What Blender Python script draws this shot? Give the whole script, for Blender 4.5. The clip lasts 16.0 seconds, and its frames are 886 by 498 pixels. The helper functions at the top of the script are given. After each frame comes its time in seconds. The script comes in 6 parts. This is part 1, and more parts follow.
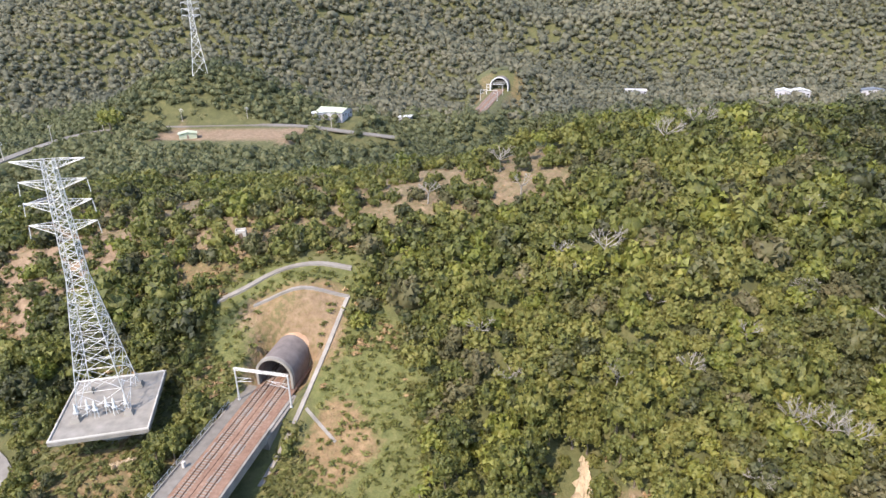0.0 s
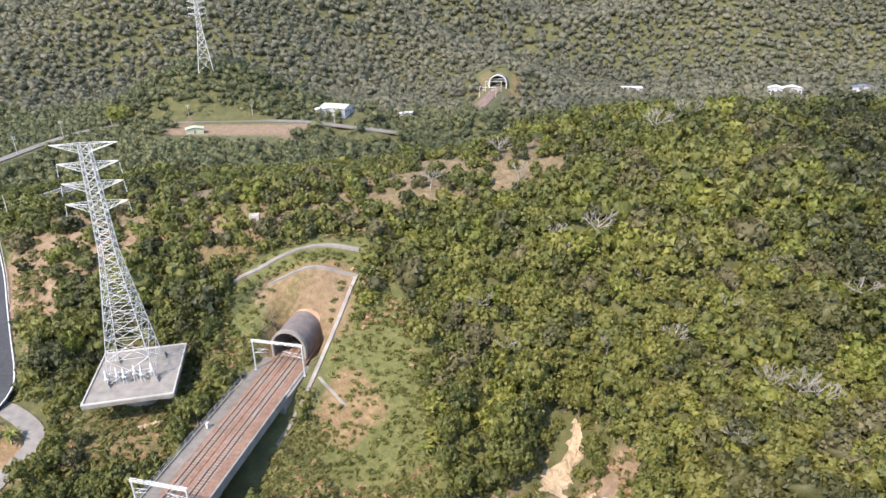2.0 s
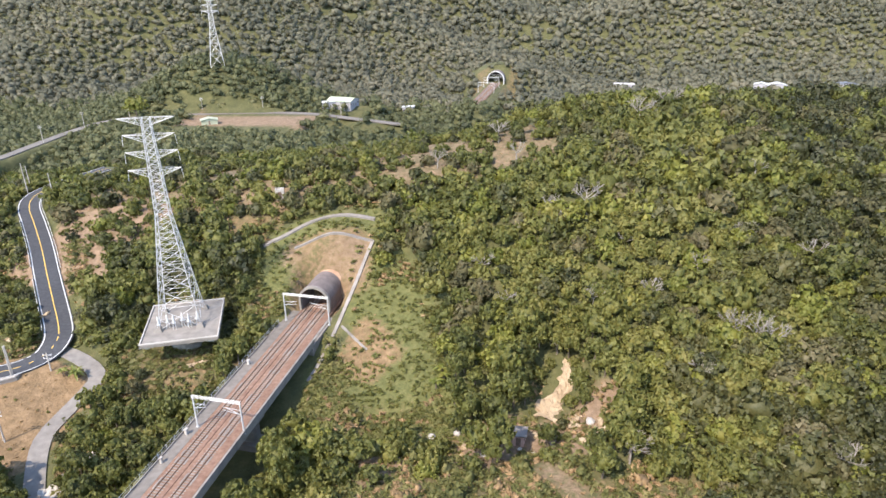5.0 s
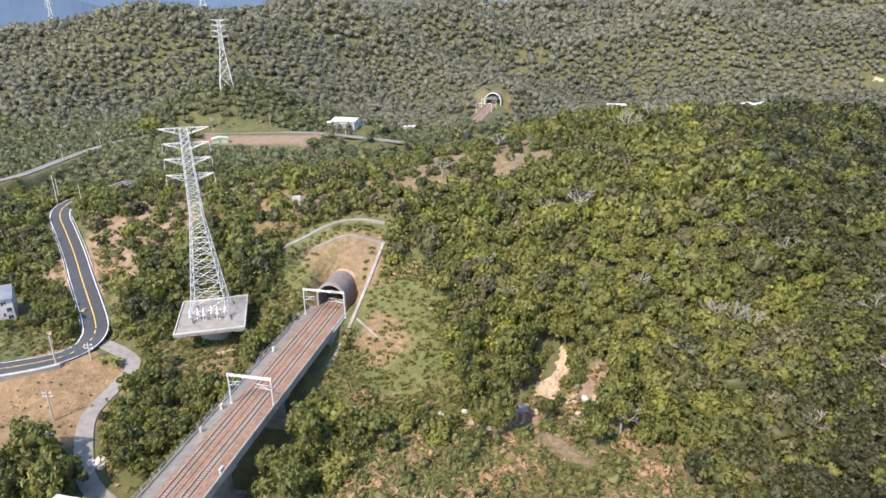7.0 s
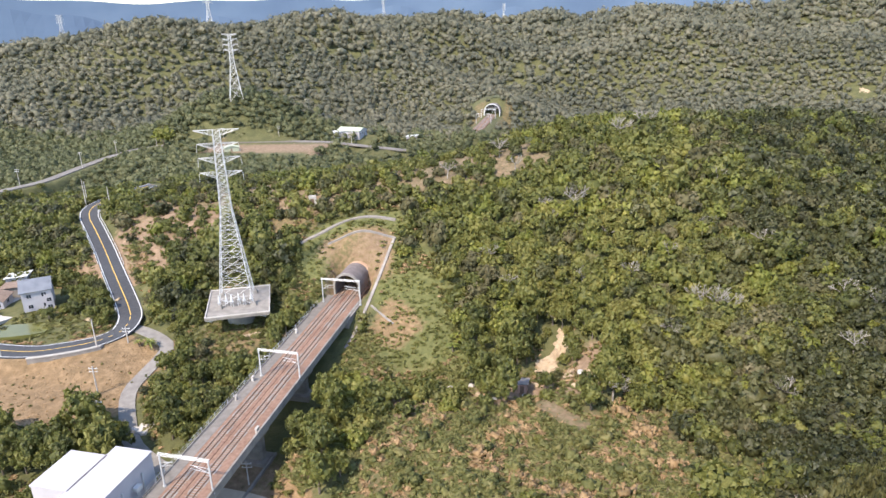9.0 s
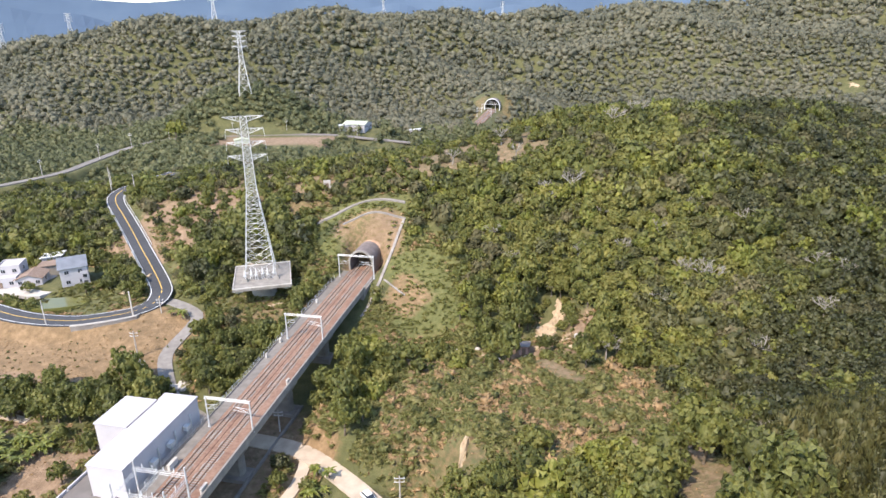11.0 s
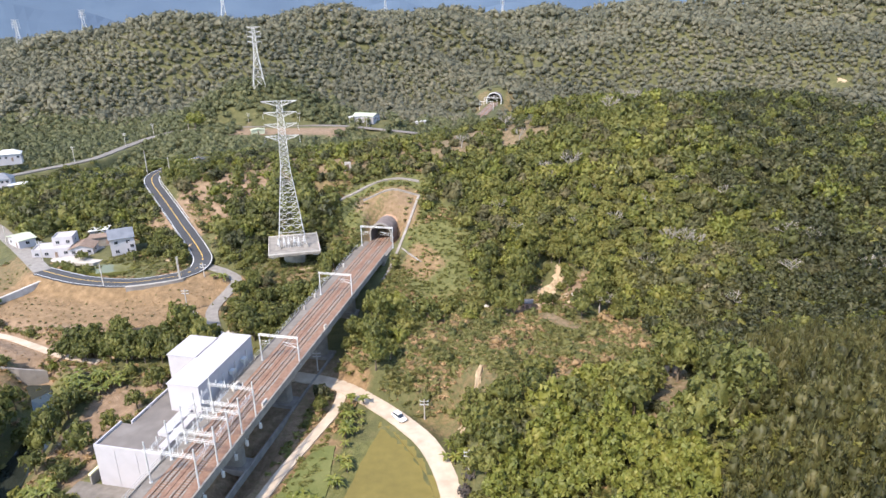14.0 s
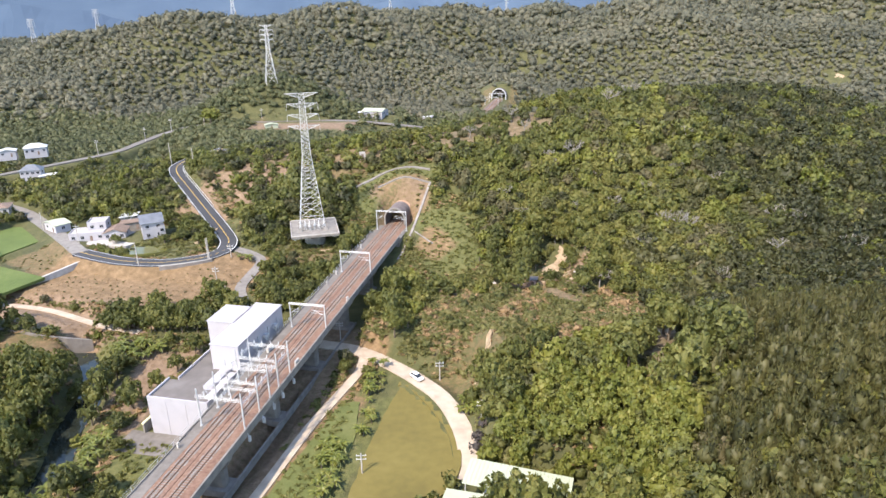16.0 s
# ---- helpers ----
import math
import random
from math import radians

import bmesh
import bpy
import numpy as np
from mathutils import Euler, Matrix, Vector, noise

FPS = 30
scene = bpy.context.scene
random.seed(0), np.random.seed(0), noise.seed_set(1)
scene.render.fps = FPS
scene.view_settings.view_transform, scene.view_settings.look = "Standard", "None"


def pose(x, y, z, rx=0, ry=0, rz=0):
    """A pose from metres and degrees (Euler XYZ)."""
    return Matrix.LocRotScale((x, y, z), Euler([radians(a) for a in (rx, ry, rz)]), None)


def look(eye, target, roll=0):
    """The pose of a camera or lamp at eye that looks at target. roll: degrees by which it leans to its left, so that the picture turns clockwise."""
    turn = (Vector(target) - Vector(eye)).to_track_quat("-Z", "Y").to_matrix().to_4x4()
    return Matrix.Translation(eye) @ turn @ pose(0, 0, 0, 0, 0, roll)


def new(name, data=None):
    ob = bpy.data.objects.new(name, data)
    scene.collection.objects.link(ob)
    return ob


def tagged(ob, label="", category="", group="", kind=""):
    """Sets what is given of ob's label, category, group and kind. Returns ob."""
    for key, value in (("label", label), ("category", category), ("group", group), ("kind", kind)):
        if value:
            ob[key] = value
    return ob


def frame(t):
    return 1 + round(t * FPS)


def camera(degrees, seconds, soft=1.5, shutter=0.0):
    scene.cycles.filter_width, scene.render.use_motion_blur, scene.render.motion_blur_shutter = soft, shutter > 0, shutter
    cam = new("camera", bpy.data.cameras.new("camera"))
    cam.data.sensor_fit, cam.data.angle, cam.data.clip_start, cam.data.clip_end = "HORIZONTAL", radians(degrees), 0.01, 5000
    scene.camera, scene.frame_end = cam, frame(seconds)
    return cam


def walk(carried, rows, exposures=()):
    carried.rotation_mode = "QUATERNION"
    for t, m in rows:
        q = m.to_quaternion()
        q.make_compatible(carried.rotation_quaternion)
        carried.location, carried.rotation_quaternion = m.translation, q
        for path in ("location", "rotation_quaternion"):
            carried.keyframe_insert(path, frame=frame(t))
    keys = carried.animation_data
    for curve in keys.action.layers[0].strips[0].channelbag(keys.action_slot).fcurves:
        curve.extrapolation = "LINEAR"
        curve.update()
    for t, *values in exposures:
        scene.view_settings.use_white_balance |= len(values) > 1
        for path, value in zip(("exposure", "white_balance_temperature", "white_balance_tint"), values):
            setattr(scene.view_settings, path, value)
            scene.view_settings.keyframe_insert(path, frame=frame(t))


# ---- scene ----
cam = camera(69.3, 16.0)
PATH = [
    (0, (-0.497, 0.48, 81.348), (-0.493, 2.319, 80.564), -0.7),
    (0.5, (-0.689, -1.953, 81.295), (-0.682, -0.114, 80.511), -0.9),
    (1, (-0.913, -4.484, 81.247), (-0.905, -2.644, 80.461), -0.9),
    (1.5, (-1.168, -7.217, 81.208), (-1.161, -5.377, 80.423), -0.7),
    (2, (-1.462, -10.313, 81.192), (-1.454, -8.473, 80.407), -0.7),
    (2.5, (-1.831, -13.664, 81.184), (-1.821, -11.825, 80.397), -0.8),
    (3, (-2.289, -17.214, 81.178), (-2.277, -15.375, 80.39), -0.7),
    (3.5, (-2.79, -20.851, 81.182), (-2.776, -19.014, 80.393), -0.6),
    (4, (-3.289, -24.573, 81.181), (-3.275, -22.737, 80.39), -0.7),
    (4.5, (-3.87, -28.464, 81.17), (-3.853, -26.626, 80.38), -0.5),
    (7, (-7.359, -48.948, 80.907), (-7.328, -47.081, 80.19), -0.6),
    (7.5, (-8.112, -53.09, 80.865), (-8.08, -51.214, 80.174), -0.7),
    (8, (-8.863, -57.272, 80.821), (-8.831, -55.39, 80.145), -0.6),
    (8.5, (-9.583, -61.515, 80.775), (-9.548, -59.633, 80.098), -0.6),
    (9, (-10.309, -65.807, 80.715), (-10.272, -63.926, 80.037), -0.7),
    (11.5, (-14.287, -87.272, 80.031), (-14.246, -85.393, 79.347), -0.8),
    (12, (-15.131, -91.598, 79.998), (-15.09, -89.719, 79.314), -0.7),
    (12.5, (-16.035, -95.901, 79.968), (-15.993, -94.023, 79.282), -0.8),
    (13, (-16.955, -100.202, 79.921), (-16.913, -98.325, 79.234), -0.7),
    (13.5, (-17.902, -104.505, 79.868), (-17.858, -102.628, 79.179), -0.8),
    (14, (-18.819, -108.831, 79.815), (-18.774, -106.954, 79.125), -0.7),
    (14.5, (-19.655, -113.115, 79.761), (-19.61, -111.239, 79.069), -0.8),
    (15, (-20.413, -117.32, 79.704), (-20.372, -115.445, 79.011), -0.8),
    (15.5, (-21.155, -121.453, 79.648), (-21.117, -119.578, 78.953), -0.9),
    (16, (-21.918, -125.528, 79.594), (-21.884, -123.652, 78.9), -0.9),
]
walk(cam, [(t, look(eye, target, roll)) for t, eye, target, roll in PATH])

# ---- light ----
SUN_AZ, SUN_EL = radians(220), radians(50)     # compass of the sun from +y, clockwise; height
sun_way = Vector((math.sin(SUN_AZ) * math.cos(SUN_EL), math.cos(SUN_AZ) * math.cos(SUN_EL), math.sin(SUN_EL)))
world = bpy.data.worlds.new("sky")
scene.world = world
world.use_nodes = True
_sky = world.node_tree.nodes.new("ShaderNodeTexSky")
_sky.sky_type, _sky.sun_disc = "NISHITA", False
_sky.sun_elevation, _sky.sun_rotation = SUN_EL, SUN_AZ
_sky.air_density, _sky.dust_density = 1.0, 0.7
_bg = world.node_tree.nodes["Background"]
_bg.inputs["Strength"].default_value = 0.15
world.node_tree.links.new(_sky.outputs["Color"], _bg.inputs["Color"])
_lamp = bpy.data.lights.new("sun", "SUN")
_lamp.energy, _lamp.angle, _lamp.color = 2.6, radians(0.6), (1.0, 0.88, 0.745)
sun = new("sun", _lamp)
sun.matrix_world = look((0, 0, 300), Vector((0, 0, 300)) - sun_way)
scene.view_settings.exposure = 1.55

# ---- materials ----
def material(name, ramp, scale=1.0, rough=0.8, metal=0.0, bump=0.0, bump_scale=8.0, island=0.0, rand=0.0, detail=6.0, translucent=0.0, attr="", attr_amount=0.0, scale2=0.12, stain=0.35):
    """Noise between the ramp's colours at two scales, with relief; island or rand add variation per loose piece or per object."""
    m = bpy.data.materials.new(name)
    m.use_nodes = True
    nt = m.node_tree
    L, N = nt.links, nt.nodes
    b = N["Principled BSDF"]
    geo = N.new("ShaderNodeNewGeometry")
    n1, n2 = N.new("ShaderNodeTexNoise"), N.new("ShaderNodeTexNoise")
    for n, s in ((n1, scale), (n2, scale * scale2)):
        n.inputs["Scale"].default_value, n.inputs["Detail"].default_value = s, detail
        L.new(geo.outputs["Position"], n.inputs["Vector"])
    def calc(op, a, c):
        k = N.new("ShaderNodeMath")
        k.operation = op
        for i, v in enumerate((a, c)):
            if isinstance(v, (int, float)):
                k.inputs[i].default_value = v
            else:
                L.new(v, k.inputs[i])
        return k.outputs[0]
    f = calc("ADD", calc("MULTIPLY", n1.outputs["Fac"], 1 - stain), calc("MULTIPLY", n2.outputs["Fac"], stain))
    f = calc("ADD", calc("MULTIPLY", calc("SUBTRACT", f, 0.5), 2.2), 0.5)
    if island:
        f = calc("ADD", f, calc("MULTIPLY", calc("SUBTRACT", geo.outputs["Random Per Island"], 0.5), island))
    if rand:
        info = N.new("ShaderNodeObjectInfo")
        f = calc("ADD", f, calc("MULTIPLY", calc("SUBTRACT", info.outputs["Random"], 0.5), rand))
    if attr:
        at = N.new("ShaderNodeAttribute")
        at.attribute_name = attr
        f = calc("ADD", f, calc("MULTIPLY", calc("SUBTRACT", at.outputs["Fac"], 0.5), attr_amount))
    r = N.new("ShaderNodeValToRGB")
    while len(r.color_ramp.elements) < len(ramp):
        r.color_ramp.elements.new(0.5)
    for i, (e, c) in enumerate(zip(r.color_ramp.elements, ramp)):
        e.position, e.color = i / max(1, len(ramp) - 1), (*c, 1)
    L.new(f, r.inputs["Fac"])
    L.new(r.outputs["Color"], b.inputs["Base Color"])
    b.inputs["Roughness"].default_value, b.inputs["Metallic"].default_value = rough, metal
    if bump:
        n3 = N.new("ShaderNodeTexNoise")
        n3.inputs["Scale"].default_value, n3.inputs["Detail"].default_value = bump_scale, 5
        L.new(geo.outputs["Position"], n3.inputs["Vector"])
        bp = N.new("ShaderNodeBump")
        bp.inputs["Strength"].default_value, bp.inputs["Distance"].default_value = min(1.0, bump), 0.4 / bump_scale + 0.02
        L.new(n3.outputs["Fac"], bp.inputs["Height"])
        L.new(bp.outputs["Normal"], b.inputs["Normal"])
    if translucent:
        tr, mx = N.new("ShaderNodeBsdfTranslucent"), N.new("ShaderNodeMixShader")
        mx.inputs["Fac"].default_value = translucent
        L.new(r.outputs["Color"], tr.inputs["Color"])
        L.new(b.outputs["BSDF"], mx.inputs[1])
        L.new(tr.outputs["BSDF"], mx.inputs[2])
        L.new(mx.outputs["Shader"], N["Material Output"].inputs["Surface"])
    return m

LEAF = material("foliage", [(0.060, 0.066, 0.020), (0.108, 0.118, 0.029), (0.168, 0.171, 0.039), (0.240, 0.220, 0.060)], 3.2, 0.6, bump=0.9, bump_scale=4.5, island=0.55, attr="tint", attr_amount=0.8, translucent=0.4)
LEAF_LIME = material("lime_foliage", [(0.085, 0.100, 0.018), (0.140, 0.155, 0.026), (0.202, 0.205, 0.038), (0.268, 0.248, 0.060)], 0.5, 0.6, island=0.45, attr="tint", attr_amount=0.6, translucent=0.35)
LEAF_DULL = material("dull_foliage", [(0.048, 0.048, 0.022), (0.086, 0.082, 0.034), (0.130, 0.116, 0.050), (0.181, 0.152, 0.080)], 0.5, 0.75, island=0.5, attr="tint", attr_amount=0.7, translucent=0.3)
# foliage greyed and paled in its colour to stand in for distance haze
LEAF_FAR = material("hazed_far_foliage", [(0.094, 0.096, 0.069), (0.135, 0.134, 0.090), (0.178, 0.169, 0.111), (0.229, 0.209, 0.142)], 0.45, 0.7, bump=1.0, bump_scale=0.7, island=0.3, attr="tint", attr_amount=0.9, translucent=0.35)
# midway between near and far foliage, a little haze mixed into the colour
LEAF_VALLEY = material("half_hazed_foliage", [(0.058, 0.066, 0.030), (0.098, 0.108, 0.046), (0.140, 0.146, 0.062), (0.190, 0.184, 0.086)], 0.9, 0.65, bump=1.0, bump_scale=1.2, island=0.45, attr="tint", attr_amount=0.9, translucent=0.35)
LEAF_SCRUB = material("scrub_foliage", [(0.083, 0.090, 0.028), (0.138, 0.143, 0.042), (0.201, 0.193, 0.062), (0.278, 0.248, 0.098)], 1.2, 0.7, island=0.6, attr="tint", attr_amount=0.8, translucent=0.45)
LEAF_GRASS = material("grass_blades", [(0.120, 0.132, 0.036), (0.185, 0.192, 0.052), (0.265, 0.250, 0.085)], 0.9, 0.7, island=0.6, attr="tint", attr_amount=0.6, translucent=0.5)
# deep green species, darkened further to stand in for shadow pockets
LEAF_DEEP = material("deep_foliage", [(0.029, 0.033, 0.012), (0.054, 0.058, 0.019), (0.086, 0.086, 0.028), (0.126, 0.117, 0.041)], 3.2, 0.55, bump=0.9, bump_scale=4.5, island=0.5, attr="tint", attr_amount=0.7, translucent=0.3)
LEAF_BAMBOO = material("bamboo_foliage", [(0.038, 0.040, 0.013), (0.068, 0.067, 0.020), (0.102, 0.096, 0.030), (0.141, 0.128, 0.048)], 0.6, 0.6, island=0.6, attr="tint", attr_amount=0.7, translucent=0.3)
LEAF_DARK = material("purplish_foliage", [(0.024, 0.020, 0.018), (0.045, 0.036, 0.032), (0.07, 0.056, 0.048)], 1.0, 0.7, island=0.5)
LEAF_DRY = material("dry_brush", [(0.175, 0.119, 0.054), (0.297, 0.194, 0.095), (0.419, 0.281, 0.149)], 0.5, 0.8, island=0.5, translucent=0.15)
LEAF_PALM = material("banana_leaf", [(0.068, 0.087, 0.016), (0.149, 0.163, 0.027), (0.257, 0.214, 0.054)], 0.6, 0.45, island=0.4, translucent=0.2)
BARK = material("bark", [(0.06, 0.045, 0.03), (0.14, 0.11, 0.08), (0.22, 0.18, 0.14)], 2.0, 0.9, bump=0.6)
DEADWOOD = material("grey_dead_wood", [(0.173, 0.151, 0.130), (0.274, 0.245, 0.216), (0.360, 0.331, 0.302)], 1.2, 0.9, bump=0.4)
ASPHALT = material("asphalt", [(0.030, 0.031, 0.036), (0.045, 0.046, 0.052), (0.065, 0.066, 0.07)], 1.2, 0.85, bump=0.2, bump_scale=30)
OLD_ASPHALT = material("old_asphalt", [(0.145, 0.13, 0.118), (0.205, 0.187, 0.17), (0.27, 0.25, 0.23)], 0.6, 0.9, bump=0.3, bump_scale=20)
CONCRETE = material("concrete", [(0.135, 0.122, 0.106), (0.221, 0.200, 0.178), (0.297, 0.270, 0.243)], 0.5, 0.85, bump=0.25, bump_scale=12)
CONCRETE_DARK = material("weathered_concrete", [(0.13, 0.115, 0.10), (0.22, 0.195, 0.175), (0.32, 0.29, 0.26)], 0.45, 0.9, bump=0.3, bump_scale=10, stain=0.5)
WALKWAY = material("dusty_walkway_concrete", [(0.105, 0.092, 0.080), (0.165, 0.146, 0.128), (0.235, 0.21, 0.185)], 0.8, 0.9, bump=0.25, bump_scale=12, stain=0.5)
CONCRETE_PALE = material("pale_concrete", [(0.30, 0.27, 0.24), (0.42, 0.385, 0.35), (0.52, 0.49, 0.455)], 0.6, 0.85, bump=0.2, bump_scale=14)
DIRT_ROAD = material("pale_dirt", [(0.30, 0.235, 0.175), (0.43, 0.35, 0.27), (0.53, 0.45, 0.36)], 0.35, 0.95, bump=0.5, bump_scale=6)
SOIL = material("red_soil", [(0.22, 0.125, 0.075), (0.34, 0.21, 0.135), (0.46, 0.31, 0.21)], 0.4, 0.95, bump=0.6, bump_scale=4)
BALLAST = material("ballast", [(0.134, 0.071, 0.047), (0.211, 0.123, 0.085), (0.285, 0.183, 0.134)], 1.4, 0.95, bump=0.8, bump_scale=9)
RAIL_STEEL = material("rail_steel", [(0.085, 0.048, 0.031), (0.130, 0.078, 0.052), (0.180, 0.115, 0.080)], 2.0, 0.75, 0.0)
GALV = material("galvanised_steel", [(0.38, 0.38, 0.38), (0.48, 0.48, 0.48), (0.58, 0.58, 0.575)], 0.8, 0.5, 0.15)
WHITE_WALL = material("white_render", [(0.358, 0.336, 0.354), (0.410, 0.389, 0.410), (0.454, 0.432, 0.454)], 0.4, 0.7, bump=0.1, bump_scale=6, stain=0.5)
WHITE_PAINT = material("white_paint", [(0.458, 0.458, 0.449), (0.546, 0.546, 0.537), (0.616, 0.616, 0.607)], 1.0, 0.6)
YELLOW_PAINT = material("yellow_road_paint", [(0.52, 0.33, 0.06), (0.66, 0.43, 0.09), (0.72, 0.50, 0.14)], 2.0, 0.7)
ROOF_GREY = material("grey_roof_sheet", [(0.10, 0.11, 0.13), (0.15, 0.16, 0.185), (0.19, 0.20, 0.225)], 0.5, 0.5, bump=0.1)
ROOF_PALE = material("pale_green_roof_sheet", [(0.344, 0.369, 0.257), (0.410, 0.435, 0.312), (0.467, 0.484, 0.359)], 0.4, 0.5)
ROOF_BROWN = material("brown_tile_roof", [(0.13, 0.085, 0.06), (0.20, 0.14, 0.105), (0.28, 0.21, 0.165)], 1.5, 0.85, bump=0.5, bump_scale=6)
ROOF_DECK = material("stained_flat_roof", [(0.086, 0.076, 0.068), (0.151, 0.133, 0.122), (0.238, 0.216, 0.202)], 0.3, 0.9, stain=0.6)
BLUE_WALL = material("blue_paint", [(0.10, 0.22, 0.50), (0.14, 0.28, 0.58), (0.20, 0.34, 0.62)], 0.5, 0.6)
YELLOW_TRIM = material("pale_yellow_trim", [(0.62, 0.58, 0.32), (0.72, 0.68, 0.40), (0.78, 0.74, 0.48)], 0.6, 0.7)
GLASS_DARK = material("dark_window_glass", [(0.02, 0.025, 0.03), (0.035, 0.04, 0.05)], 0.5, 0.12)
RICE = material("ripening_rice", [(0.113, 0.091, 0.022), (0.155, 0.124, 0.030), (0.197, 0.156, 0.044)], 0.5, 0.9, bump=0.9, bump_scale=5, stain=0.6)
PADDY = material("green_paddy", [(0.065, 0.095, 0.02), (0.095, 0.13, 0.028), (0.13, 0.16, 0.042)], 0.4, 0.9, bump=0.8, bump_scale=5, stain=0.6)
WATER = material("dark_stream_water", [(0.012, 0.016, 0.014), (0.03, 0.035, 0.028)], 0.2, 0.08)
POND = material("green_pond_water", [(0.10, 0.10, 0.03), (0.15, 0.145, 0.045)], 0.2, 0.15)
CAR_WHITE = material("white_car_paint", [(0.75, 0.75, 0.75), (0.82, 0.82, 0.82)], 1, 0.25)
RUBBER = material("black_rubber", [(0.015, 0.015, 0.015), (0.03, 0.03, 0.03)], 4, 0.8)
RED_PAINT = material("red_paint", [(0.45, 0.07, 0.04), (0.60, 0.12, 0.06)], 2, 0.6)
PINK_WALL = material("pink_render", [(0.45, 0.30, 0.25), (0.55, 0.38, 0.32)], 1, 0.8)
# distance haze put into the base colour of the backdrop hills
FAR_BLUE = material("haze_painted_hills", [(0.050, 0.079, 0.127), (0.065, 0.099, 0.151), (0.083, 0.120, 0.172)], 0.004, 1.0)
BARREL = material("sooty_concrete", [(0.095, 0.075, 0.072), (0.155, 0.128, 0.122), (0.22, 0.188, 0.178)], 0.6, 0.9, bump=0.3, bump_scale=8, stain=0.5)

# ---- the lie of the land ----
# far hills: x, y, radius x, radius y, height
FAR_HILLS = [(-236, 690, 190, 130, 87), (-640, 880, 260, 150, 44), (-150, 425, 66, 48, 38), (20, 860, 150, 110, 62), (260, 760, 170, 170, 74),
             (120, 1480, 650, 240, 88), (780, 1080, 340, 430, 104), (540, 800, 160, 130, 50), (-450, 700, 110, 120, 36), (-110, 780, 100, 100, 28), (470, 650, 150, 120, 34), (-420, 520, 120, 90, 22), (-1500, 1500, 500, 300, 30), (-150, 335, 110, 60, 11)]
# swell of the near hills on a lattice of 46 m
LATTICE_X0, LATTICE_Y0, LATTICE = -230, -92, 46.0
SWELL = [
    [0, 0, -2, -3, -4, -2, 2, 5, 4, 1, 0],
    [0, -1, -6, 4, 4, -3, 8, 15, 13, 7, 3],
    [0, 0, -2, 0, -13, 4, 12, 8, 8, 16, 7],
    [0, -1, 1, -2, 7, 6, -7, 5, 4, 9, 4],
    [0, 1, 2, 1, -4, -4, 6, 1, 8, 12, 6],
    [1, 2, -2, 8, 11, 11, 13, 13, 14, 10, 4],
    [4, 6, 13, 9, 14, 12, 20, 16, 16, 17, 7],
    [2, -1, 5, 3, 5, 8, 11, 13, 16, 13, 5],
    [0, 0, 3, 4, 2, 0, 0, 5, 8, 3, 1]]
DX, DY = 0.2332, 0.9724                        # the railway's bearing
RX, RY = -37.3, 109.8                          # the railway where it meets the hill


def rail_xy(s, off=0.0):
    return RX + DX * s + DY * off, RY + DY * s - DX * off


def deck_z(s):
    return 0.55 + 0.02 * min(s, 40)


# paths of the roads: x, y, z
ROAD = [(-128, 203, 15.4), (-139.5, 190, 13.4), (-143.5, 181.5, 12), (-141.5, 173.5, 10.4), (-135, 164, 7.9), (-126, 150.7, 5.0), (-117, 136.4, 2.9), (-108.3, 122.8, 0.9), (-102.7, 114, -0.9), (-99.8, 108, -1.9),
        (-100, 102, -3.0), (-104.5, 97.8, -3.8), (-113, 94.3, -4.0), (-122, 92.4, -3.9), (-137, 95, -3.5), (-154, 103, -3.1)]
LANE = [(-154, 103, -3.1), (-172.5, 124, -3.7), (-193, 146, -4.0), (-212, 164, -4.0), (-250, 190, -4)]
SPUR = [(-101, 106, -3.2), (-94.5, 103.5, -3.6), (-87.5, 99.0, -4.4), (-84.5, 94.5, -5.3), (-86.5, 86, -6.8), (-87.8, 77, -8.0), (-83, 65, -9.0), (-78, 57, -9.8), (-69, 50, -10.8), (-60, 44, -11.6)]
DIRT = [(-60, 44, -11.6), (-47, 40.3, -11.9), (-39.5, 35.0, -11.6), (-31.5, 26.5, -11.0), (-26.2, 20.0, -10.6), (-20.3, 11.8, -10.6), (-17, 3.5, -10.8), (-15.3, -4, -11.2), (-15, -10.5, -11.6), (-16, -17, -12)]
TRACK = [(-42, 35.5, -11.8), (-42.5, 28, -12.2), (-47.2, 16.4, -12.7), (-52.0, 4.2, -12.9), (-57.5, -14, -13), (-60.5, -24, -13), (-66, -45, -13)]
FIELD_TRACK = [(-185, 74, -9.6), (-168, 72.5, -9.9), (-148, 67.5, -10.1), (-126, 56.5, -10.6), (-112, 52, -11)]
FAR_ROAD = [(-260, 205, 1), (-233, 236, 2), (-215, 266, 2), (-212, 292, 2), (-208, 329, 2.2), (-199, 353, 2.6), (-180, 365, 3), (-152, 369.5, 3), (-120, 372, 3), (-82, 367, 3), (-54, 356, 2), (-25, 348, 0)]
# level places: x, y, z, half sizes along and across, turn, soft edge
PADS = [(-31, -2, -12.9, 15, 27, 12, 4), (-49, -6, -13, 9, 27, 16, 4), (-77, 18, -12.2, 16, 30, 13.5, 5), (-66.0, 103.5, -2.0, 9, 11.5, -12, 7), (-152, 130, -4.2, 16, 10, 10, 6),
        (-133, 127, -3.6, 8, 11, 20, 5), (-194, 127, -5.7, 14, 14, 20, 4), (-183, 89, -6.0, 17, 9, 35, 4), (-5, -24, -12, 13, 6, 18, 4), (-128, 73, -7.6, 30, 9, 12, 8), (-116, 350, 2.6, 34, 13, 5, 8), (-60, 395, 2.6, 16, 8, 0, 10)]


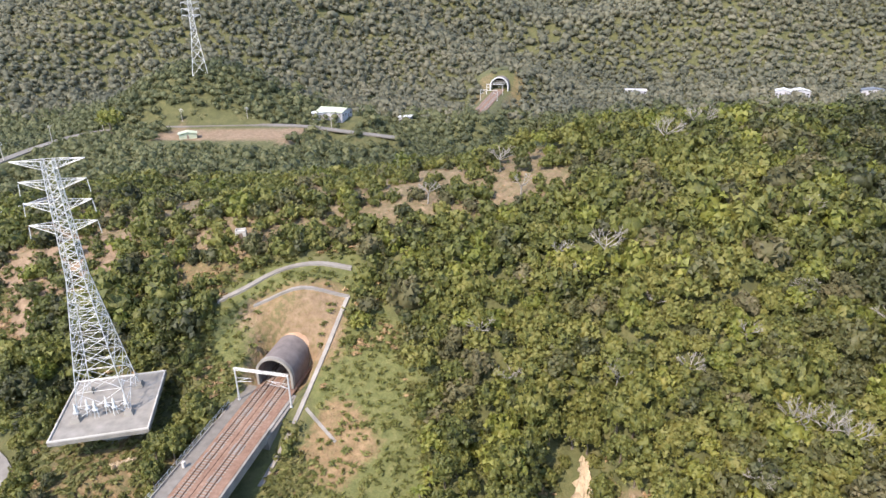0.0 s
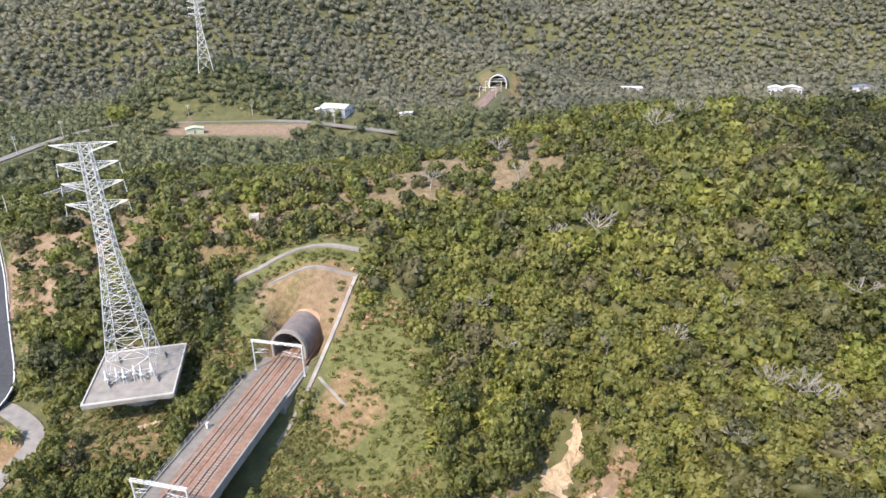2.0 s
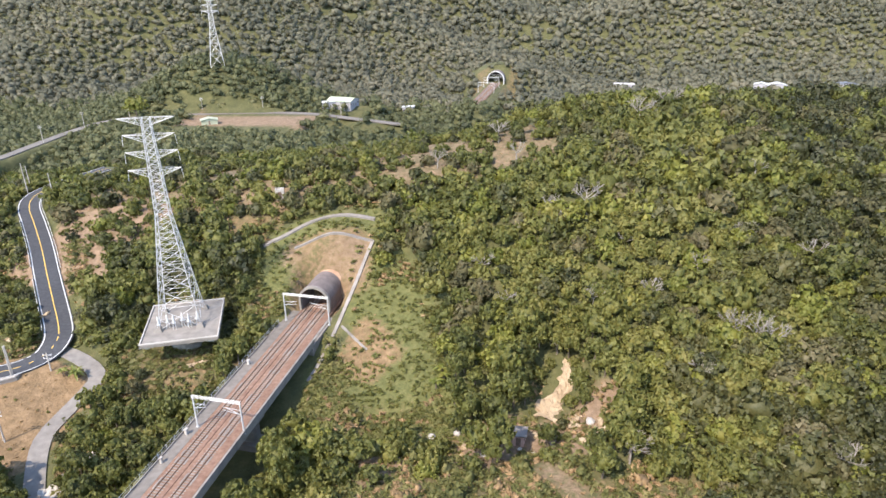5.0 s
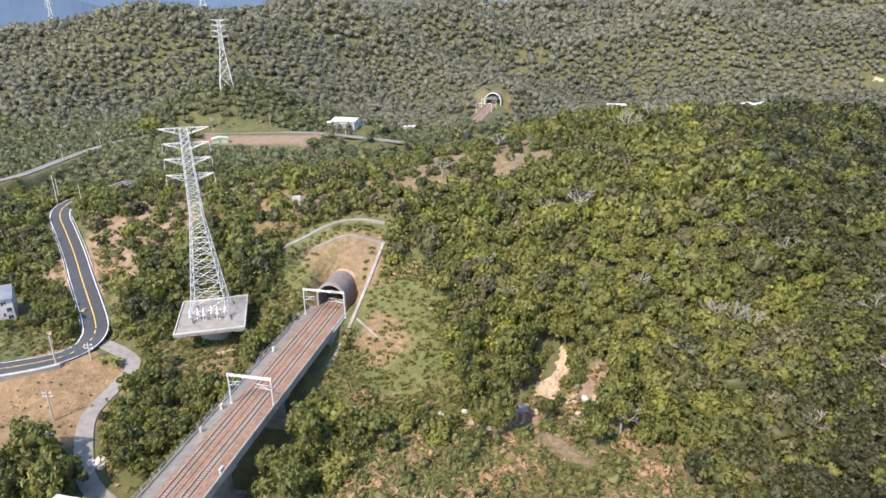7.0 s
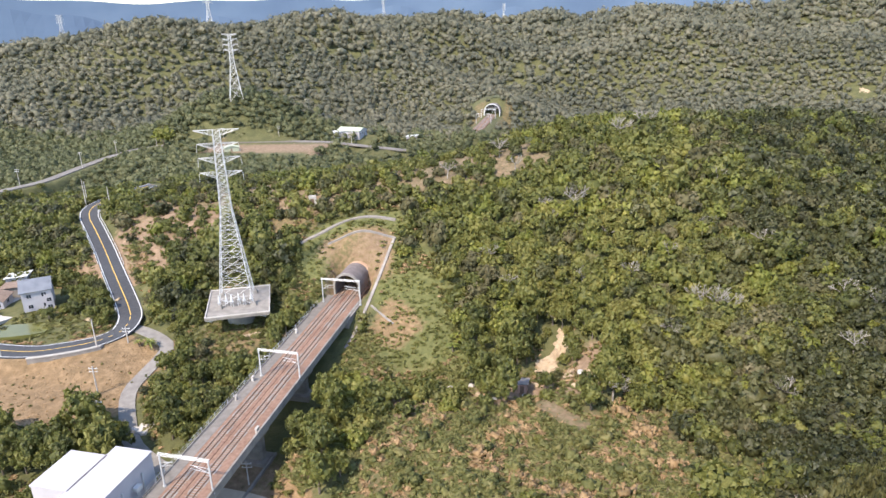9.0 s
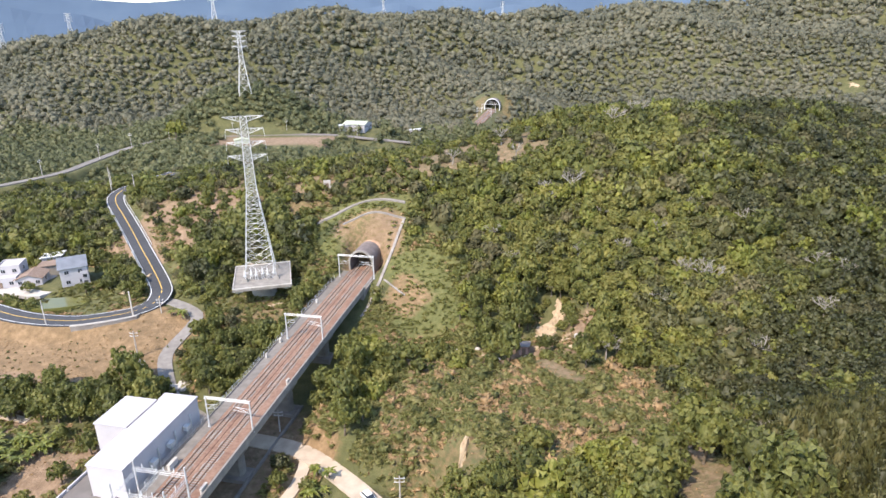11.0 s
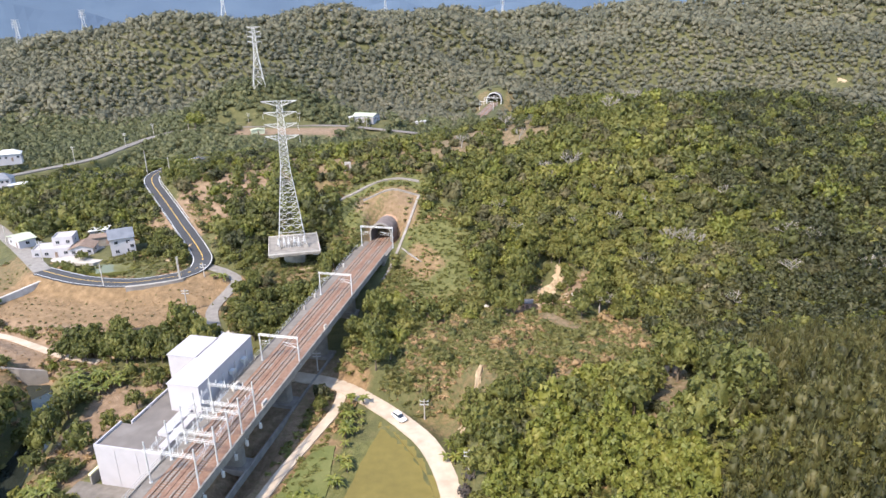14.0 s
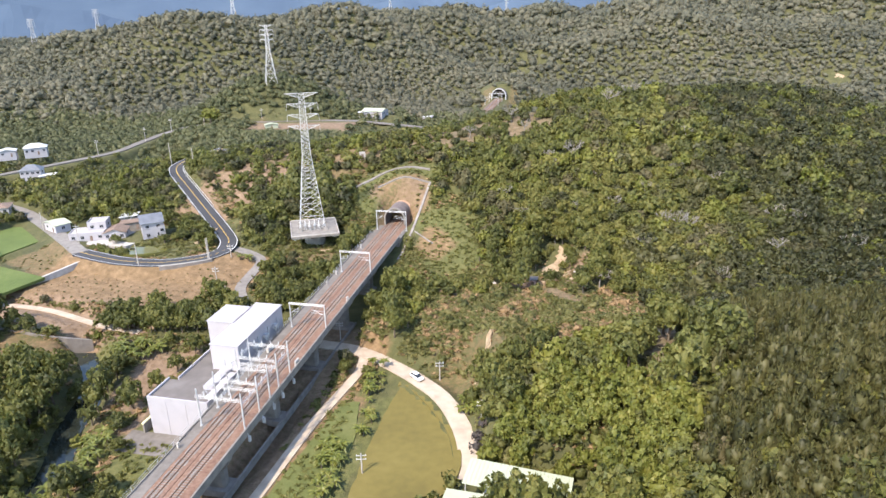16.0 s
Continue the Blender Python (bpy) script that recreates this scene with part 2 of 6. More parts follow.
def smooth(v):
    v = np.clip(v, 0, 1)
    return v * v * (3 - 2 * v)


def curve_points(pts, step=3.0):
    """A smooth line through the points."""
    p = np.array([pts[0], *pts, pts[-1]], float)
    out = []
    for a, b, c, d in zip(p, p[1:], p[2:], p[3:]):
        n = max(2, int(np.linalg.norm(c - b) / step))
        for t in np.arange(n) / n:
            out.append(0.5 * (2 * b + (c - a) * t + (2 * a - 5 * b + 4 * c - d) * t * t + (3 * b - a - 3 * c + d) * t ** 3))
    return np.array([*out, p[-1]])


def near_line(x, y, pts):
    """Distance to the line, and the line's height there."""
    best, z = np.full(x.shape, 1e9), np.zeros(x.shape)
    for a, b in zip(pts, pts[1:]):
        u = b[:2] - a[:2]
        t = np.clip(((x - a[0]) * u[0] + (y - a[1]) * u[1]) / max(1e-9, u @ u), 0, 1)
        d = np.hypot(x - a[0] - t * u[0], y - a[1] - t * u[1])
        nearer = d < best
        best, z = np.where(nearer, d, best), np.where(nearer, a[2] + t * (b[2] - a[2]), z)
    return best, z


ROADS = {name: curve_points(pts, 6) for name, pts in (("road", ROAD), ("lane", LANE), ("spur", SPUR), ("dirt", DIRT), ("track", TRACK), ("field_track", FIELD_TRACK), ("far_road", FAR_ROAD))}
HALF = {"road": 3.9, "lane": 3.2, "spur": 2.6, "dirt": 2.6, "track": 1.5, "field_track": 1.5, "far_road": 4.5}


def in_box(x, y, cx, cy, hx, hy, turn):
    """How far outside a turned rectangle (0 inside)."""
    c, s = math.cos(radians(turn)), math.sin(radians(turn))
    u, v = (x - cx) * c - (y - cy) * s, (x - cx) * s + (y - cy) * c
    return np.hypot(np.maximum(np.abs(u) - hx, 0), np.maximum(np.abs(v) - hy, 0))


def along_rail(x, y):
    return (x - RX) * DX + (y - RY) * DY, (x - RX) * DY - (y - RY) * DX


def height(x, y):
    x, y = np.asarray(x, float), np.asarray(y, float)
    z = np.full(np.broadcast(x, y).shape, -10.0)
    for cx, cy, rx, ry, h in FAR_HILLS:
        z = z + h * np.exp(-((x - cx) / rx) ** 2 - ((y - cy) / ry) ** 2)
    for j, row in enumerate(SWELL):
        for i, h in enumerate(row):
            z = z + h * np.exp(-((x - LATTICE_X0 - LATTICE * i) ** 2 + (y - LATTICE_Y0 - LATTICE * j) ** 2) / LATTICE ** 2)
    # small rises and hollows
    z = z + 0.7 * np.sin(x * 0.13 + 1.3 * np.sin(y * 0.07)) * np.sin(y * 0.11 + np.sin(x * 0.05))
    far = smooth((y - 260) / 150)
    z = z + far * (12 + 4 * smooth(x / 200)) * np.sin(x * 0.021 + 2 * np.sin(y * 0.009)) * np.sin(y * 0.017 + 1.5 * np.sin(x * 0.011)) * smooth((y - 430) / 150)
    # flood plain and fields
    for cx, cy, cz, hx, hy, turn, soft in PADS:
        k = 1 - smooth(in_box(x, y, cx, cy, hx, hy, turn) / soft)
        z = z * (1 - k) + cz * k
    s, off = along_rail(x, y)
    z = z + 3.2 * np.exp(-((s - 22) / 8) ** 2 - ((off + 0.3) / 8) ** 2)
    # cutting in front of the near tunnel, and at both ends of the far cutting
    k = (1 - smooth((np.abs(off + 0.4) - 5.3) / 2.6)) * smooth((s + 12) / 6) * (1 - smooth((s - 14) / 2.5))
    z = z * (1 - k) + (deck_z(0) - 0.5) * k
    far_off = off + 9.4
    k = np.exp(-((s - 428) / 30) ** 2 - (far_off / 34) ** 2)
    z = np.where(k > 0.05, np.maximum(z, -8 + 24 * k), z)
    k = (1 - smooth((np.abs(far_off) - 6.3) / 12)) * smooth((s - 250) / 30) * (1 - smooth((s - 401) / 5))
    z = z * (1 - k) + 0.9 * k
    # ground stays clear below the viaduct
    k = (1 - smooth((np.abs(off) - 7) / 5)) * (1 - smooth((s + 40) / 20))
    z = np.where(z > -12.3, z * (1 - k) + -12.3 * k, z)
    k = (1 - smooth((np.abs(off) - 6.5) / 4)) * (1 - smooth((s + 9) / 6))
    z = np.where(z > deck_z(0) - 2.5, z * (1 - k) + (deck_z(0) - 2.5) * k, z)
    for name, pts in ROADS.items():
        lo, hi = pts[:, :2].min(0) - 12, pts[:, :2].max(0) + 12
        m = (x > lo[0]) & (x < hi[0]) & (y > lo[1]) & (y < hi[1])
        if m.any():
            d, rz = near_line(x[m], y[m], pts)
            k = 1 - smooth((d - HALF[name] - 0.3) / (2.2 if name in ("road", "dirt", "track") else 5))
            z[m] = z[m] * (1 - k) + (rz - 0.25) * k
    # gully on the hillside, and a spur of the near slope
    d, gz = near_line(x, y, GULLY)
    k = 1 - smooth((d - 3) / 9)
    z = np.where(z > gz, z * (1 - k) + gz * k, z)
    z = z + 5.0 * np.exp(-((x + 4) / 11) ** 2 - ((y - 22) / 13) ** 2) * smooth((x + 17) / 8)
    # stream bed
    d, rz = near_line(x, y, STREAM)
    k = 1 - smooth((d - 2.5) / 4.5)
    z = z * (1 - k) + np.minimum(z, -16.2) * k
    # plain and open country far off
    k = smooth((np.hypot(x, y) - 1900) / 900)
    return z * (1 - k) - 14 * k


GULLY = np.array([(-16, 77, -9.3), (0, 76, -9), (13, 75, -8.6), (19, 83, -7.5), (22, 91, -5.5), (25, 97, -2)], float)
STREAM = np.array([(-128, 48, -16), (-119, 36, -16), (-114, 24, -16), (-112, 8, -16), (-107, -10, -16), (-108, -40, -16), (-120, -90, -16)], float)


# ---- building helpers ----
class Shape:
    """Collects faces of one part."""

    def __init__(self):
        self.v, self.f = [], []

    def add(self, verts, faces):
        n = len(self.v)
        self.v += [tuple(p) for p in verts]
        self.f += [tuple(i + n for i in f) for f in faces]
        return self

    def box(self, x, y, z, sx, sy, sz, turn=0.0, tip=0.0):
        """A box by its centre and full sizes, with slightly broken edges at the top."""
        m = pose(x, y, z, tip, 0, turn)
        e = min(0.04, sx * 0.1, sy * 0.1, sz * 0.1)
        ring = lambda hx, hy, h: [(-hx, -hy, h), (hx, -hy, h), (hx, hy, h), (-hx, hy, h)]
        hx, hy, hz = sx / 2, sy / 2, sz / 2
        vs = ring(hx, hy, -hz) + ring(hx, hy, hz - e) + ring(hx - e, hy - e, hz)
        fs = [(3, 2, 1, 0), (8, 9, 10, 11)]
        for k in (0, 4):
            fs += [(k + i, k + (i + 1) % 4, k + 4 + (i + 1) % 4, k + 4 + i) for i in range(4)]
        return self.add([m @ Vector(v) for v in vs], fs)

    def tube(self, a, b, r0, r1=None, n=6):
        """A tapered round bar from a to b."""
        a, b = Vector(a), Vector(b)
        r1 = r0 if r1 is None else r1
        w = (b - a).normalized()
        u = w.cross((0, 0, 1) if abs(w.z) < 0.9 else (1, 0, 0)).normalized()
        q = w.cross(u)
        vs = [c + (u * math.cos(2 * math.pi * i / n) + q * math.sin(2 * math.pi * i / n)) * r for c, r in ((a, r0), (b, r1)) for i in range(n)]
        fs = [(i, (i + 1) % n, n + (i + 1) % n, n + i) for i in range(n)] + [tuple(range(n))[::-1], tuple(range(n, 2 * n))]
        return self.add(vs, fs)

    def bar(self, a, b, w):
        return self.tube(a, b, w, w, 4)

    def prism(self, pts, z0, z1):
        """An upright prism over a polygon that turns left."""
        n = len(pts)
        vs = [(x, y, z0) for x, y in pts] + [(x, y, z1) for x, y in pts]
        return self.add(vs, [tuple(range(n))[::-1], tuple(range(n, 2 * n))] + [(i, (i + 1) % n, n + (i + 1) % n, n + i) for i in range(n)])

    def sweep(self, rings, closed=True, caps=True):
        """Skin over rings of equal length."""
        n, m = len(rings[0]), len(rings)
        fs = []
        for k in range(m - 1):
            fs += [(k * n + i, k * n + (i + 1) % n, (k + 1) * n + (i + 1) % n, (k + 1) * n + i) for i in range(n if closed else n - 1)]
        if caps and closed:
            fs += [tuple(range(n))[::-1], tuple(range((m - 1) * n, m * n))]
        return self.add([p for r in rings for p in r], fs)


def part(name, shape, mat, parent=None, label=""):
    """Links a Shape as one mesh under its thing."""
    me = bpy.data.meshes.new(name)
    me.from_pydata(shape.v, [], shape.f)
    me.materials.append(mat)
    me.update()
    ob = new(name, me)
    if parent:
        ob.parent = parent
    return tagged(ob, label)


def thing(name, label, category, group="", kind="", at=None):
    ob = new(name)
    if at is not None:
        ob.matrix_basis = at
    return tagged(ob, label, category, group, kind)


def solid(name, shape, mat, label, category="", group="", kind=""):
    return tagged(part(name, shape, mat), label, category, group, kind)


def ground_at(x, y):
    return float(height(np.array([float(x)]), np.array([float(y)]))[0])


def arrays_mesh(name, verts, quads, mat, tint=None):
    """A big mesh straight from arrays."""
    me = bpy.data.meshes.new(name)
    me.vertices.add(len(verts))
    me.vertices.foreach_set("co", verts.astype(np.float32).ravel())
    k = quads.shape[1]
    me.loops.add(quads.size)
    me.loops.foreach_set("vertex_index", quads.astype(np.int32).ravel())
    me.polygons.add(len(quads))
    me.polygons.foreach_set("loop_start", (np.arange(len(quads)) * k).astype(np.int32))
    me.polygons.foreach_set("loop_total", np.full(len(quads), k, np.int32))
    me.update(calc_edges=True)
    me.materials.append(mat)
    if tint is not None:
        me.attributes.new("tint", "FLOAT", "POINT").data.foreach_set("value", tint.astype(np.float32))
    return me


# ---- ground ----
def spread(lo, core_lo, core_hi, hi, step, grow):
    v = list(np.arange(core_lo, core_hi + 0.01, step))
    d = step
    while v[-1] < hi:
        d *= grow
        v.append(v[-1] + d)
    d = step
    while v[0] > lo:
        d *= grow
        v.insert(0, v[0] - d)
    return np.array(v)


gx, gy = spread(-4600, -220, 130, 4600, 2.0, 1.09), spread(-1200, -60, 250, 4700, 2.0, 1.08)
GX2, GY2 = np.meshgrid(gx, gy)
GZ2 = height(GX2.ravel(), GY2.ravel())


def cover(x, y):
    """Shares of bare red soil, short green grass and dry grass on the ground."""
    wob = 3.5 * np.sin(x * 0.31 + 2 * np.sin(y * 0.17)) + 3 * np.sin(y * 0.27 + 1.7 * np.sin(x * 0.21))
    s, off = along_rail(x, y)
    bx = lambda cx, cy, hx, hy, turn, soft: 1 - smooth((in_box(x, y, cx, cy, hx, hy, turn) + wob * 0.25) / soft)
    soil = np.zeros(x.shape)
    grass, dry = soil.copy(), soil.copy()
    # orchard terraces over the near tunnel
    soil = np.maximum(soil, 0.5 * bx(-62, 176, 58, 26, -5, 10))
    soil = np.maximum(soil, 0.5 * bx(-5, 172, 36, 16, 0, 10))
    soil = np.maximum(soil, 0.72 * bx(-108, 150, 18, 20, 20, 5))
    dry = np.maximum(dry, 0.5 * bx(-70, 150, 20, 10, 0, 8))
    # cleared slope round the tunnel mouth
    dry = np.maximum(dry, 0.62 * bx(-33, 124, 9, 8, -12, 5))
    grass = np.maximum(grass, 0.9 * bx(-36, 136.5, 15, 4, -8, 3))
    grass = np.maximum(grass, 0.8 * bx(-17, 108, 7, 20, -12, 5))
    dry = np.maximum(dry, 0.62 * bx(-21, 99, 6, 6, 40, 4))
    grass = np.maximum(grass, 0.95 * bx(-18, 84, 15, 11, 0, 5))
    dry = np.maximum(dry, 0.3 * bx(-16, 80, 7, 4, 0, 6))
    # rough ground below the pylon platform
    dry = np.maximum(dry, 0.5 * bx(-63, 95, 12, 7, 10, 5))
    # fields by the road
    dry = np.maximum(dry, bx(-128, 80, 34, 12, 16, 6))
    dry = np.maximum(dry, bx(-100, 85, 14, 14, 10, 4))
    soil = np.maximum(soil, 0.8 * bx(-140, 62, 30, 7, 16, 6))
    soil = np.maximum(soil, 0.8 * bx(-96, 24, 5, 20, 13, 4))
    # below and beside the viaduct
    dry = np.maximum(dry, 0.8 * (1 - smooth((np.abs(off - 12 - wob * 0.4) - 4) / 4)) * (1 - smooth((s + 62) / 6)))
    grass = np.maximum(grass, 0.8 * (1 - smooth((np.abs(off - 13) - 2.5) / 2)) * (1 - smooth((s + 80) / 6)))
    soil = np.maximum(soil, 0.6 * (1 - smooth((np.abs(off) - 8) / 4)) * (1 - smooth((s + 60) / 8)))
    grass = np.maximum(grass, bx(-49, -6, 9, 24, 16, 3))
    grass = np.maximum(grass, 0.7 * bx(-88, -22, 14, 14, 13, 6))
    # gully and scrub on the near slope
    soil = np.maximum(soil, 0.7 * bx(8, 72, 26, 5, -10, 7))
    dry = np.maximum(dry, 0.4 * bx(15, 38, 34, 20, 0, 14))
    soil = np.maximum(soil, 0.62 * bx(25, 24, 14, 5, 30, 7))
    # banks of the stream, bare mound by the building and grass below the viaduct
    soil = np.maximum(soil, 0.85 * bx(-99.5, 30, 4.5, 9, 13, 3))
    grass = np.maximum(grass, 0.9 * bx(-84, -4, 8, 13, 13, 3))
    grass = np.maximum(grass, 0.9 * bx(-116, 43, 9, 5, -20, 4))
    dry = np.maximum(dry, 0.55 * bx(-138, 38, 12, 8, 10, 6))
    dry = np.maximum(dry, 0.5 * bx(-168, 104, 12, 9, 40, 4))
    grass = np.maximum(grass, 0.85 * bx(-13, 102, 7, 18, -14, 4))
    grass = np.maximum(grass, 0.8 * bx(-46, 121, 5, 9, -10, 4))
    soil = np.maximum(soil, 0.5 * bx(-34, 124, 10, 6, -12, 4))
    soil = np.maximum(soil, 0.5 * bx(31, 1, 4, 8, 20, 5))
    soil = np.maximum(soil, 0.5 * bx(22, 55.5, 1.6, 9, -38, 4))
    grass = np.maximum(grass, 0.75 * (1 - smooth((np.abs(off - 6.5) - 2.2) / 2)) * (1 - smooth((s + 62) / 6)))
    # far clearings
    soil = np.maximum(soil, 0.7 * bx(-116, 350, 36, 14, 5, 5))
    dry = np.maximum(dry, 0.45 * (1 - smooth((np.abs(np.abs(off + 9.4) - 13) - 4) / 5)) * smooth((s - 320) / 30) * (1 - smooth((s - 420) / 20)))
    grass = np.maximum(grass, 0.35 * (1 - smooth((np.abs(off + 9.4) - 24) / 8)) * smooth((s - 360) / 20) * (1 - smooth((s - 450) / 20)))
    return np.stack([soil, grass, dry, np.ones(x.shape)], -1)


def ground_material():
    m = bpy.data.materials.new("ground_cover")
    m.use_nodes = True
    N, L = m.node_tree.nodes, m.node_tree.links
    b = N["Principled BSDF"]
    geo, at, sep = N.new("ShaderNodeNewGeometry"), N.new("ShaderNodeAttribute"), N.new("ShaderNodeSeparateColor")
    at.attribute_name = "cover"
    L.new(at.outputs["Color"], sep.inputs["Color"])

    def noise_ramp(scale, cols, detail=8):
        n, r = N.new("ShaderNodeTexNoise"), N.new("ShaderNodeValToRGB")
        n.inputs["Scale"].default_value, n.inputs["Detail"].default_value, n.inputs["Roughness"].default_value = scale, detail, 0.65
        L.new(geo.outputs["Position"], n.inputs["Vector"])
        while len(r.color_ramp.elements) < len(cols):
            r.color_ramp.elements.new(0.5)
        for i, (e, c) in enumerate(zip(r.color_ramp.elements, cols)):
            e.position, e.color = 0.28 + 0.44 * i / (len(cols) - 1), (*c, 1)
        L.new(n.outputs["Fac"], r.inputs["Fac"])
        return r.outputs["Color"], n.outputs["Fac"]

    wild, _ = noise_ramp(0.25, [(0.048, 0.050, 0.018), (0.080, 0.080, 0.027), (0.130, 0.115, 0.048)])
    soil, _ = noise_ramp(0.5, [(0.138, 0.090, 0.053), (0.208, 0.140, 0.088), (0.290, 0.204, 0.134)])
    lawn, _ = noise_ramp(0.6, [(0.062, 0.068, 0.020), (0.102, 0.104, 0.031), (0.155, 0.142, 0.054)])
    straw, _ = noise_ramp(0.45, [(0.115, 0.076, 0.036), (0.192, 0.124, 0.063), (0.282, 0.188, 0.104)])
    _, edge = noise_ramp(0.8, [(0, 0, 0), (1, 1, 1)])
    col = wild
    for k, c in ((1, lawn), (2, straw), (0, soil)):
        add, mul, mix = N.new("ShaderNodeMath"), N.new("ShaderNodeMath"), N.new("ShaderNodeMix")
        add.operation, mul.operation, mul.use_clamp, mix.data_type = "ADD", "MULTIPLY_ADD", True, "RGBA"
        L.new(sep.outputs[k], add.inputs[0])
        L.new(edge, add.inputs[1])
        L.new(add.outputs[0], mul.inputs[0])
        mul.inputs[1].default_value, mul.inputs[2].default_value = 2.8, -2.2
        L.new(mul.outputs[0], mix.inputs["Factor"])
        L.new(col, mix.inputs["A"])
        L.new(c, mix.inputs["B"])
        col = mix.outputs["Result"]
    L.new(col, b.inputs["Base Color"])
    b.inputs["Roughness"].default_value = 0.95
    n, bp = N.new("ShaderNodeTexNoise"), N.new("ShaderNodeBump")
    n.inputs["Scale"].default_value, n.inputs["Detail"].default_value = 1.6, 8
    L.new(geo.outputs["Position"], n.inputs["Vector"])
    bp.inputs["Strength"].default_value, bp.inputs["Distance"].default_value = 0.9, 0.35
    L.new(n.outputs["Fac"], bp.inputs["Height"])
    L.new(bp.outputs["Normal"], b.inputs["Normal"])
    return m


_i = np.arange(len(gx) * len(gy)).reshape(len(gy), len(gx))
_q = np.stack([_i[:-1, :-1], _i[:-1, 1:], _i[1:, 1:], _i[1:, :-1]], -1).reshape(-1, 4)
_me = arrays_mesh("ground", np.stack([GX2.ravel(), GY2.ravel(), GZ2], -1), _q, ground_material())
_me.attributes.new("cover", "FLOAT_COLOR", "POINT").data.foreach_set("color", cover(GX2.ravel(), GY2.ravel()).astype(np.float32).ravel())
_me.polygons.foreach_set("use_smooth", np.ones(len(_q), bool))
tagged(new("ground", _me), "hilly ground under woodland with soil and dry grass", "ground", kind="structure")


# ---- woodland ----
def crown_shape(rng, leaves, lobes, leaf, squash=0.75, spiky=0.0):
    """Leaf sprays on the lobes of a small plant about one unit in radius."""
    centres = rng.normal(size=(lobes, 3))
    centres[:, 2] = np.abs(centres[:, 2]) + 0.15
    centres /= np.linalg.norm(centres, axis=1)[:, None]
    centres *= rng.uniform(0.5, 0.8, (lobes, 1)) * (1, 1, squash)
    radii = rng.uniform(0.2, 0.4, lobes)
    k = rng.integers(0, lobes, leaves)
    way = rng.normal(size=(leaves, 3))
    way[:, 2] += 0.7
    way /= np.linalg.norm(way, axis=1)[:, None]
    p = centres[k] + way * radii[k, None] * rng.uniform(0.8, 1.1, (leaves, 1)) * (1, 1, squash)
    nrm = way + rng.normal(size=(leaves, 3)) * 0.55
    nrm /= np.linalg.norm(nrm, axis=1)[:, None]
    u = np.cross(nrm, rng.normal(size=(leaves, 3)))
    u /= np.linalg.norm(u, axis=1)[:, None]
    w = np.cross(nrm, u)
    size = leaf * rng.uniform(0.6, 1.35, (leaves, 1))
    long = size * (1 + spiky)
    wide = size * (0.72 - 0.5 * spiky)
    v = np.stack([p - u * long, p - w * wide + nrm * size * 0.25, p + u * long, p + w * wide + nrm * size * 0.2], 1)
    return v.reshape(-1, 3)


def dome_lobes(rng, lobes, squash):
    """Centres and radii of the leafy lobes of a crown, spread over a dome."""
    k = np.arange(lobes) + rng.uniform(-0.3, 0.3, lobes)
    up = 1.0 - 1.42 * (k + 0.5) / lobes
    a = k * 2.399963 + rng.uniform(-0.35, 0.35, lobes)
    flat = np.sqrt(np.clip(1 - up * up, 0, 1))
    way = np.stack([flat * np.cos(a), flat * np.sin(a), up * squash], -1)
    return way * rng.uniform(0.52, 0.86, (lobes, 1)), rng.uniform(0.75, 1.25, lobes) * 1.05 / math.sqrt(lobes)


def crown_template(seed, leaves, lobes, leaf, squash=0.75, plume=0.0, sides=8, rings=5, fill=0.78):
    """A crown about one unit in radius: small leaf sprays round the lobes, over a lumpy inner body; plume draws the sprays out upwards."""
    rng = np.random.default_rng(seed)
    centres, radii = dome_lobes(rng, lobes, squash)
    k = rng.choice(lobes, leaves, p=radii ** 2 / (radii ** 2).sum())
    way = rng.normal(size=(leaves, 3))
    way += centres[k] * 1.3
    way[:, 2] += 0.35
    way /= np.linalg.norm(way, axis=1)[:, None]
    p = centres[k] + way * radii[k, None] * rng.uniform(0.82, 1.16, (leaves, 1))
    nrm = way + rng.normal(size=(leaves, 3)) * 0.5
    nrm /= np.linalg.norm(nrm, axis=1)[:, None]
    u = np.cross(nrm, rng.normal(size=(leaves, 3)))
    if plume:
        u = u * (1 - plume) + (0, 0, plume) + way * 0.4 * plume
    u /= np.linalg.norm(u, axis=1)[:, None]
    w = np.cross(nrm, u)
    w /= np.linalg.norm(w, axis=1)[:, None]
    size = leaf * rng.uniform(0.6, 1.4, (leaves, 1))
    long, wide = size * (1.15 + 1.2 * plume), size * (0.85 - 0.35 * plume)
    v = np.stack([p + u * long, p - u * long * 0.6 + w * wide, p - u * long * 0.6 - w * wide], 1).reshape(-1, 3)
    # inner body that follows the lobes
    body = []
    for j in range(rings):
        el = -0.7 + (0.7 + 1.45) * j / (rings - 1)
        for i in range(sides):
            az = 2 * math.pi * (i + 0.5 * (j % 2)) / sides
            d = np.array([math.cos(el) * math.cos(az), math.cos(el) * math.sin(az), math.sin(el)])
            along = centres @ d
            room = radii ** 2 - (centres ** 2).sum(1) + along ** 2
            reach = np.where(room > 0, along + np.sqrt(np.maximum(room, 0)), 0).max()
            body.append(d * max(0.38, fill * reach))
    tri = []
    for j in range(rings - 1):
        for i in range(sides):
            q = (j * sides + i, j * sides + (i + 1) % sides, (j + 1) * sides + (i + 1) % sides, (j + 1) * sides + i)
            tri += [(q[0], q[1], q[2]), (q[0], q[2], q[3])]
    return np.concatenate([v, np.array(body)]), np.concatenate([np.arange(len(v)).reshape(-1, 3), np.array(tri) + len(v)])


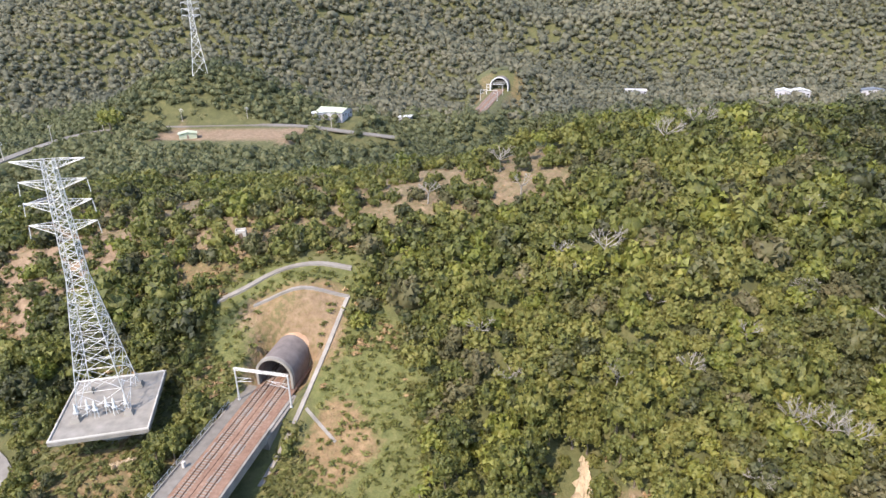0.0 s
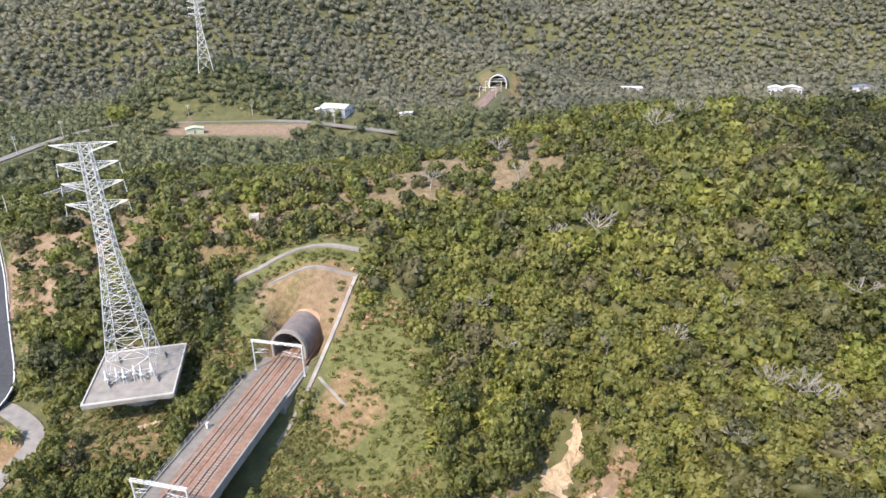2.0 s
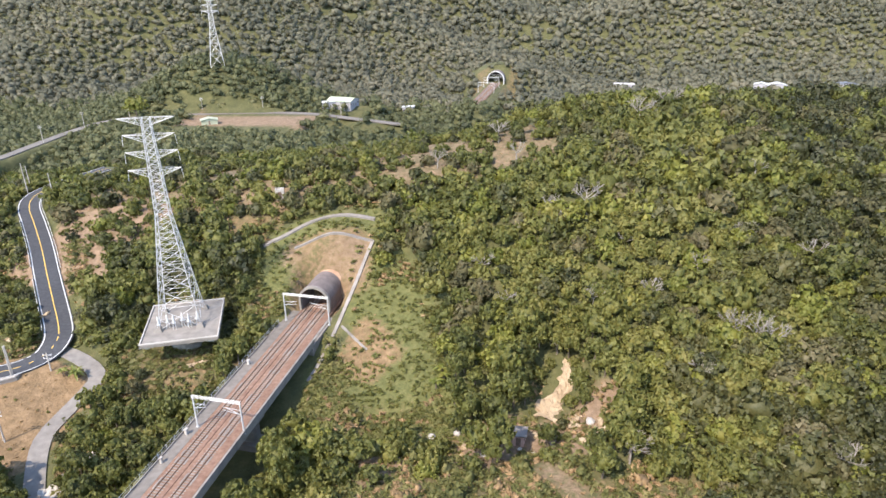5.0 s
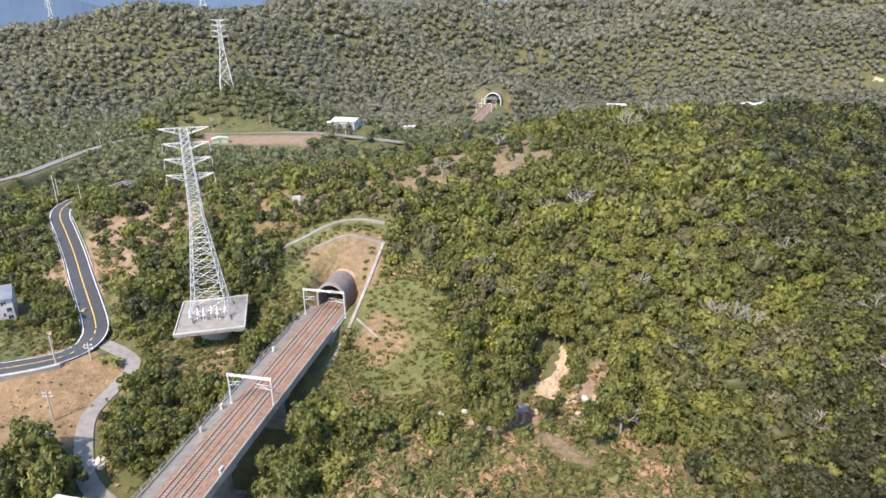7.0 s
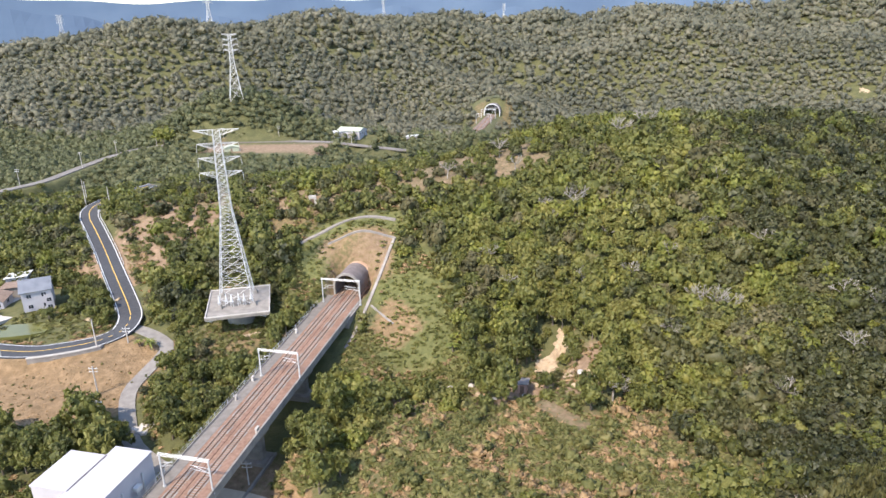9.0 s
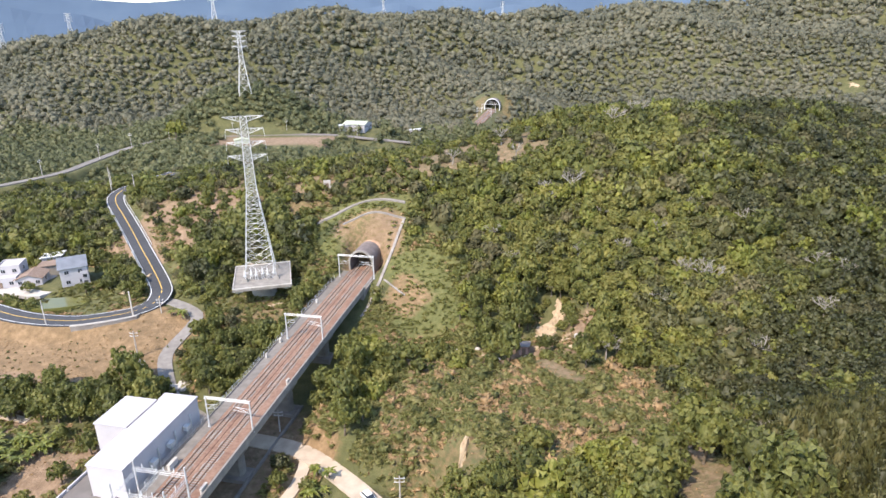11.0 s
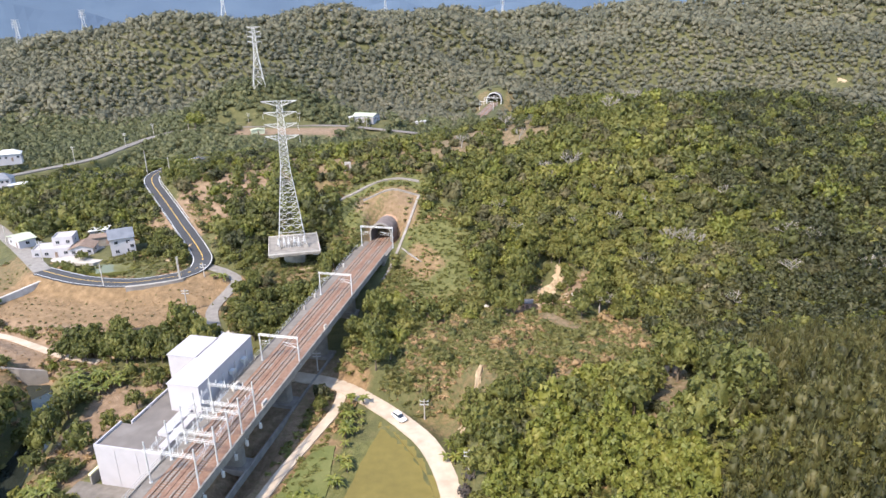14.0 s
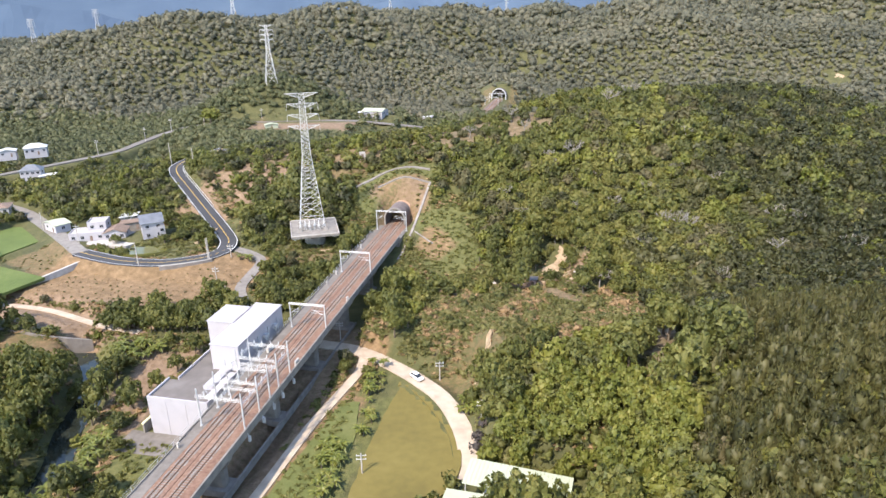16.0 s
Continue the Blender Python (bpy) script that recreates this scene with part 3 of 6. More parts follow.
def scatter_mesh(name, mat, templates, places, rng):
    """One mesh of many crowns: places are rows of x, y, z, radius, height factor, tint, template."""
    vs, qs, ts, n = [], [], [], 0
    for x, y, z, r, hf, tint, k in places:
        v, q = templates[int(k)]
        a = rng.uniform(0, 6.283)
        c, s = math.cos(a) * r, math.sin(a) * r
        vs.append(np.stack([v[:, 0] * c - v[:, 1] * s + x, v[:, 0] * s + v[:, 1] * c + y, v[:, 2] * r * hf + z], -1))
        qs.append(q + n)
        ts.append(np.full(len(v), tint))
        n += len(v)
    return new(name, arrays_mesh(name, np.concatenate(vs), np.concatenate(qs), mat, np.concatenate(ts)))


def clear_of_works(x, y):
    """Distance left to the nearest road, railway, building or field (negative: inside)."""
    s, off = along_rail(x, y)
    d = np.where(s < 8, np.abs(off) - 7.5, 99)
    d = np.minimum(d, np.where((s > 5) & (s < 26), np.abs(off) - 10, 99))
    d = np.minimum(d, np.where((s > 300) & (s < 412), np.abs(off + 9.4) - 11, 99))
    for name, pts in ROADS.items():
        d = np.minimum(d, near_line(x, y, pts)[0] - HALF[name] - 0.6)
    d = np.minimum(d, near_line(x, y, STREAM)[0] - 3.5)
    for cx, cy, hx, hy, turn in CLEARINGS:
        q = in_box(x, y, cx, cy, hx, hy, turn)
        d = np.minimum(d, np.where(q > 0, q, -1))
    return d


# cleared places: x, y, half sizes, turn
CLEARINGS = [(-66.0, 104.5, 10.8, 12.0, 12), (-74, 20, 17, 24, 13.5), (-33, 123, 11, 12, -12), (-36, 137, 15, 5, -8), (-21, 98, 6, 14, -20), (-31, -2, 14, 27, 12), (-49, -6, 8, 26, 16),
             (-128, 82, 35, 15, 15), (-98, 85, 13, 15, 10), (-152, 124, 22, 12, 12), (-133, 121, 9, 13, 20), (-123, 106, 12, 7, 12), (-192, 125, 18, 15, 20), (-180, 90, 18, 11, 15), (-5, -25, 13, 6, 18), (-152, 61, 24, 6, 15),
             (-116, 351, 36, 14, 5), (-60, 396, 14, 7, 0), (-56, 375, 3, 14, 0), (-118, 328, 34, 9, 5), (388, 527, 10, 14, 30), (-63, 90.5, 8, 4, 0), (22, 87.5, 3.2, 8, 28), (28, 77, 1.2, 4, 10), (19, 77, 2, 3, 0), (-38, 128, 14, 8, -8), (12, 74.6, 4, 3, 0),
             (-99.5, 30, 5, 10, 13), (-84, -4, 8, 13, 13), (-117, 44, 8, 5, -20), (-107, 40, 7, 5, -20), (-138, 40, 12, 7, 10), (-168, 104, 12, 9, 40), (-13, 102, 6, 17, -14), (-8, 21, 2.2, 6, -25), (31, 1, 3, 6, 20), (-101, -6, 5, 10, 10), (19, 58, 2.0, 7, -40)]


def wooded(x, y):
    """How closely trees stand: 0 none, 1 a closed canopy."""
    c = cover(x, y)
    open_ = np.maximum(c[:, 0], np.maximum(c[:, 1], c[:, 2]))
    k = np.clip(1.2 - open_ * 1.2, 0.0, 1)
    return np.where(clear_of_works(x, y) > 0.5, k, 0)


rng = np.random.default_rng(7)
NEAR_CROWNS = [crown_template(10 + i, 440, 26 + 5 * (i % 4), 0.095 + 0.012 * (i % 3), 0.72 + 0.1 * (i % 3)) for i in range(10)]
MID_CROWNS = [crown_template(30 + i, 145, 22 + 4 * (i % 4), 0.15, 0.72 + 0.1 * (i % 3)) for i in range(10)]
FAR_CROWNS = [crown_template(50 + i, 20, 9 + i % 3, 0.19, 0.85, 0.0, 6, 4, 0.8) for i in range(6)]
VALLEY_CROWNS = [crown_template(150 + i, 44, 13 + 2 * (i % 3), 0.15, 0.85, 0.0, 7, 4) for i in range(6)]
SHRUBS = [crown_template(60 + i, 54, 8, 0.17, 0.75, 0.15 * (i % 2), 5) for i in range(5)]


BROAD = [crown_template(90 + i, 330, 15 + 2 * i, 0.135, 0.9, 0.12) for i in range(5)]
PLUMES = [crown_template(80 + i, 140, 9, 0.095, 1.0, 0.5, 5) for i in range(5)]


def in_view(x, y):
    return (x > -14 - 0.84 * (y + 132) - 12) & (x < 0.72 * (y + 132) + 10)


def jittered(x0, x1, y0, y1, step):
    X, Y = np.meshgrid(np.arange(x0, x1, step), np.arange(y0, y1, step))
    X, Y = X.ravel() + rng.uniform(-0.45, 0.45, X.size) * step, Y.ravel() + rng.uniform(-0.45, 0.45, X.size) * step
    m = in_view(X, Y)
    return X[m], Y[m]


# near canopy
tx, ty = jittered(-290, 270, -75, 262, 4.25)
keep = rng.uniform(size=tx.size) < wooded(tx, ty) * 0.96
keep &= ~((tx > 0) & (ty > 202))
scrub = smooth(2.2 - 2 * np.hypot((tx - 10) / 50, (ty - 40) / 29)) * (tx > -36)
keep &= rng.uniform(size=tx.size) > 0.95 * scrub
keep &= rng.uniform(size=tx.size) > 0.72 * smooth((tx - 22 - 0.45 * np.maximum(ty + 30, 0)) / 10) * smooth((12 - ty) / 10)
keep &= np.hypot((tx - 8) / 18, (ty + 19) / 18) > 1
tx, ty = tx[keep], ty[keep]
# plants on the near slope and on open ground are low
low = smooth(1.2 - np.hypot((tx - 8) / 48, (ty - 42) / 30)) * (tx > -35)
orchard = 1 - smooth((in_box(tx, ty, -45, 175, 75, 24, -3)) / 12)
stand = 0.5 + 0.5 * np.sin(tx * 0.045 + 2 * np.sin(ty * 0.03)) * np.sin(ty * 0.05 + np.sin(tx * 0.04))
rad = rng.uniform(2.6, 4.1, tx.size) * rng.choice([0.85, 1.0, 1.0, 1.3], tx.size) * (1 - 0.5 * low) * (0.85 + 0.3 * stand) * (1 - 0.22 * orchard)
rad = rad * (1 - 0.38 * (1 - smooth(in_box(tx, ty, -80, 82, 14, 16, 15) / 8)))
rad = np.minimum(rad, np.maximum(clear_of_works(tx, ty) + 1.0, 1.1))
tz = height(tx, ty) + rad * 0.22 + rng.uniform(0.0, 1.7, tx.size) * (1 - 0.7 * low) * (1 - 0.4 * orchard)
tz = tz + 2.8 * smooth((tx - 5) / 25) * smooth((ty - 165) / 20)
# tint paints slope light: brighter mid-hill stand, darker streamside, shade on near right slope
slope_light = 0.34 * np.exp(-((tx - 45) / 42) ** 2 - ((ty - 100) / 34) ** 2) - 0.55 * smooth((tx - 25) / 40) * smooth((62 - ty) / 40) - 0.3 * smooth((tx - 70) / 40) - 0.12 * smooth((-45 - tx) / 30)
tint = np.clip(rng.normal(0.5, 0.2, tx.size) + 0.25 * (stand - 0.5) + slope_light, 0, 1)
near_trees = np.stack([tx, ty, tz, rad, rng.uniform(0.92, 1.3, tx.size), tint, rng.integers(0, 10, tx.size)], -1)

# which ground the crowns leave uncovered
CELL = 1.0
covered = np.zeros((int(350 / CELL), int(570 / CELL)), bool)
for x, y, r in zip(tx, ty, rad):
    i0, i1 = max(0, int((y + 80 - r) / CELL)), int((y + 80 + r) / CELL) + 1
    j0, j1 = max(0, int((x + 295 - r) / CELL)), int((x + 295 + r) / CELL) + 1
    gi, gj = np.mgrid[i0:i1, j0:j1]
    covered[i0:i1, j0:j1] |= (np.hypot(gi * CELL + CELL / 2 - 80 - y, gj * CELL + CELL / 2 - 295 - x) < 0.86 * r)[:covered.shape[0] - i0, :covered.shape[1] - j0]


def bare(x, y):
    return ~covered[np.clip(((y + 80) / CELL).astype(int), 0, covered.shape[0] - 1), np.clip(((x + 295) / CELL).astype(int), 0, covered.shape[1] - 1)]
lone = (clear_of_works(tx, ty) < 9) & (ty < 190) & (rad > 2.2) & (tx < 40)
lone_rows, canopy_rows = near_trees[lone][:280], np.concatenate([near_trees[~lone], near_trees[lone][280:]])
upper = canopy_rows[:, 1] > 125
LAST = np.array([0, 0, 0, 0, 0, 0, 1])
lot = rng.uniform(size=len(canopy_rows)) + 0.10 * np.exp(-((canopy_rows[:, 0] - 45) / 50) ** 2 - ((canopy_rows[:, 1] - 95) / 40) ** 2) + 0.4 * np.exp(-((canopy_rows[:, 0] + 20) / 17) ** 2 - ((canopy_rows[:, 1] - 62) / 22) ** 2) + 0.35 * smooth((-100 - canopy_rows[:, 0]) / 15) * smooth((60 - canopy_rows[:, 1]) / 15)
# extra share of deep crowns on the right stands in for that slope's shade
lime, dull, deep = lot > 0.93, lot < 0.10, (lot > 0.10) & (lot < 0.24 + 0.5 * smooth((canopy_rows[:, 0] - 62 - 0.25 * (canopy_rows[:, 1] - 100)) / 45) + 0.6 * smooth((canopy_rows[:, 0] - 38) / 25) * smooth((82 - canopy_rows[:, 1]) / 30) + 0.1 * smooth((-38 - canopy_rows[:, 0]) / 20) * smooth((150 - canopy_rows[:, 1]) / 30))
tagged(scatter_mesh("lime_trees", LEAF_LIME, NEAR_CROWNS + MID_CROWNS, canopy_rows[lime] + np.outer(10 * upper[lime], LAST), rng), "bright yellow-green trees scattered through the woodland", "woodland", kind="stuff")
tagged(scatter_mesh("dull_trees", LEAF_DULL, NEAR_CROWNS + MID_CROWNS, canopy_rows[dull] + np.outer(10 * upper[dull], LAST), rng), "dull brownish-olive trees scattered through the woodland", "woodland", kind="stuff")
tagged(scatter_mesh("deep_green_trees", LEAF_DEEP, NEAR_CROWNS + MID_CROWNS, canopy_rows[deep] + np.outer(10 * upper[deep], LAST), rng), "deep cool-green trees in the woodland, set thicker to paint the right slope's shade", "woodland", kind="stuff")
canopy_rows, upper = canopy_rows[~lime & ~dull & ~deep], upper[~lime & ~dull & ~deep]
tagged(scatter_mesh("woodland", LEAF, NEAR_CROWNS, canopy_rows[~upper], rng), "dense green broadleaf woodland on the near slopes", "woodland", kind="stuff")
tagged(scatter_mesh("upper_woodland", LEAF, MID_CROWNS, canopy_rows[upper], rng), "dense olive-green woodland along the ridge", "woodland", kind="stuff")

# bamboo thicket low on the slope
bx_, by_ = jittered(18, 110, -75, 14, 2.5)
m = (rng.uniform(size=bx_.size) < smooth((bx_ - 22 - 0.45 * np.maximum(by_ + 30, 0)) / 10)) & (rng.uniform(size=bx_.size) < 0.85) & (clear_of_works(bx_, by_) > 1)
bx_, by_ = bx_[m], by_[m]
br_ = rng.uniform(1.5, 2.6, bx_.size)
tagged(scatter_mesh("bamboo_thicket", LEAF_BAMBOO, PLUMES, np.stack([bx_, by_, height(bx_, by_) + 2.2 + rng.uniform(0, 2.2, bx_.size), br_, rng.uniform(1.5, 2.3, bx_.size), np.clip(rng.normal(0.45, 0.2, bx_.size), 0, 1), rng.integers(0, 5, bx_.size)], -1), rng), "brownish-green feathery bamboo thicket on the lower slope", "bamboo", kind="stuff")

# broad-leaved stand above the barn
sx_, sy_ = jittered(-16, 34, -46, 6, 3.3)
m = (np.hypot((sx_ - 8) / 19, (sy_ + 19) / 19) < 1 + 0.12 * np.sin(sx_) * np.sin(sy_ * 0.7)) & (clear_of_works(sx_, sy_) > 1.5)
sx_, sy_ = sx_[m], sy_[m]
sr_ = rng.uniform(1.9, 3.0, sx_.size)
tagged(scatter_mesh("broadleaf_stand", LEAF_LIME, BROAD, np.stack([sx_, sy_, height(sx_, sy_) + sr_ * 0.6 + rng.uniform(0.8, 2.4, sx_.size), sr_, rng.uniform(0.95, 1.4, sx_.size), np.clip(rng.normal(0.38, 0.16, sx_.size), 0, 1), rng.integers(0, 5, sx_.size)], -1), rng), "yellow-green trees with broad leaf fans above the barn", "woodland", kind="stuff")

# young growth that closes the gaps of the canopy
hx_, hy_ = jittered(-200, 230, -60, 200, 2.5)
steep = (np.abs(height(hx_, hy_ + 1.5) - height(hx_, hy_ - 1.5)) > 2.2) & (hy_ > 60)
m = (bare(hx_, hy_) | steep) & (wooded(hx_, hy_) > 0.7) & ~((hx_ > 0) & (hy_ > 202)) & (clear_of_works(hx_, hy_) > 1.2) & (rng.uniform(size=hx_.size) > 1.15 * smooth(2.4 - 2 * np.hypot((hx_ - 10) / 52, (hy_ - 40) / 31)) * (hx_ > -36))
hx_, hy_ = hx_[m], hy_[m]
hr = rng.uniform(1.5, 2.6, hx_.size)
tagged(scatter_mesh("young_growth", LEAF, SHRUBS, np.stack([hx_, hy_, height(hx_, hy_) + hr * 0.45 + rng.uniform(0.2, 1.4, hx_.size), hr, rng.uniform(0.8, 1.2, hx_.size), np.clip(rng.normal(0.5, 0.2, hx_.size), 0, 1), rng.integers(0, 5, hx_.size)], -1), rng), "young green growth closing the gaps between trees", "shrubs", kind="stuff")

# distant woods
fx, fy, fr = [], [], []
for y0, y1, step in ((262, 430, 5.0), (430, 640, 6.4), (640, 1000, 9.0), (1000, 1700, 16)):
    x, y = jittered(-0.69 * (y1 + 135), 0.69 * (y1 + 135), y0, y1, step)
    m = rng.uniform(size=x.size) < wooded(x, y) * 0.97
    m &= (height(x, y + 15) - height(x, y) > -3.2) | (y < 460)
    fx.append(x[m]); fy.append(y[m]); fr.append(rng.uniform(0.52, 0.78, m.sum()) * rng.choice([0.9, 1.0, 1.25], m.sum()) * step)
fx, fy, fr = map(np.concatenate, (fx, fy, fr))
# broad tint patches stand in for sunlit and shaded far slopes
patch = 0.5 + 0.5 * np.sin(fx * 0.021 + 2 * np.sin(fy * 0.013)) * np.sin(fy * 0.024)
far_rows = np.stack([fx, fy, height(fx, fy) + fr * 0.3 + rng.uniform(0, 0.3, fx.size) * fr, fr, rng.uniform(0.85, 1.2, fx.size), np.clip(rng.normal(0.48, 0.13, fx.size) + 0.45 * (patch - 0.5), 0, 1), rng.integers(0, 6, fx.size)], -1)
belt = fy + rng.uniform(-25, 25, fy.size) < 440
tagged(scatter_mesh("valley_woods", LEAF_VALLEY, VALLEY_CROWNS, far_rows[belt], rng), "olive-green woods in the valley behind the ridge, slightly greyed with painted haze", "woodland", kind="stuff")
tagged(scatter_mesh("distant_woods", LEAF_FAR, FAR_CROWNS, far_rows[~belt], rng), "grey-green distant woods on the far hills, paled with painted haze", "woodland", kind="stuff")

# trees that stand apart near the works
TREE_CROWNS = []
for i, (v, q) in enumerate(NEAR_CROWNS):
    TREE_CROWNS.append([arrays_mesh("crown", v, q, LEAF, np.full(len(v), 0.2 + 0.2 * j)) for j in range(4)])
_tr = Shape()
_tr.tube((0, 0, -1.1), (0.05, 0.02, -0.25), 0.075, 0.05, 7)
for _a in range(5):
    _tr.tube((0.05, 0.02, -0.3), (0.42 * math.cos(_a * 1.256), 0.42 * math.sin(_a * 1.256), 0.2 + 0.08 * (_a % 2)), 0.04, 0.012, 5)
TRUNK = bpy.data.meshes.new("trunk")
TRUNK.from_pydata(_tr.v, [], _tr.f)
TRUNK.materials.append(BARK)


def tree(x, y, r, hf, tint, k, label, name="tree", stem=0.0):
    z = ground_at(x, y)
    t = thing(name, label, "tree", "trees by the railway and roads", at=Matrix.LocRotScale((x, y, z + r * hf * 1.05 + stem), Euler((0, 0, (x * 7 + y * 3) % 6.28)), (r, r, r * hf)))
    for nm, me in (("trunk", TRUNK), ("crown", TREE_CROWNS[int(k) % 10][min(3, max(0, int(tint * 4)))])):
        o = new(nm, me)
        o.parent = t
    return t


for x, y, z, r, hf, tint, k in lone_rows:
    lab = ("dark green broadleaf tree with a rounded crown", "mid-green broadleaf tree with a dense crown", "yellowish-green leafy tree with a loose crown", "pale olive leafy tree with an open crown")[min(3, max(0, int(tint * 4)))]
    tree(x, y, r, hf + 0.2, tint, k, lab)


# ---- railway ----
def R(s, off, z=0.0):
    """A place by the railway: along it, to its right, and above the deck."""
    x, y = rail_xy(s, off)
    return Vector((x, y, deck_z(s) + z))


RAIL_TURN = -math.degrees(math.atan2(DX, DY))
S_END = -235.0


def strip(s0, s1, profile, step=8.0):
    """A long body along the railway with a section of (off, z) turned left."""
    n = max(1, int(round(abs(s1 - s0) / step)))
    return Shape().sweep([[R(s0 + (s1 - s0) * k / n, o, z) for o, z in profile] for k in range(n + 1)])


def build_viaduct():
    v = thing("viaduct", "grey concrete railway viaduct on broad piers across the valley", "viaduct", kind="structure")
    edges = [-8.0 - 24.3 * k for k in range(10)]
    for k, (a, b) in enumerate(zip(edges, edges[1:])):
        g = strip(a - 0.04, b + 0.04, [(-7.0, -0.35), (-6.6, -0.75), (-3.4, -1.0), (-3.0, -2.7), (2.2, -2.7), (2.6, -1.0), (4.9, -0.75), (5.25, -0.35), (5.25, -0.05), (-7.0, -0.05)][::-1])
        part("girder", g, CONCRETE, v)
        for o0, o1, top in ((4.95, 5.27, 0.95), (-7.05, -6.8, 0.45)):
            part("parapet", strip(a - 0.03, b + 0.03, [(o0, -0.9), (o1, -0.9), (o1, top), (o0, top)]), CONCRETE, v, "stained concrete parapet")
    for s in edges[1:]:
        p = R(s, -0.4)
        g0 = ground_at(p.x, p.y) - 1.5
        pier = Shape()
        rings = []
        for z, hx, hy in ((g0, 2.6, 1.15), (p.z - 5.6, 2.6, 1.15), (p.z - 3.6, 4.0, 1.3), (p.z - 2.72, 4.2, 1.3)):
            ring = []
            for u, w in ((-1, -0.6), (-0.8, -1), (0.8, -1), (1, -0.6), (1, 0.6), (0.8, 1), (-0.8, 1), (-1, 0.6)):
                x, y = rail_xy(s + w * hy, -0.4 + u * hx)
                ring.append((x, y, z))
            rings.append(ring)
        pier.sweep(rings)
        part("pier", pier, CONCRETE, v)
        base = Shape()
        base.box(p.x, p.y, g0 + 1.6, 7.2, 4.4, 1.6, RAIL_TURN)
        part("footing", base, CONCRETE_DARK, v)
    ab = Shape()
    for a, b in ((-9.6, -5), (-5, 4)):
        ab.sweep([[R(a, o, z) for o, z in ((-7.3, -7), (5.5, -7), (5.5, -0.06), (-7.3, -0.06))], [R(b, o, z) for o, z in ((-7.3, -5), (5.5, -5), (5.5, -0.06), (-7.3, -0.06))]])
    part("abutment", ab, CONCRETE_DARK, v)
    # walkway slabs beside the tracks
    walkway = strip(S_END + 10, 5, [(-6.75, -0.02), (-4.35, -0.02), (-4.35, 0.22), (-6.75, 0.22)])
    part("walkway", walkway, WALKWAY, v, "grey concrete walkway slab")
    part("cable_trough", strip(S_END + 10, 3, [(4.3, -0.02), (4.9, -0.02), (4.9, 0.18), (4.3, 0.18)]), CONCRETE, v, "grey cable trough covers")
    return v


build_viaduct()


def build_track(c, s0, s1, where=""):
    t = thing("railway_track", "rusty steel rails on concrete sleepers in reddish-brown ballast", "railway track", "railway tracks", kind="structure")
    rs = 2.88 if c == 1.4 else 1.98
    part("ballast_bed", strip(s0, s1, [(c - 2.02, -0.03), (c + rs, -0.03), (c + rs - 0.08, 0.16), (c + 1.5, 0.21), (c - 1.5, 0.21), (c - 1.95, 0.16)]), BALLAST, t)
    for o in (c - 0.57, c + 0.57):
        part("rail", strip(s0, s1, [(o - 0.09, 0.2), (o + 0.09, 0.2), (o + 0.05, 0.40), (o - 0.05, 0.40)]), RAIL_STEEL, t)
    sl = Shape()
    k = s0 + 0.3
    while k < s1:
        p = R(k, c, 0.2)
        sl.box(p.x, p.y, p.z - 0.03, 2.1, 0.26, 0.12, RAIL_TURN)
        k += 0.65
    tagged(part("sleepers", sl, CONCRETE, t, "row of concrete sleepers"), kind="stuff")
    gd = Shape()
    k = s0
    r = random.Random(int(c * 10 + s0))
    while k < s1 - 6:
        n = r.uniform(1.2, 3.2)
        for mid, half in ((0.0, 0.17), (-0.98, 0.14), (0.98, 0.14)):
            if r.random() < (0.5 if mid == 0 else 0.75):
                gd.sweep([[R(k + q * n * r.uniform(0.6, 1.0), c + mid + o, z) for o, z in ((-half, 0.22), (half, 0.22), (half, 0.285), (-half, 0.285))] for q in (0, 1)])
        k += n + r.uniform(0.6, 3.5)
    tagged(part("track_boards", gd, CONCRETE_DARK, t, "pale boards between the rails"), kind="stuff")


build_track(-2.6, S_END, 17)
build_track(1.4, S_END, 17)
build_track(-12.0, 300, 405)
build_track(-8.0, 300, 405)


def build_railing():
    r = thing("handrail", "dull grey steel handrail along the viaduct's edge", "railing", kind="structure")
    s, post = S_END + 12, None
    while s < -2:
        p = Shape()
        p.bar(R(s, -6.92, 0.44), R(s, -6.92, 1.5), 0.05)
        part("post", p, GALV, r)
        s += 2.6
    for z in (0.95, 1.48):
        b = Shape()
        b.bar(R(S_END + 12, -6.92, z), R(-2, -6.92, z), 0.035)
        part("rail", b, GALV, r)


build_railing()


def lattice_beam(sh, a, b, w, h, n, r=0.03):
    """A square lattice beam between two places."""
    a, b = Vector(a), Vector(b)
    side = (b - a).cross((0, 0, 1)).normalized() * w / 2
    up = Vector((0, 0, h / 2))
    corners = [side + up, side - up, -side - up, -side + up]
    for c in corners:
        sh.bar(a + c, b + c, r)
    for k in range(n):
        p, q = a.lerp(b, k / n), a.lerp(b, (k + 1) / n)
        for i in range(4):
            c0, c1 = corners[i], corners[(i + 1) % 4]
            sh.bar(p + (c0 if k % 2 else c1), q + (c1 if k % 2 else c0), r * 0.6)
            sh.bar(p + c0, p + c1, r * 0.6)


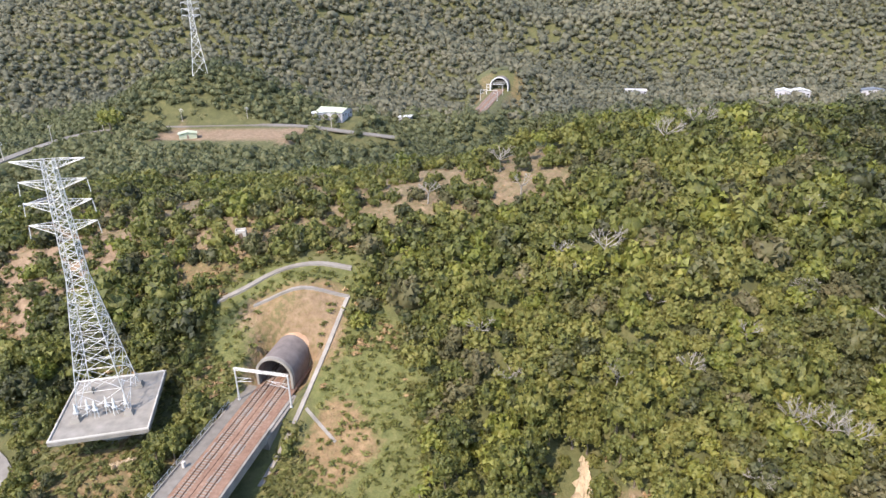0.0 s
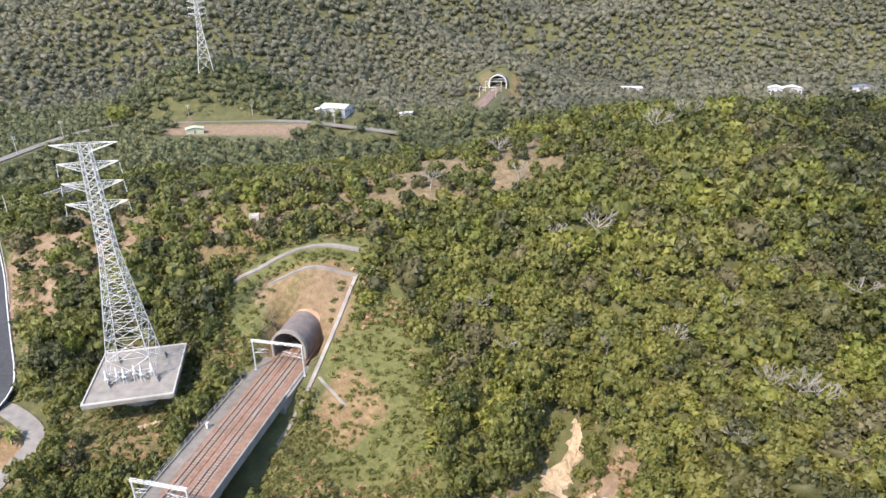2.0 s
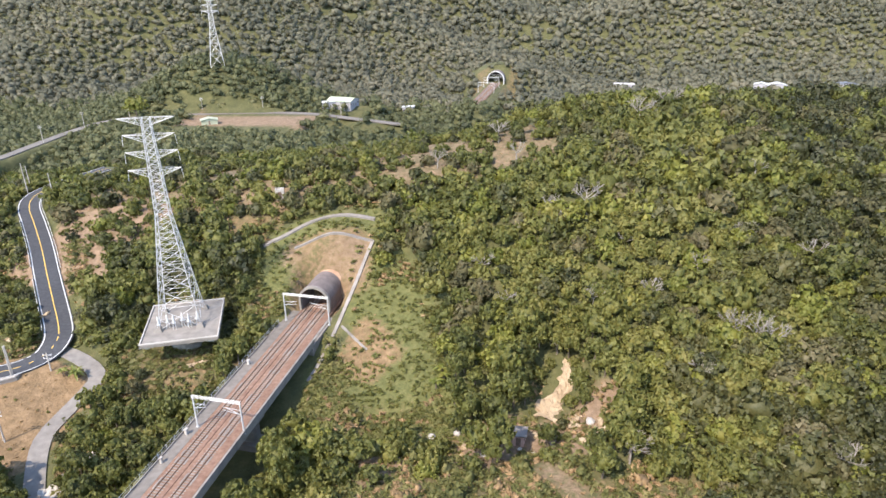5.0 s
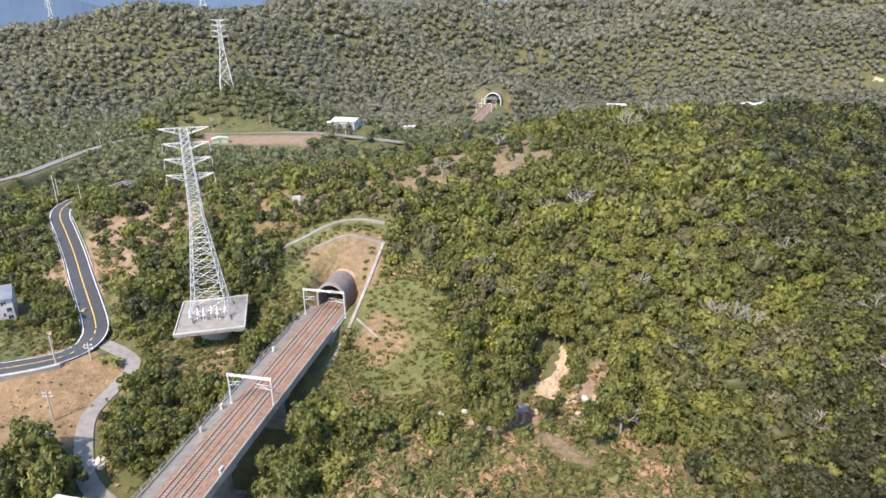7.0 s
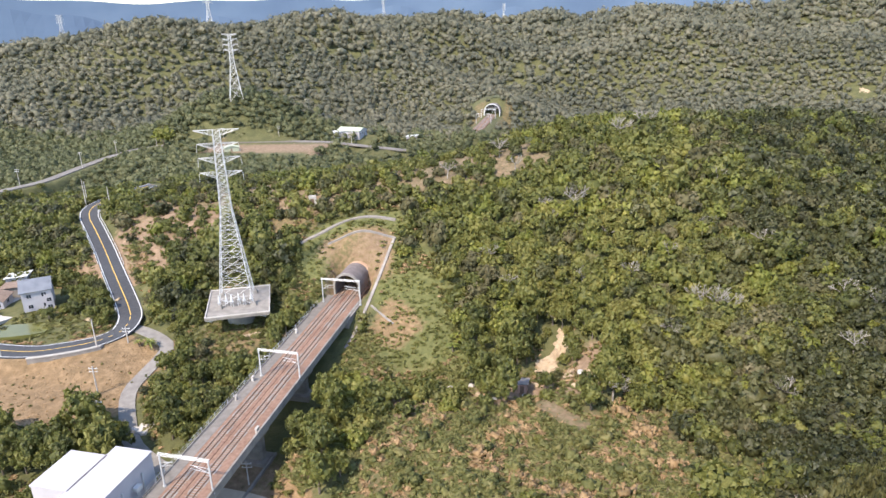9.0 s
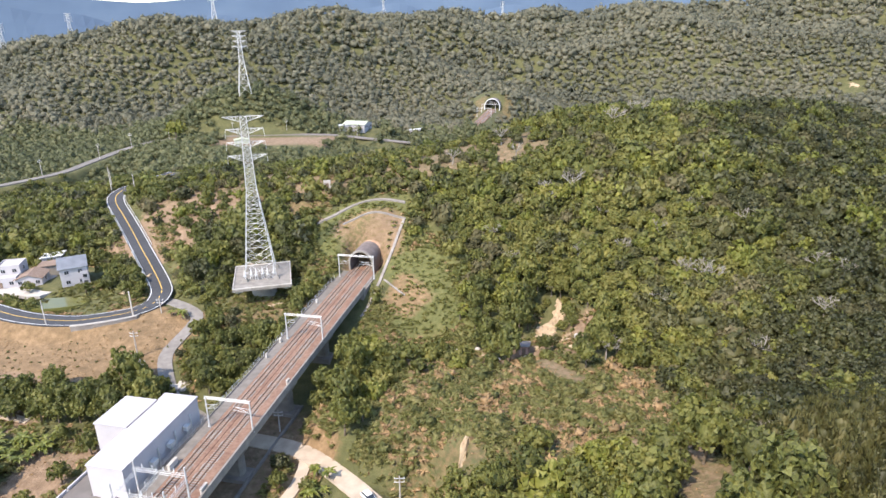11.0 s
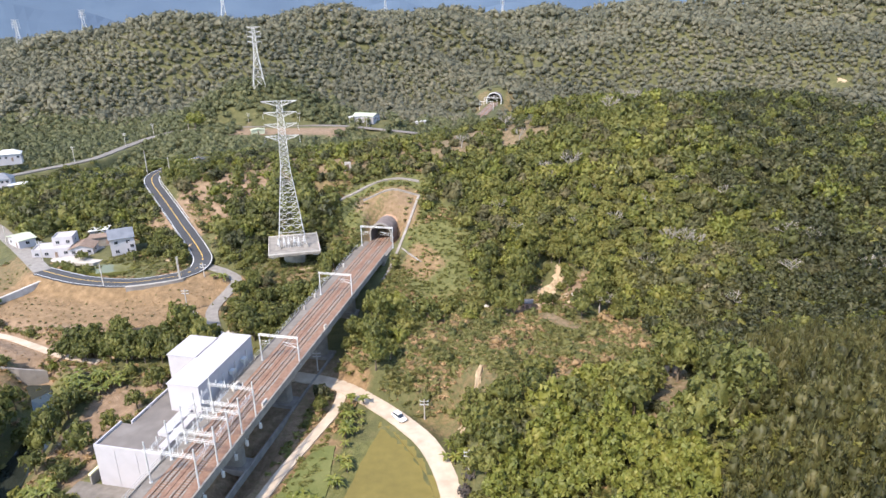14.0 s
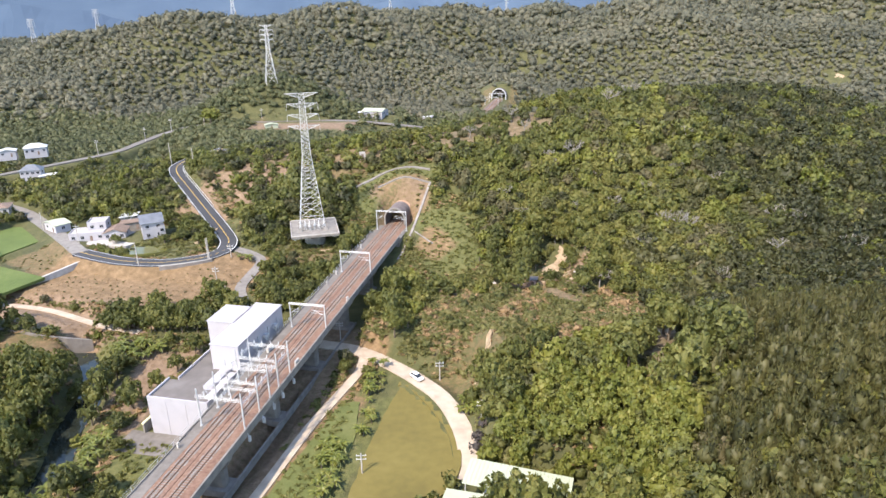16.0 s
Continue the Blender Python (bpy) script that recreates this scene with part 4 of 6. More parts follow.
def overhead_gantry(s, left, right, top, shift=0.0):
    g = thing("overhead_line_gantry", "white galvanised steel portal gantry carrying the overhead line", "gantry", "overhead line gantries")
    for o in (left, right):
        p = Shape()
        a, b = R(s, o, 0.15), R(s, o, top)
        p.tube(a, b, 0.19, 0.15, 8)
        p.tube(a, a + Vector((0, 0, 0.25)), 0.34, 0.3, 8)
        part("post", p, GALV, g)
    bm_ = Shape()
    lattice_beam(bm_, R(s, left - 0.2, top - 0.15), R(s, right + 0.2, top - 0.15), 0.4, 0.4, 14, 0.045)
    part("beam", bm_, GALV, g)
    for c, side in ((-2.6 + shift, left), (1.4 + shift, right)):
        q = Shape()
        root = R(s, side, 5.6)
        sign = 1 if side < c else -1
        q.tube(root, R(s, c + 0.2 * sign, 5.9), 0.05, 0.05)
        q.tube(R(s, side, 4.6), R(s, c - 0.6 * sign, 5.75), 0.05, 0.05)
        q.tube(R(s, c - 0.9 * sign, 5.0), R(s, c + 0.3 * sign, 5.15), 0.035, 0.035)
        q.tube(R(s, side, 4.6), R(s, c - 0.9 * sign, 5.0), 0.045, 0.045)
        arm = part("cantilever", q, GALV, g)
        ins = Shape()
        for z in (5.6, 4.6):
            for k in range(4):
                u = R(s, side + sign * (0.35 + 0.1 * k), z + 0.02 * k)
                ins.tube(u, R(s, side + sign * (0.41 + 0.1 * k), z + 0.02 * k), 0.11, 0.09, 8)
        part("insulator", ins, CONCRETE_DARK, arm, "brown ribbed insulator")
    return g


overhead_gantry(0.0, -5.85, 5.85, 7.9)
overhead_gantry(-41.6, -5.0, 5.0, 7.5)
overhead_gantry(-80.2, -5.0, 5.0, 7.5)


def build_switch_yard():
    """Close-set gantries with isolators beside the electrical building."""
    for k, s in enumerate((-102.5, -108.5, -113.0, -118.0, -124.5)):
        g = thing("isolator_gantry", "white galvanised lattice gantry with isolators over both tracks", "gantry", "isolator gantries")
        for o in (-5.3, 4.75):
            p = Shape()
            p.tube(R(s, o, 0.1), R(s, o, 9.2), 0.19, 0.15, 8)
            part("post", p, GALV, g)
            f = Shape()
            f.tube(R(s, o, 0.1), R(s, o, 0.4), 0.36, 0.33, 8)
            part("base_flange", f, GALV, g)
        for z in ((7.3, 5.6) if k % 2 else (7.4,)):
            b = Shape()
            lattice_beam(b, R(s, -5.6, z), R(s, 5.0, z), 0.5, 0.5, 11, 0.032)
            part("beam", b, GALV, g)
        for o in (-3.6, -1.6, 0.6, 2.6):
            i = Shape()
            for q in range(5):
                u = R(s, o, 7.9 + 0.17 * q)
                i.tube(u, u + Vector((0, 0, 0.1)), 0.10, 0.07, 8)
            part("insulator", i, WHITE_PAINT, g, "stacked white porcelain insulator")
        # footing bracket hung on the parapet
        h = Shape()
        a = R(s, 5.55, -1.6)
        h.box(a.x, a.y, a.z, 0.5, 0.5, 1.3, RAIL_TURN)
        h.bar(R(s, 5.55, -1.0), R(s, 4.8, 0.4), 0.08)
        part("bracket", h, GALV, g)
    for o in (-5.3, -1.0, 4.75):
        y = thing("busbar_frame", "galvanised lattice beam joining the isolator gantries", "gantry beam", "busbar frames")
        b = Shape()
        lattice_beam(b, R(-102.5, o, 6.6), R(-124.5, o, 6.6), 0.45, 0.45, 20, 0.03)
        part("beam", b, GALV, y)
        for s in (-105.5, -110.7, -115.5, -121):
            i = Shape()
            for q in range(5):
                u = R(s, o, 6.85 + 0.2 * q)
                i.tube(u, u + Vector((0, 0, 0.12)), 0.10, 0.07, 8)
            part("insulator", i, WHITE_PAINT, y, "stacked white porcelain insulator")
            d = Shape()
            d.tube(R(s, o, 6.4), R(s - 0.6, o * 0.9, 4.4), 0.03, 0.03, 5)
            part("dropper_cable", d, GALV, y)


build_switch_yard()

# contact wire and messenger wire over each track
for c in (-2.6, 1.4):
    stops = [16, 0, -41.6, -80.2, -102.5, -124.5, -165, -205]
    w = thing("overhead_wire", "thin dark contact and messenger wires over the track", "overhead wire", "overhead wires")
    lo, hi, dr = Shape(), Shape(), Shape()
    for a, b in zip(stops, stops[1:]):
        lo.tube(R(a, c, 5.1), R(b, c, 5.1), 0.012, 0.012, 4)
        for k in range(6):
            u, v = k / 6, (k + 1) / 6
            sag = lambda q: 5.9 - 0.5 * 4 * q * (1 - q)
            hi.tube(R(a + (b - a) * u, c, sag(u)), R(a + (b - a) * v, c, sag(v)), 0.012, 0.012, 4)
            dr.tube(R(a + (b - a) * u, c, 5.1), R(a + (b - a) * u, c, sag(u)), 0.008, 0.008, 3)
    part("contact_wire", lo, RAIL_STEEL, w)
    part("messenger_wire", hi, RAIL_STEEL, w)
    part("droppers", dr, RAIL_STEEL, w)

for s, o, sx, sy in ((-20, -5.6, 0.45, 0.6), (-44, -5.9, 0.5, 0.7), (-62, 4.5, 0.4, 1.2), (-98, 4.5, 0.4, 2.0), (-93, -5.2, 0.6, 2.6), (-132, -5.9, 0.35, 0.45), (-52, -5.9, 0.4, 0.5)):
    b = thing("trackside_cabinet", "pale grey steel equipment cabinet on the viaduct walkway", "cabinet", "trackside cabinets")
    q = Shape()
    p = R(s, o, 0.8)
    q.box(p.x, p.y, p.z, sx, sy, 1.15, RAIL_TURN)
    part("body", q, CONCRETE_PALE, b)
    q = Shape()
    q.box(p.x, p.y, p.z + 0.61, sx + 0.12, sy + 0.12, 0.08, RAIL_TURN)
    part("lid", q, CONCRETE_PALE, b)


def build_tunnel(s0, length, c, rad, wall, label, rim_mat, barrel=True, rise=3.0, bore=11.5, zf=None):
    """Arched tunnel mouth with barrel, rim, lining and a dark sheet for the unlit bore."""
    t = thing("tunnel_portal", label, "tunnel", "tunnel mouths", kind="structure")
    zf = zf or (lambda s: 0.0)
    n = 20

    def arch(r, drop=0.0):
        pts = [(c - r * 0.97, -1.2), (c - r * 0.99, rise * 0.5)]
        pts += [(c - r * math.cos(math.pi * k / n), rise + r * math.sin(math.pi * k / n)) for k in range(n + 1)]
        return pts + [(c + r * 0.99, rise * 0.5), (c + r * 0.97, -1.2)]

    def skin(r0, s_a, s_b, r1=None):
        return [[R(s_a, o, z + zf(s_a)) for o, z in arch(r0)], [R(s_b, o, z + zf(s_b)) for o, z in arch(r1 or r0)]]

    body = Shape()
    body.sweep(skin(rad, s0 + 0.6, s0 + length), closed=False, caps=False)
    part("barrel", body, BARREL, t, "weathered brownish concrete barrel")
    lining = Shape()
    lining.sweep(skin(rad - wall, s0 + 0.2, s0 + bore), closed=False, caps=False)
    part("lining", lining, BARREL, t)
    # added dark sheet across the bore, in place of the shade deeper inside
    end = Shape()
    end.add([R(s0 + bore, o, z + zf(s0)) for o, z in arch(rad - wall)], [tuple(range(n + 5))])
    part("bore_end", end, ASPHALT, t)
    rim = Shape()
    a, b = arch(rad + 0.18), arch(rad - wall - 0.02)
    rings = [[R(s, o, z + zf(s)) for o, z in pr] for s, pr in ((s0, a), (s0 + 0.9, a))] + [[R(s, o, z + zf(s)) for o, z in pr] for s, pr in ((s0 + 0.9, b), (s0, b), (s0, a))]
    rim.sweep([rings[i] for i in (0, 1)], closed=False, caps=False)
    rim.sweep([rings[i] for i in (2, 3)], closed=False, caps=False)
    rim.sweep([rings[3], rings[4]], closed=False, caps=False)
    part("rim", rim, rim_mat, t, "pale concrete arch rim")
    if not barrel:
        h = Shape()
        for k in range(3):
            z = 4.4 + 1.1 * k
            h.bar(R(s0 + 1.5, c - rad * 0.85, z + zf(s0)), R(s0 + 1.5, c + rad * 0.85, z + zf(s0)), 0.12)
        part("overhead_beam", h, WHITE_PAINT, t)
    return t


near_tunnel = build_tunnel(5.6, 19.4, -0.45, 4.1, 0.35, "arched concrete tunnel mouth with a long rounded barrel", CONCRETE, rise=3.0, bore=9.3)
collar = Shape()
collar.sweep([[R(s, -0.3 - r * math.cos(math.pi * k / 24), 2.6 + r * math.sin(math.pi * k / 24)) for k in range(25)] for s, r in ((15.0, 4.0), (15.6, 4.7), (17.0, 5.3), (20.5, 5.2), (24, 4.4))], closed=False, caps=False)
part("earth_collar", collar, SOIL, near_tunnel, "dry reddish earth banked over the barrel")

build_tunnel(391.0, 9.0, -9.9, 6.9, 0.5, "distant arched tunnel mouth with a pale rim in a cutting", WHITE_PAINT, False, 2.6, 13.0)
overhead_gantry(372.0, -16.2, -4.4, 7.4, -9.4)
overhead_gantry(346.0, -16.2, -4.4, 7.4, -9.4)
# stepped drains round the cleared slope
def ribbon(pts, width, lift, mat, name, label, category, thick=0.3, kind="structure", step=3.0, follow=False):
    """A strip of even width along a line, with side faces."""
    p = curve_points(pts, step)
    if follow:
        p[:, 2] = np.maximum(height(p[:, 0], p[:, 1]), p[:, 2] if follow == "max" else -99)
    d = np.gradient(p[:, :2], axis=0)
    d /= np.linalg.norm(d, axis=1)[:, None] + 1e-9
    rings = []
    for (x, y, z), (ux, uy) in zip(p, d):
        w = width / 2
        rings.append([(x - uy * w, y + ux * w, z + lift - thick), (x + uy * w, y - ux * w, z + lift - thick), (x + uy * w, y - ux * w, z + lift), (x - uy * w, y + ux * w, z + lift)])
    return solid(name, Shape().sweep(rings), mat, label, category, kind=kind)


ribbon([(-43.6, 130.4, 0), (-34.6, 131.6, 0), (-22.1, 132.0, 0)], 0.9, 0.3, CONCRETE_DARK, "slope_drain", "pale concrete drain along the cleared slope", "drain", 0.8, follow=True, step=2)
ribbon([(-22.1, 132.0, 0), (-25.4, 121, 0), (-28.5, 111, 0), (-31, 103, 0), (-34.5, 92, 0)], 0.9, 0.3, CONCRETE_DARK, "slope_drain", "pale concrete drain stepping down the cleared slope", "drain", 0.8, follow=True, step=2)
ribbon([(-53, 133.5, 0), (-47, 136, 0), (-40, 139.3, 0), (-30, 140.3, 0), (-22, 139.6, 0)], 1.7, 0.3, CONCRETE_DARK, "slope_path", "weathered concrete path above the tunnel", "path", 0.8, follow=True, step=2)


ribbon([(-28.4, 107.6, 0), (-25, 104, 0), (-21.6, 100.4, 0)], 0.6, 0.2, CONCRETE_DARK, "slope_drain", "narrow concrete drain crossing the grass slope", "drain", 0.6, follow=True, step=2)


# ---- power line ----
def lattice_tower(x, y, z, top, base, turn, label, detail=True):
    """A square lattice mast with four pairs of cross arms."""
    t = thing("transmission_tower", label, "pylon", "transmission towers", at=pose(x, y, z, 0, 0, turn))
    q = 0.72 if detail else 1.5
    waist = top * 0.56
    half = lambda h: base / 2 + (1.5 - base / 2) * (h / waist) if h < waist else 1.5 + (0.85 - 1.5) * (h - waist) / (top - waist)
    for sx, sy in ((1, 1), (1, -1), (-1, 1), (-1, -1)):
        leg = Shape()
        hs = [0.0, waist * 0.5, waist, top * 0.8, top]
        for a, b in zip(hs, hs[1:]):
            leg.tube((sx * half(a), sy * half(a), a), (sx * half(b), sy * half(b), b), 0.15 * q, 0.13 * q, 5)
        part("leg", leg, GALV, t)
    levels = [0.0]
    while levels[-1] < top - 1.2:
        levels.append(levels[-1] + max(1.5, half(levels[-1]) * (1.15 if detail else 1.9)))
    levels[-1] = top
    for sx, sy, ux, uy in ((1, 0, 0, 1), (-1, 0, 0, 1), (0, 1, 1, 0), (0, -1, 1, 0)):
        br = Shape()
        for a, b in zip(levels, levels[1:]):
            ha, hb = half(a), half(b)
            P = lambda h, w, e: (sx * h + ux * h * e, sy * h + uy * h * e, w)
            br.bar(P(ha, a, -1), P(hb, b, 1), 0.07 * q)
            br.bar(P(ha, a, 1), P(hb, b, -1), 0.07 * q)
            br.bar(P(hb, b, -1), P(hb, b, 1), 0.06 * q)
            if detail and ha > 2.2:
                m, hm = (a + b) / 2, (ha + hb) / 2
                br.bar(P(hm, m, -1), P(hm, m, 0), 0.045)
                br.bar(P(hm, m, 1), P(hm, m, 0), 0.045)
                br.bar(P(hm, m, -1), P((ha * 3 + hb) / 4, a * 0.75 + b * 0.25, -0.5), 0.04)
                br.bar(P(hm, m, 1), P((ha * 3 + hb) / 4, a * 0.75 + b * 0.25, 0.5), 0.04)
        part("bracing", br, GALV, t)
    k = top / 49.5
    for h, span in ((top, 5.9 * k), (top - 3.6 * k, 5.4 * k), (top - 7.4 * k, 5.5 * k), (top - 11.4 * k, 5.6 * k)):
        for sgn in (-1, 1):
            arm = Shape()
            hw = half(h)
            tip = (sgn * span, 0, h)
            low = h - 1.5 * k
            for sy in (-1, 1):
                arm.bar((sgn * hw, sy * hw, h), tip, 0.085 * q)
                arm.bar((sgn * half(low), sy * half(low), low), tip, 0.085 * q)
                for f in (0.25, 0.5, 0.75):
                    a = Vector((sgn * hw, sy * hw, h)).lerp(Vector(tip), f)
                    b = Vector((sgn * half(low), sy * half(low), low)).lerp(Vector(tip), f)
                    arm.bar(a, b, 0.05 * q)
                    arm.bar(a, Vector((sgn * hw, -sy * hw, h)).lerp(Vector(tip), f), 0.05 * q)
                    arm.bar(a, Vector((sgn * half(low), sy * half(low), low)).lerp(Vector(tip), f - 0.25), 0.045 * q)
            ob = part("cross_arm", arm, GALV, t)
            if h < top:
                ins = Shape()
                for yy in (0.0,):
                    for j in range(9):
                        zc = h - 0.35 - 0.24 * j
                        ins.tube((sgn * (span + 0.02 * j), yy, zc), (sgn * (span + 0.02 * j), yy, zc - 0.16), 0.14 * q, 0.09 * q, 6)
                part("insulator_string", ins, WHITE_PAINT, ob, "hanging string of pale insulators")
    return t


PLAT = (-66.3, 105.6)
PLAT_TURN = 12.5
tower = lattice_tower(-66.9, 106.4, 4.12, 49.4, 9.4, PLAT_TURN, "tall white galvanised lattice pylon on a raised concrete platform")
lattice_tower(-148.5, 409, ground_at(-148.5, 409) - 0.5, 45.5, 9.0, 20, "white lattice pylon standing in the distant woods", False)
for x, y, h in ((-497, 700, 34), (-418, 700, 31), (-264, 735, 44), (-107, 1475, 46), (164, 1475, 46)):
    lattice_tower(x, y, ground_at(x, y) - 0.5, h, 9.0, 25, "faint white lattice pylon on a far ridge", False)


def build_platform():
    t = thing("pylon_platform", "raised square concrete platform on a thick round column", "platform", at=pose(*PLAT, 0, 0, 0, PLAT_TURN))
    hx, hy = 8.7, 9.9
    slab = Shape()
    slab.box(0, 0, 3.65, 2 * hx, 2 * hy, 0.8)
    part("slab", slab, CONCRETE, t)
    for a, b, sx, sy in ((0, hy - 0.16, 2 * hx, 0.3), (0, -hy + 0.16, 2 * hx, 0.3), (hx - 0.16, 0, 0.3, 2 * hy - 0.62), (-hx + 0.16, 0, 0.3, 2 * hy - 0.62)):
        k = Shape()
        k.box(a, b, 4.2, sx, sy, 0.32)
        part("kerb", k, CONCRETE_PALE, t)
    under = Shape()
    ring = lambda x, y, z: [(-x, -y, z), (x, -y, z), (x, y, z), (-x, y, z)]
    under.sweep([ring(3.0, 3.0, 1.6), ring(hx - 0.9, hy - 0.9, 3.26)])
    part("haunch", under, CONCRETE_PALE, t)
    for sx, sy in ((1, 1), (1, -1), (-1, 1), (-1, -1)):
        w = Shape()
        w.add([(sx * (hx - 0.1), sy * (hy - 0.1), 3.25), (sx * (hx - 3.4), sy * (hy - 0.1), 3.25), (sx * (hx - 1.4), sy * (hy - 1.2), 2.2), (sx * (hx - 0.1), sy * (hy - 3.4), 3.25)], [(0, 1, 2), (0, 2, 3), (1, 3, 2), (0, 3, 1)])
        part("corner_bracket", w, WHITE_PAINT, t, "white corner bracket under the slab")
    col = Shape()
    col.tube((0, -0.5, -3.2), (0, -0.5, 2.2), 3.9, 3.7, 28)
    part("column", col, CONCRETE, t)
    for sx, sy in ((1, 1), (1, -1), (-1, 1), (-1, -1)):
        p = Shape()
        p.sweep([[(-0.6 + sx * 4.7 + u * w, 0.8 + sy * 4.7 + v * w, z) for u, v in ((-1, -1), (1, -1), (1, 1), (-1, 1))] for z, w in ((4.05, 0.95), (5.0, 0.6))])
        part("plinth", p, CONCRETE, t)


build_platform()
# cable ends standing on the platform
for i in range(6):
    b = thing("cable_sealing_end", "white ribbed porcelain bushing with a looped cable on a steel stand", "bushing", "cable sealing ends", at=pose(PLAT[0] - 4.2 + 1.7 * (i % 6) * 0.97, PLAT[1] - 4.6 + 0.38 * i + (0.8 if i % 2 else 0), 4.06, 0, 0, PLAT_TURN + 7 * i))
    st = Shape()
    for sx in (-0.35, 0.35):
        for sy in (-0.35, 0.35):
            st.bar((sx, sy, 0), (sx * 0.6, sy * 0.6, 1.6), 0.06)
    st.box(0, 0, 1.66, 0.9, 0.9, 0.12)
    part("stand", st, GALV, b)
    bu = Shape()
    for k in range(11):
        bu.tube((0, 0, 1.72 + 0.17 * k), (0, 0, 1.86 + 0.17 * k), 0.30 - 0.012 * k, 0.2 - 0.01 * k, 8)
    bu.tube((0, 0, 3.5), (0, 0, 3.9), 0.05, 0.05)
    part("bushing", bu, WHITE_PAINT, b)
    cb = Shape()
    pts = [Vector((0.35 * math.cos(a * 0.7) * (1 + a * 0.25), 0.5 * math.sin(a * 0.7) + a * 0.28, 0.25 + 1.25 * abs(math.cos(a * 0.55)))) for a in range(9)]
    for p, q in zip(pts, pts[1:]):
        cb.tube(p, q, 0.1, 0.1, 6)
    part("cable_loop", cb, OLD_ASPHALT, b, "thick dark looped cable")

# ---- roads ----
ribbon(ROAD, 7.0, 0.05, ASPHALT, "road", "fresh black asphalt road curving down the hillside", "road", 0.4)


def offset_line(pts, d, lift, step=2.0):
    p = curve_points(pts, step)
    g = np.gradient(p[:, :2], axis=0)
    g /= np.linalg.norm(g, axis=1)[:, None] + 1e-9
    return np.stack([p[:, 0] + g[:, 1] * d, p[:, 1] - g[:, 0] * d, p[:, 2] + lift], -1)


def flat_strip(p, w, lift):
    g = np.gradient(p[:, :2], axis=0)
    g /= np.linalg.norm(g, axis=1)[:, None] + 1e-9
    rings = [[(x - uy * w, y + ux * w, z + lift), (x + uy * w, y - ux * w, z + lift)] for (x, y, z), (ux, uy) in zip(p, g)]
    return Shape().sweep(rings, closed=False, caps=False)


for d, w, mat, lab in ((0.0, 0.085, YELLOW_PAINT, "yellow centre line painted on the asphalt"), (-3.1, 0.09, WHITE_PAINT, "white edge line painted on the asphalt"), (3.1, 0.09, WHITE_PAINT, "white edge line painted on the asphalt")):
    solid("road_marking", flat_strip(offset_line(ROAD, d, 0.0), w * 1.4, 0.085), mat, lab, "road marking", kind="structure")


def guard_rail(d, a, b, label="white steel crash barrier along the road"):
    g = thing("guard_rail", label, "guard rail", "guard rails", kind="structure")
    p = offset_line(ROAD, d, 0.0)[a:b]
    beam = Shape().sweep([[(x, y, z + h) for h in (0.5, 0.8)] + [(x + 0.06, y + 0.06, z + h) for h in (0.8, 0.5)] for x, y, z in p])
    part("beam", beam, WHITE_PAINT, g)
    for x, y, z in p[::2]:
        q = Shape()
        q.box(x + 0.08, y, z + 0.35, 0.14, 0.14, 0.9)
        part("post", q, GALV, g)


_n = len(offset_line(ROAD, 0, 0))
guard_rail(3.7, 20, int(_n * 0.42))
guard_rail(3.7, int(_n * 0.46), int(_n * 0.62))
guard_rail(-3.7, 10, int(_n * 0.45))
ribbon(LANE, 5.6, 0.06, OLD_ASPHALT, "lane", "worn grey concrete lane between fields and houses", "road", 0.4)
ribbon(SPUR, 3.8, 0.04, OLD_ASPHALT, "side_road", "grey concrete side road leading under the viaduct", "road", 0.4)
ribbon(DIRT, 4.6, 0.06, DIRT_ROAD, "dirt_road", "pale dusty dirt road curving round the field", "road", 0.4)
ribbon(TRACK, 2.6, 0.05, DIRT_ROAD, "farm_track", "narrow pale concrete farm track", "track", 0.4)
ribbon(FIELD_TRACK, 2.2, 0.05, DIRT_ROAD, "field_track", "pale track between dry fields", "track", 0.4)
ribbon(FAR_ROAD, 5.2, 0.3, WALKWAY, "far_road", "pinkish grey road in the far valley", "road", 0.6)

# retaining wall below the road
w = thing("retaining_wall", "grey stone retaining wall with a white coping below the road", "wall", kind="structure")
p = offset_line(ROAD, -5.2, 0.5)
seg = p[(p[:, 0] < -100.5) & (p[:, 0] > -121) & (p[:, 1] < 103)]
body = Shape().sweep([[(x, y, z - 3.2), (x + 0.05, y + 1.6, z - 3.2), (x + 0.05, y + 1.6, z - 0.05), (x, y + 0.1, z - 0.05)] for x, y, z in seg])
part("wall_body", body, CONCRETE_DARK, w)
cope = Shape().sweep([[(x - 0.05, y - 0.05, z - 0.05), (x, y + 0.4, z - 0.05), (x, y + 0.4, z + 0.3), (x - 0.05, y - 0.05, z + 0.3)] for x, y, z in seg])
part("coping", cope, CONCRETE_PALE, w, "pale concrete coping")


# ---- buildings ----
def slab_rs(sh, s0, s1, o0, o1, z0, z1):
    """An upright block by its sides along and across the railway."""
    pts = [rail_xy(s, o) for s, o in ((s0, o0), (s0, o1), (s1, o1), (s1, o0))]
    return sh.prism(pts, z0, z1)


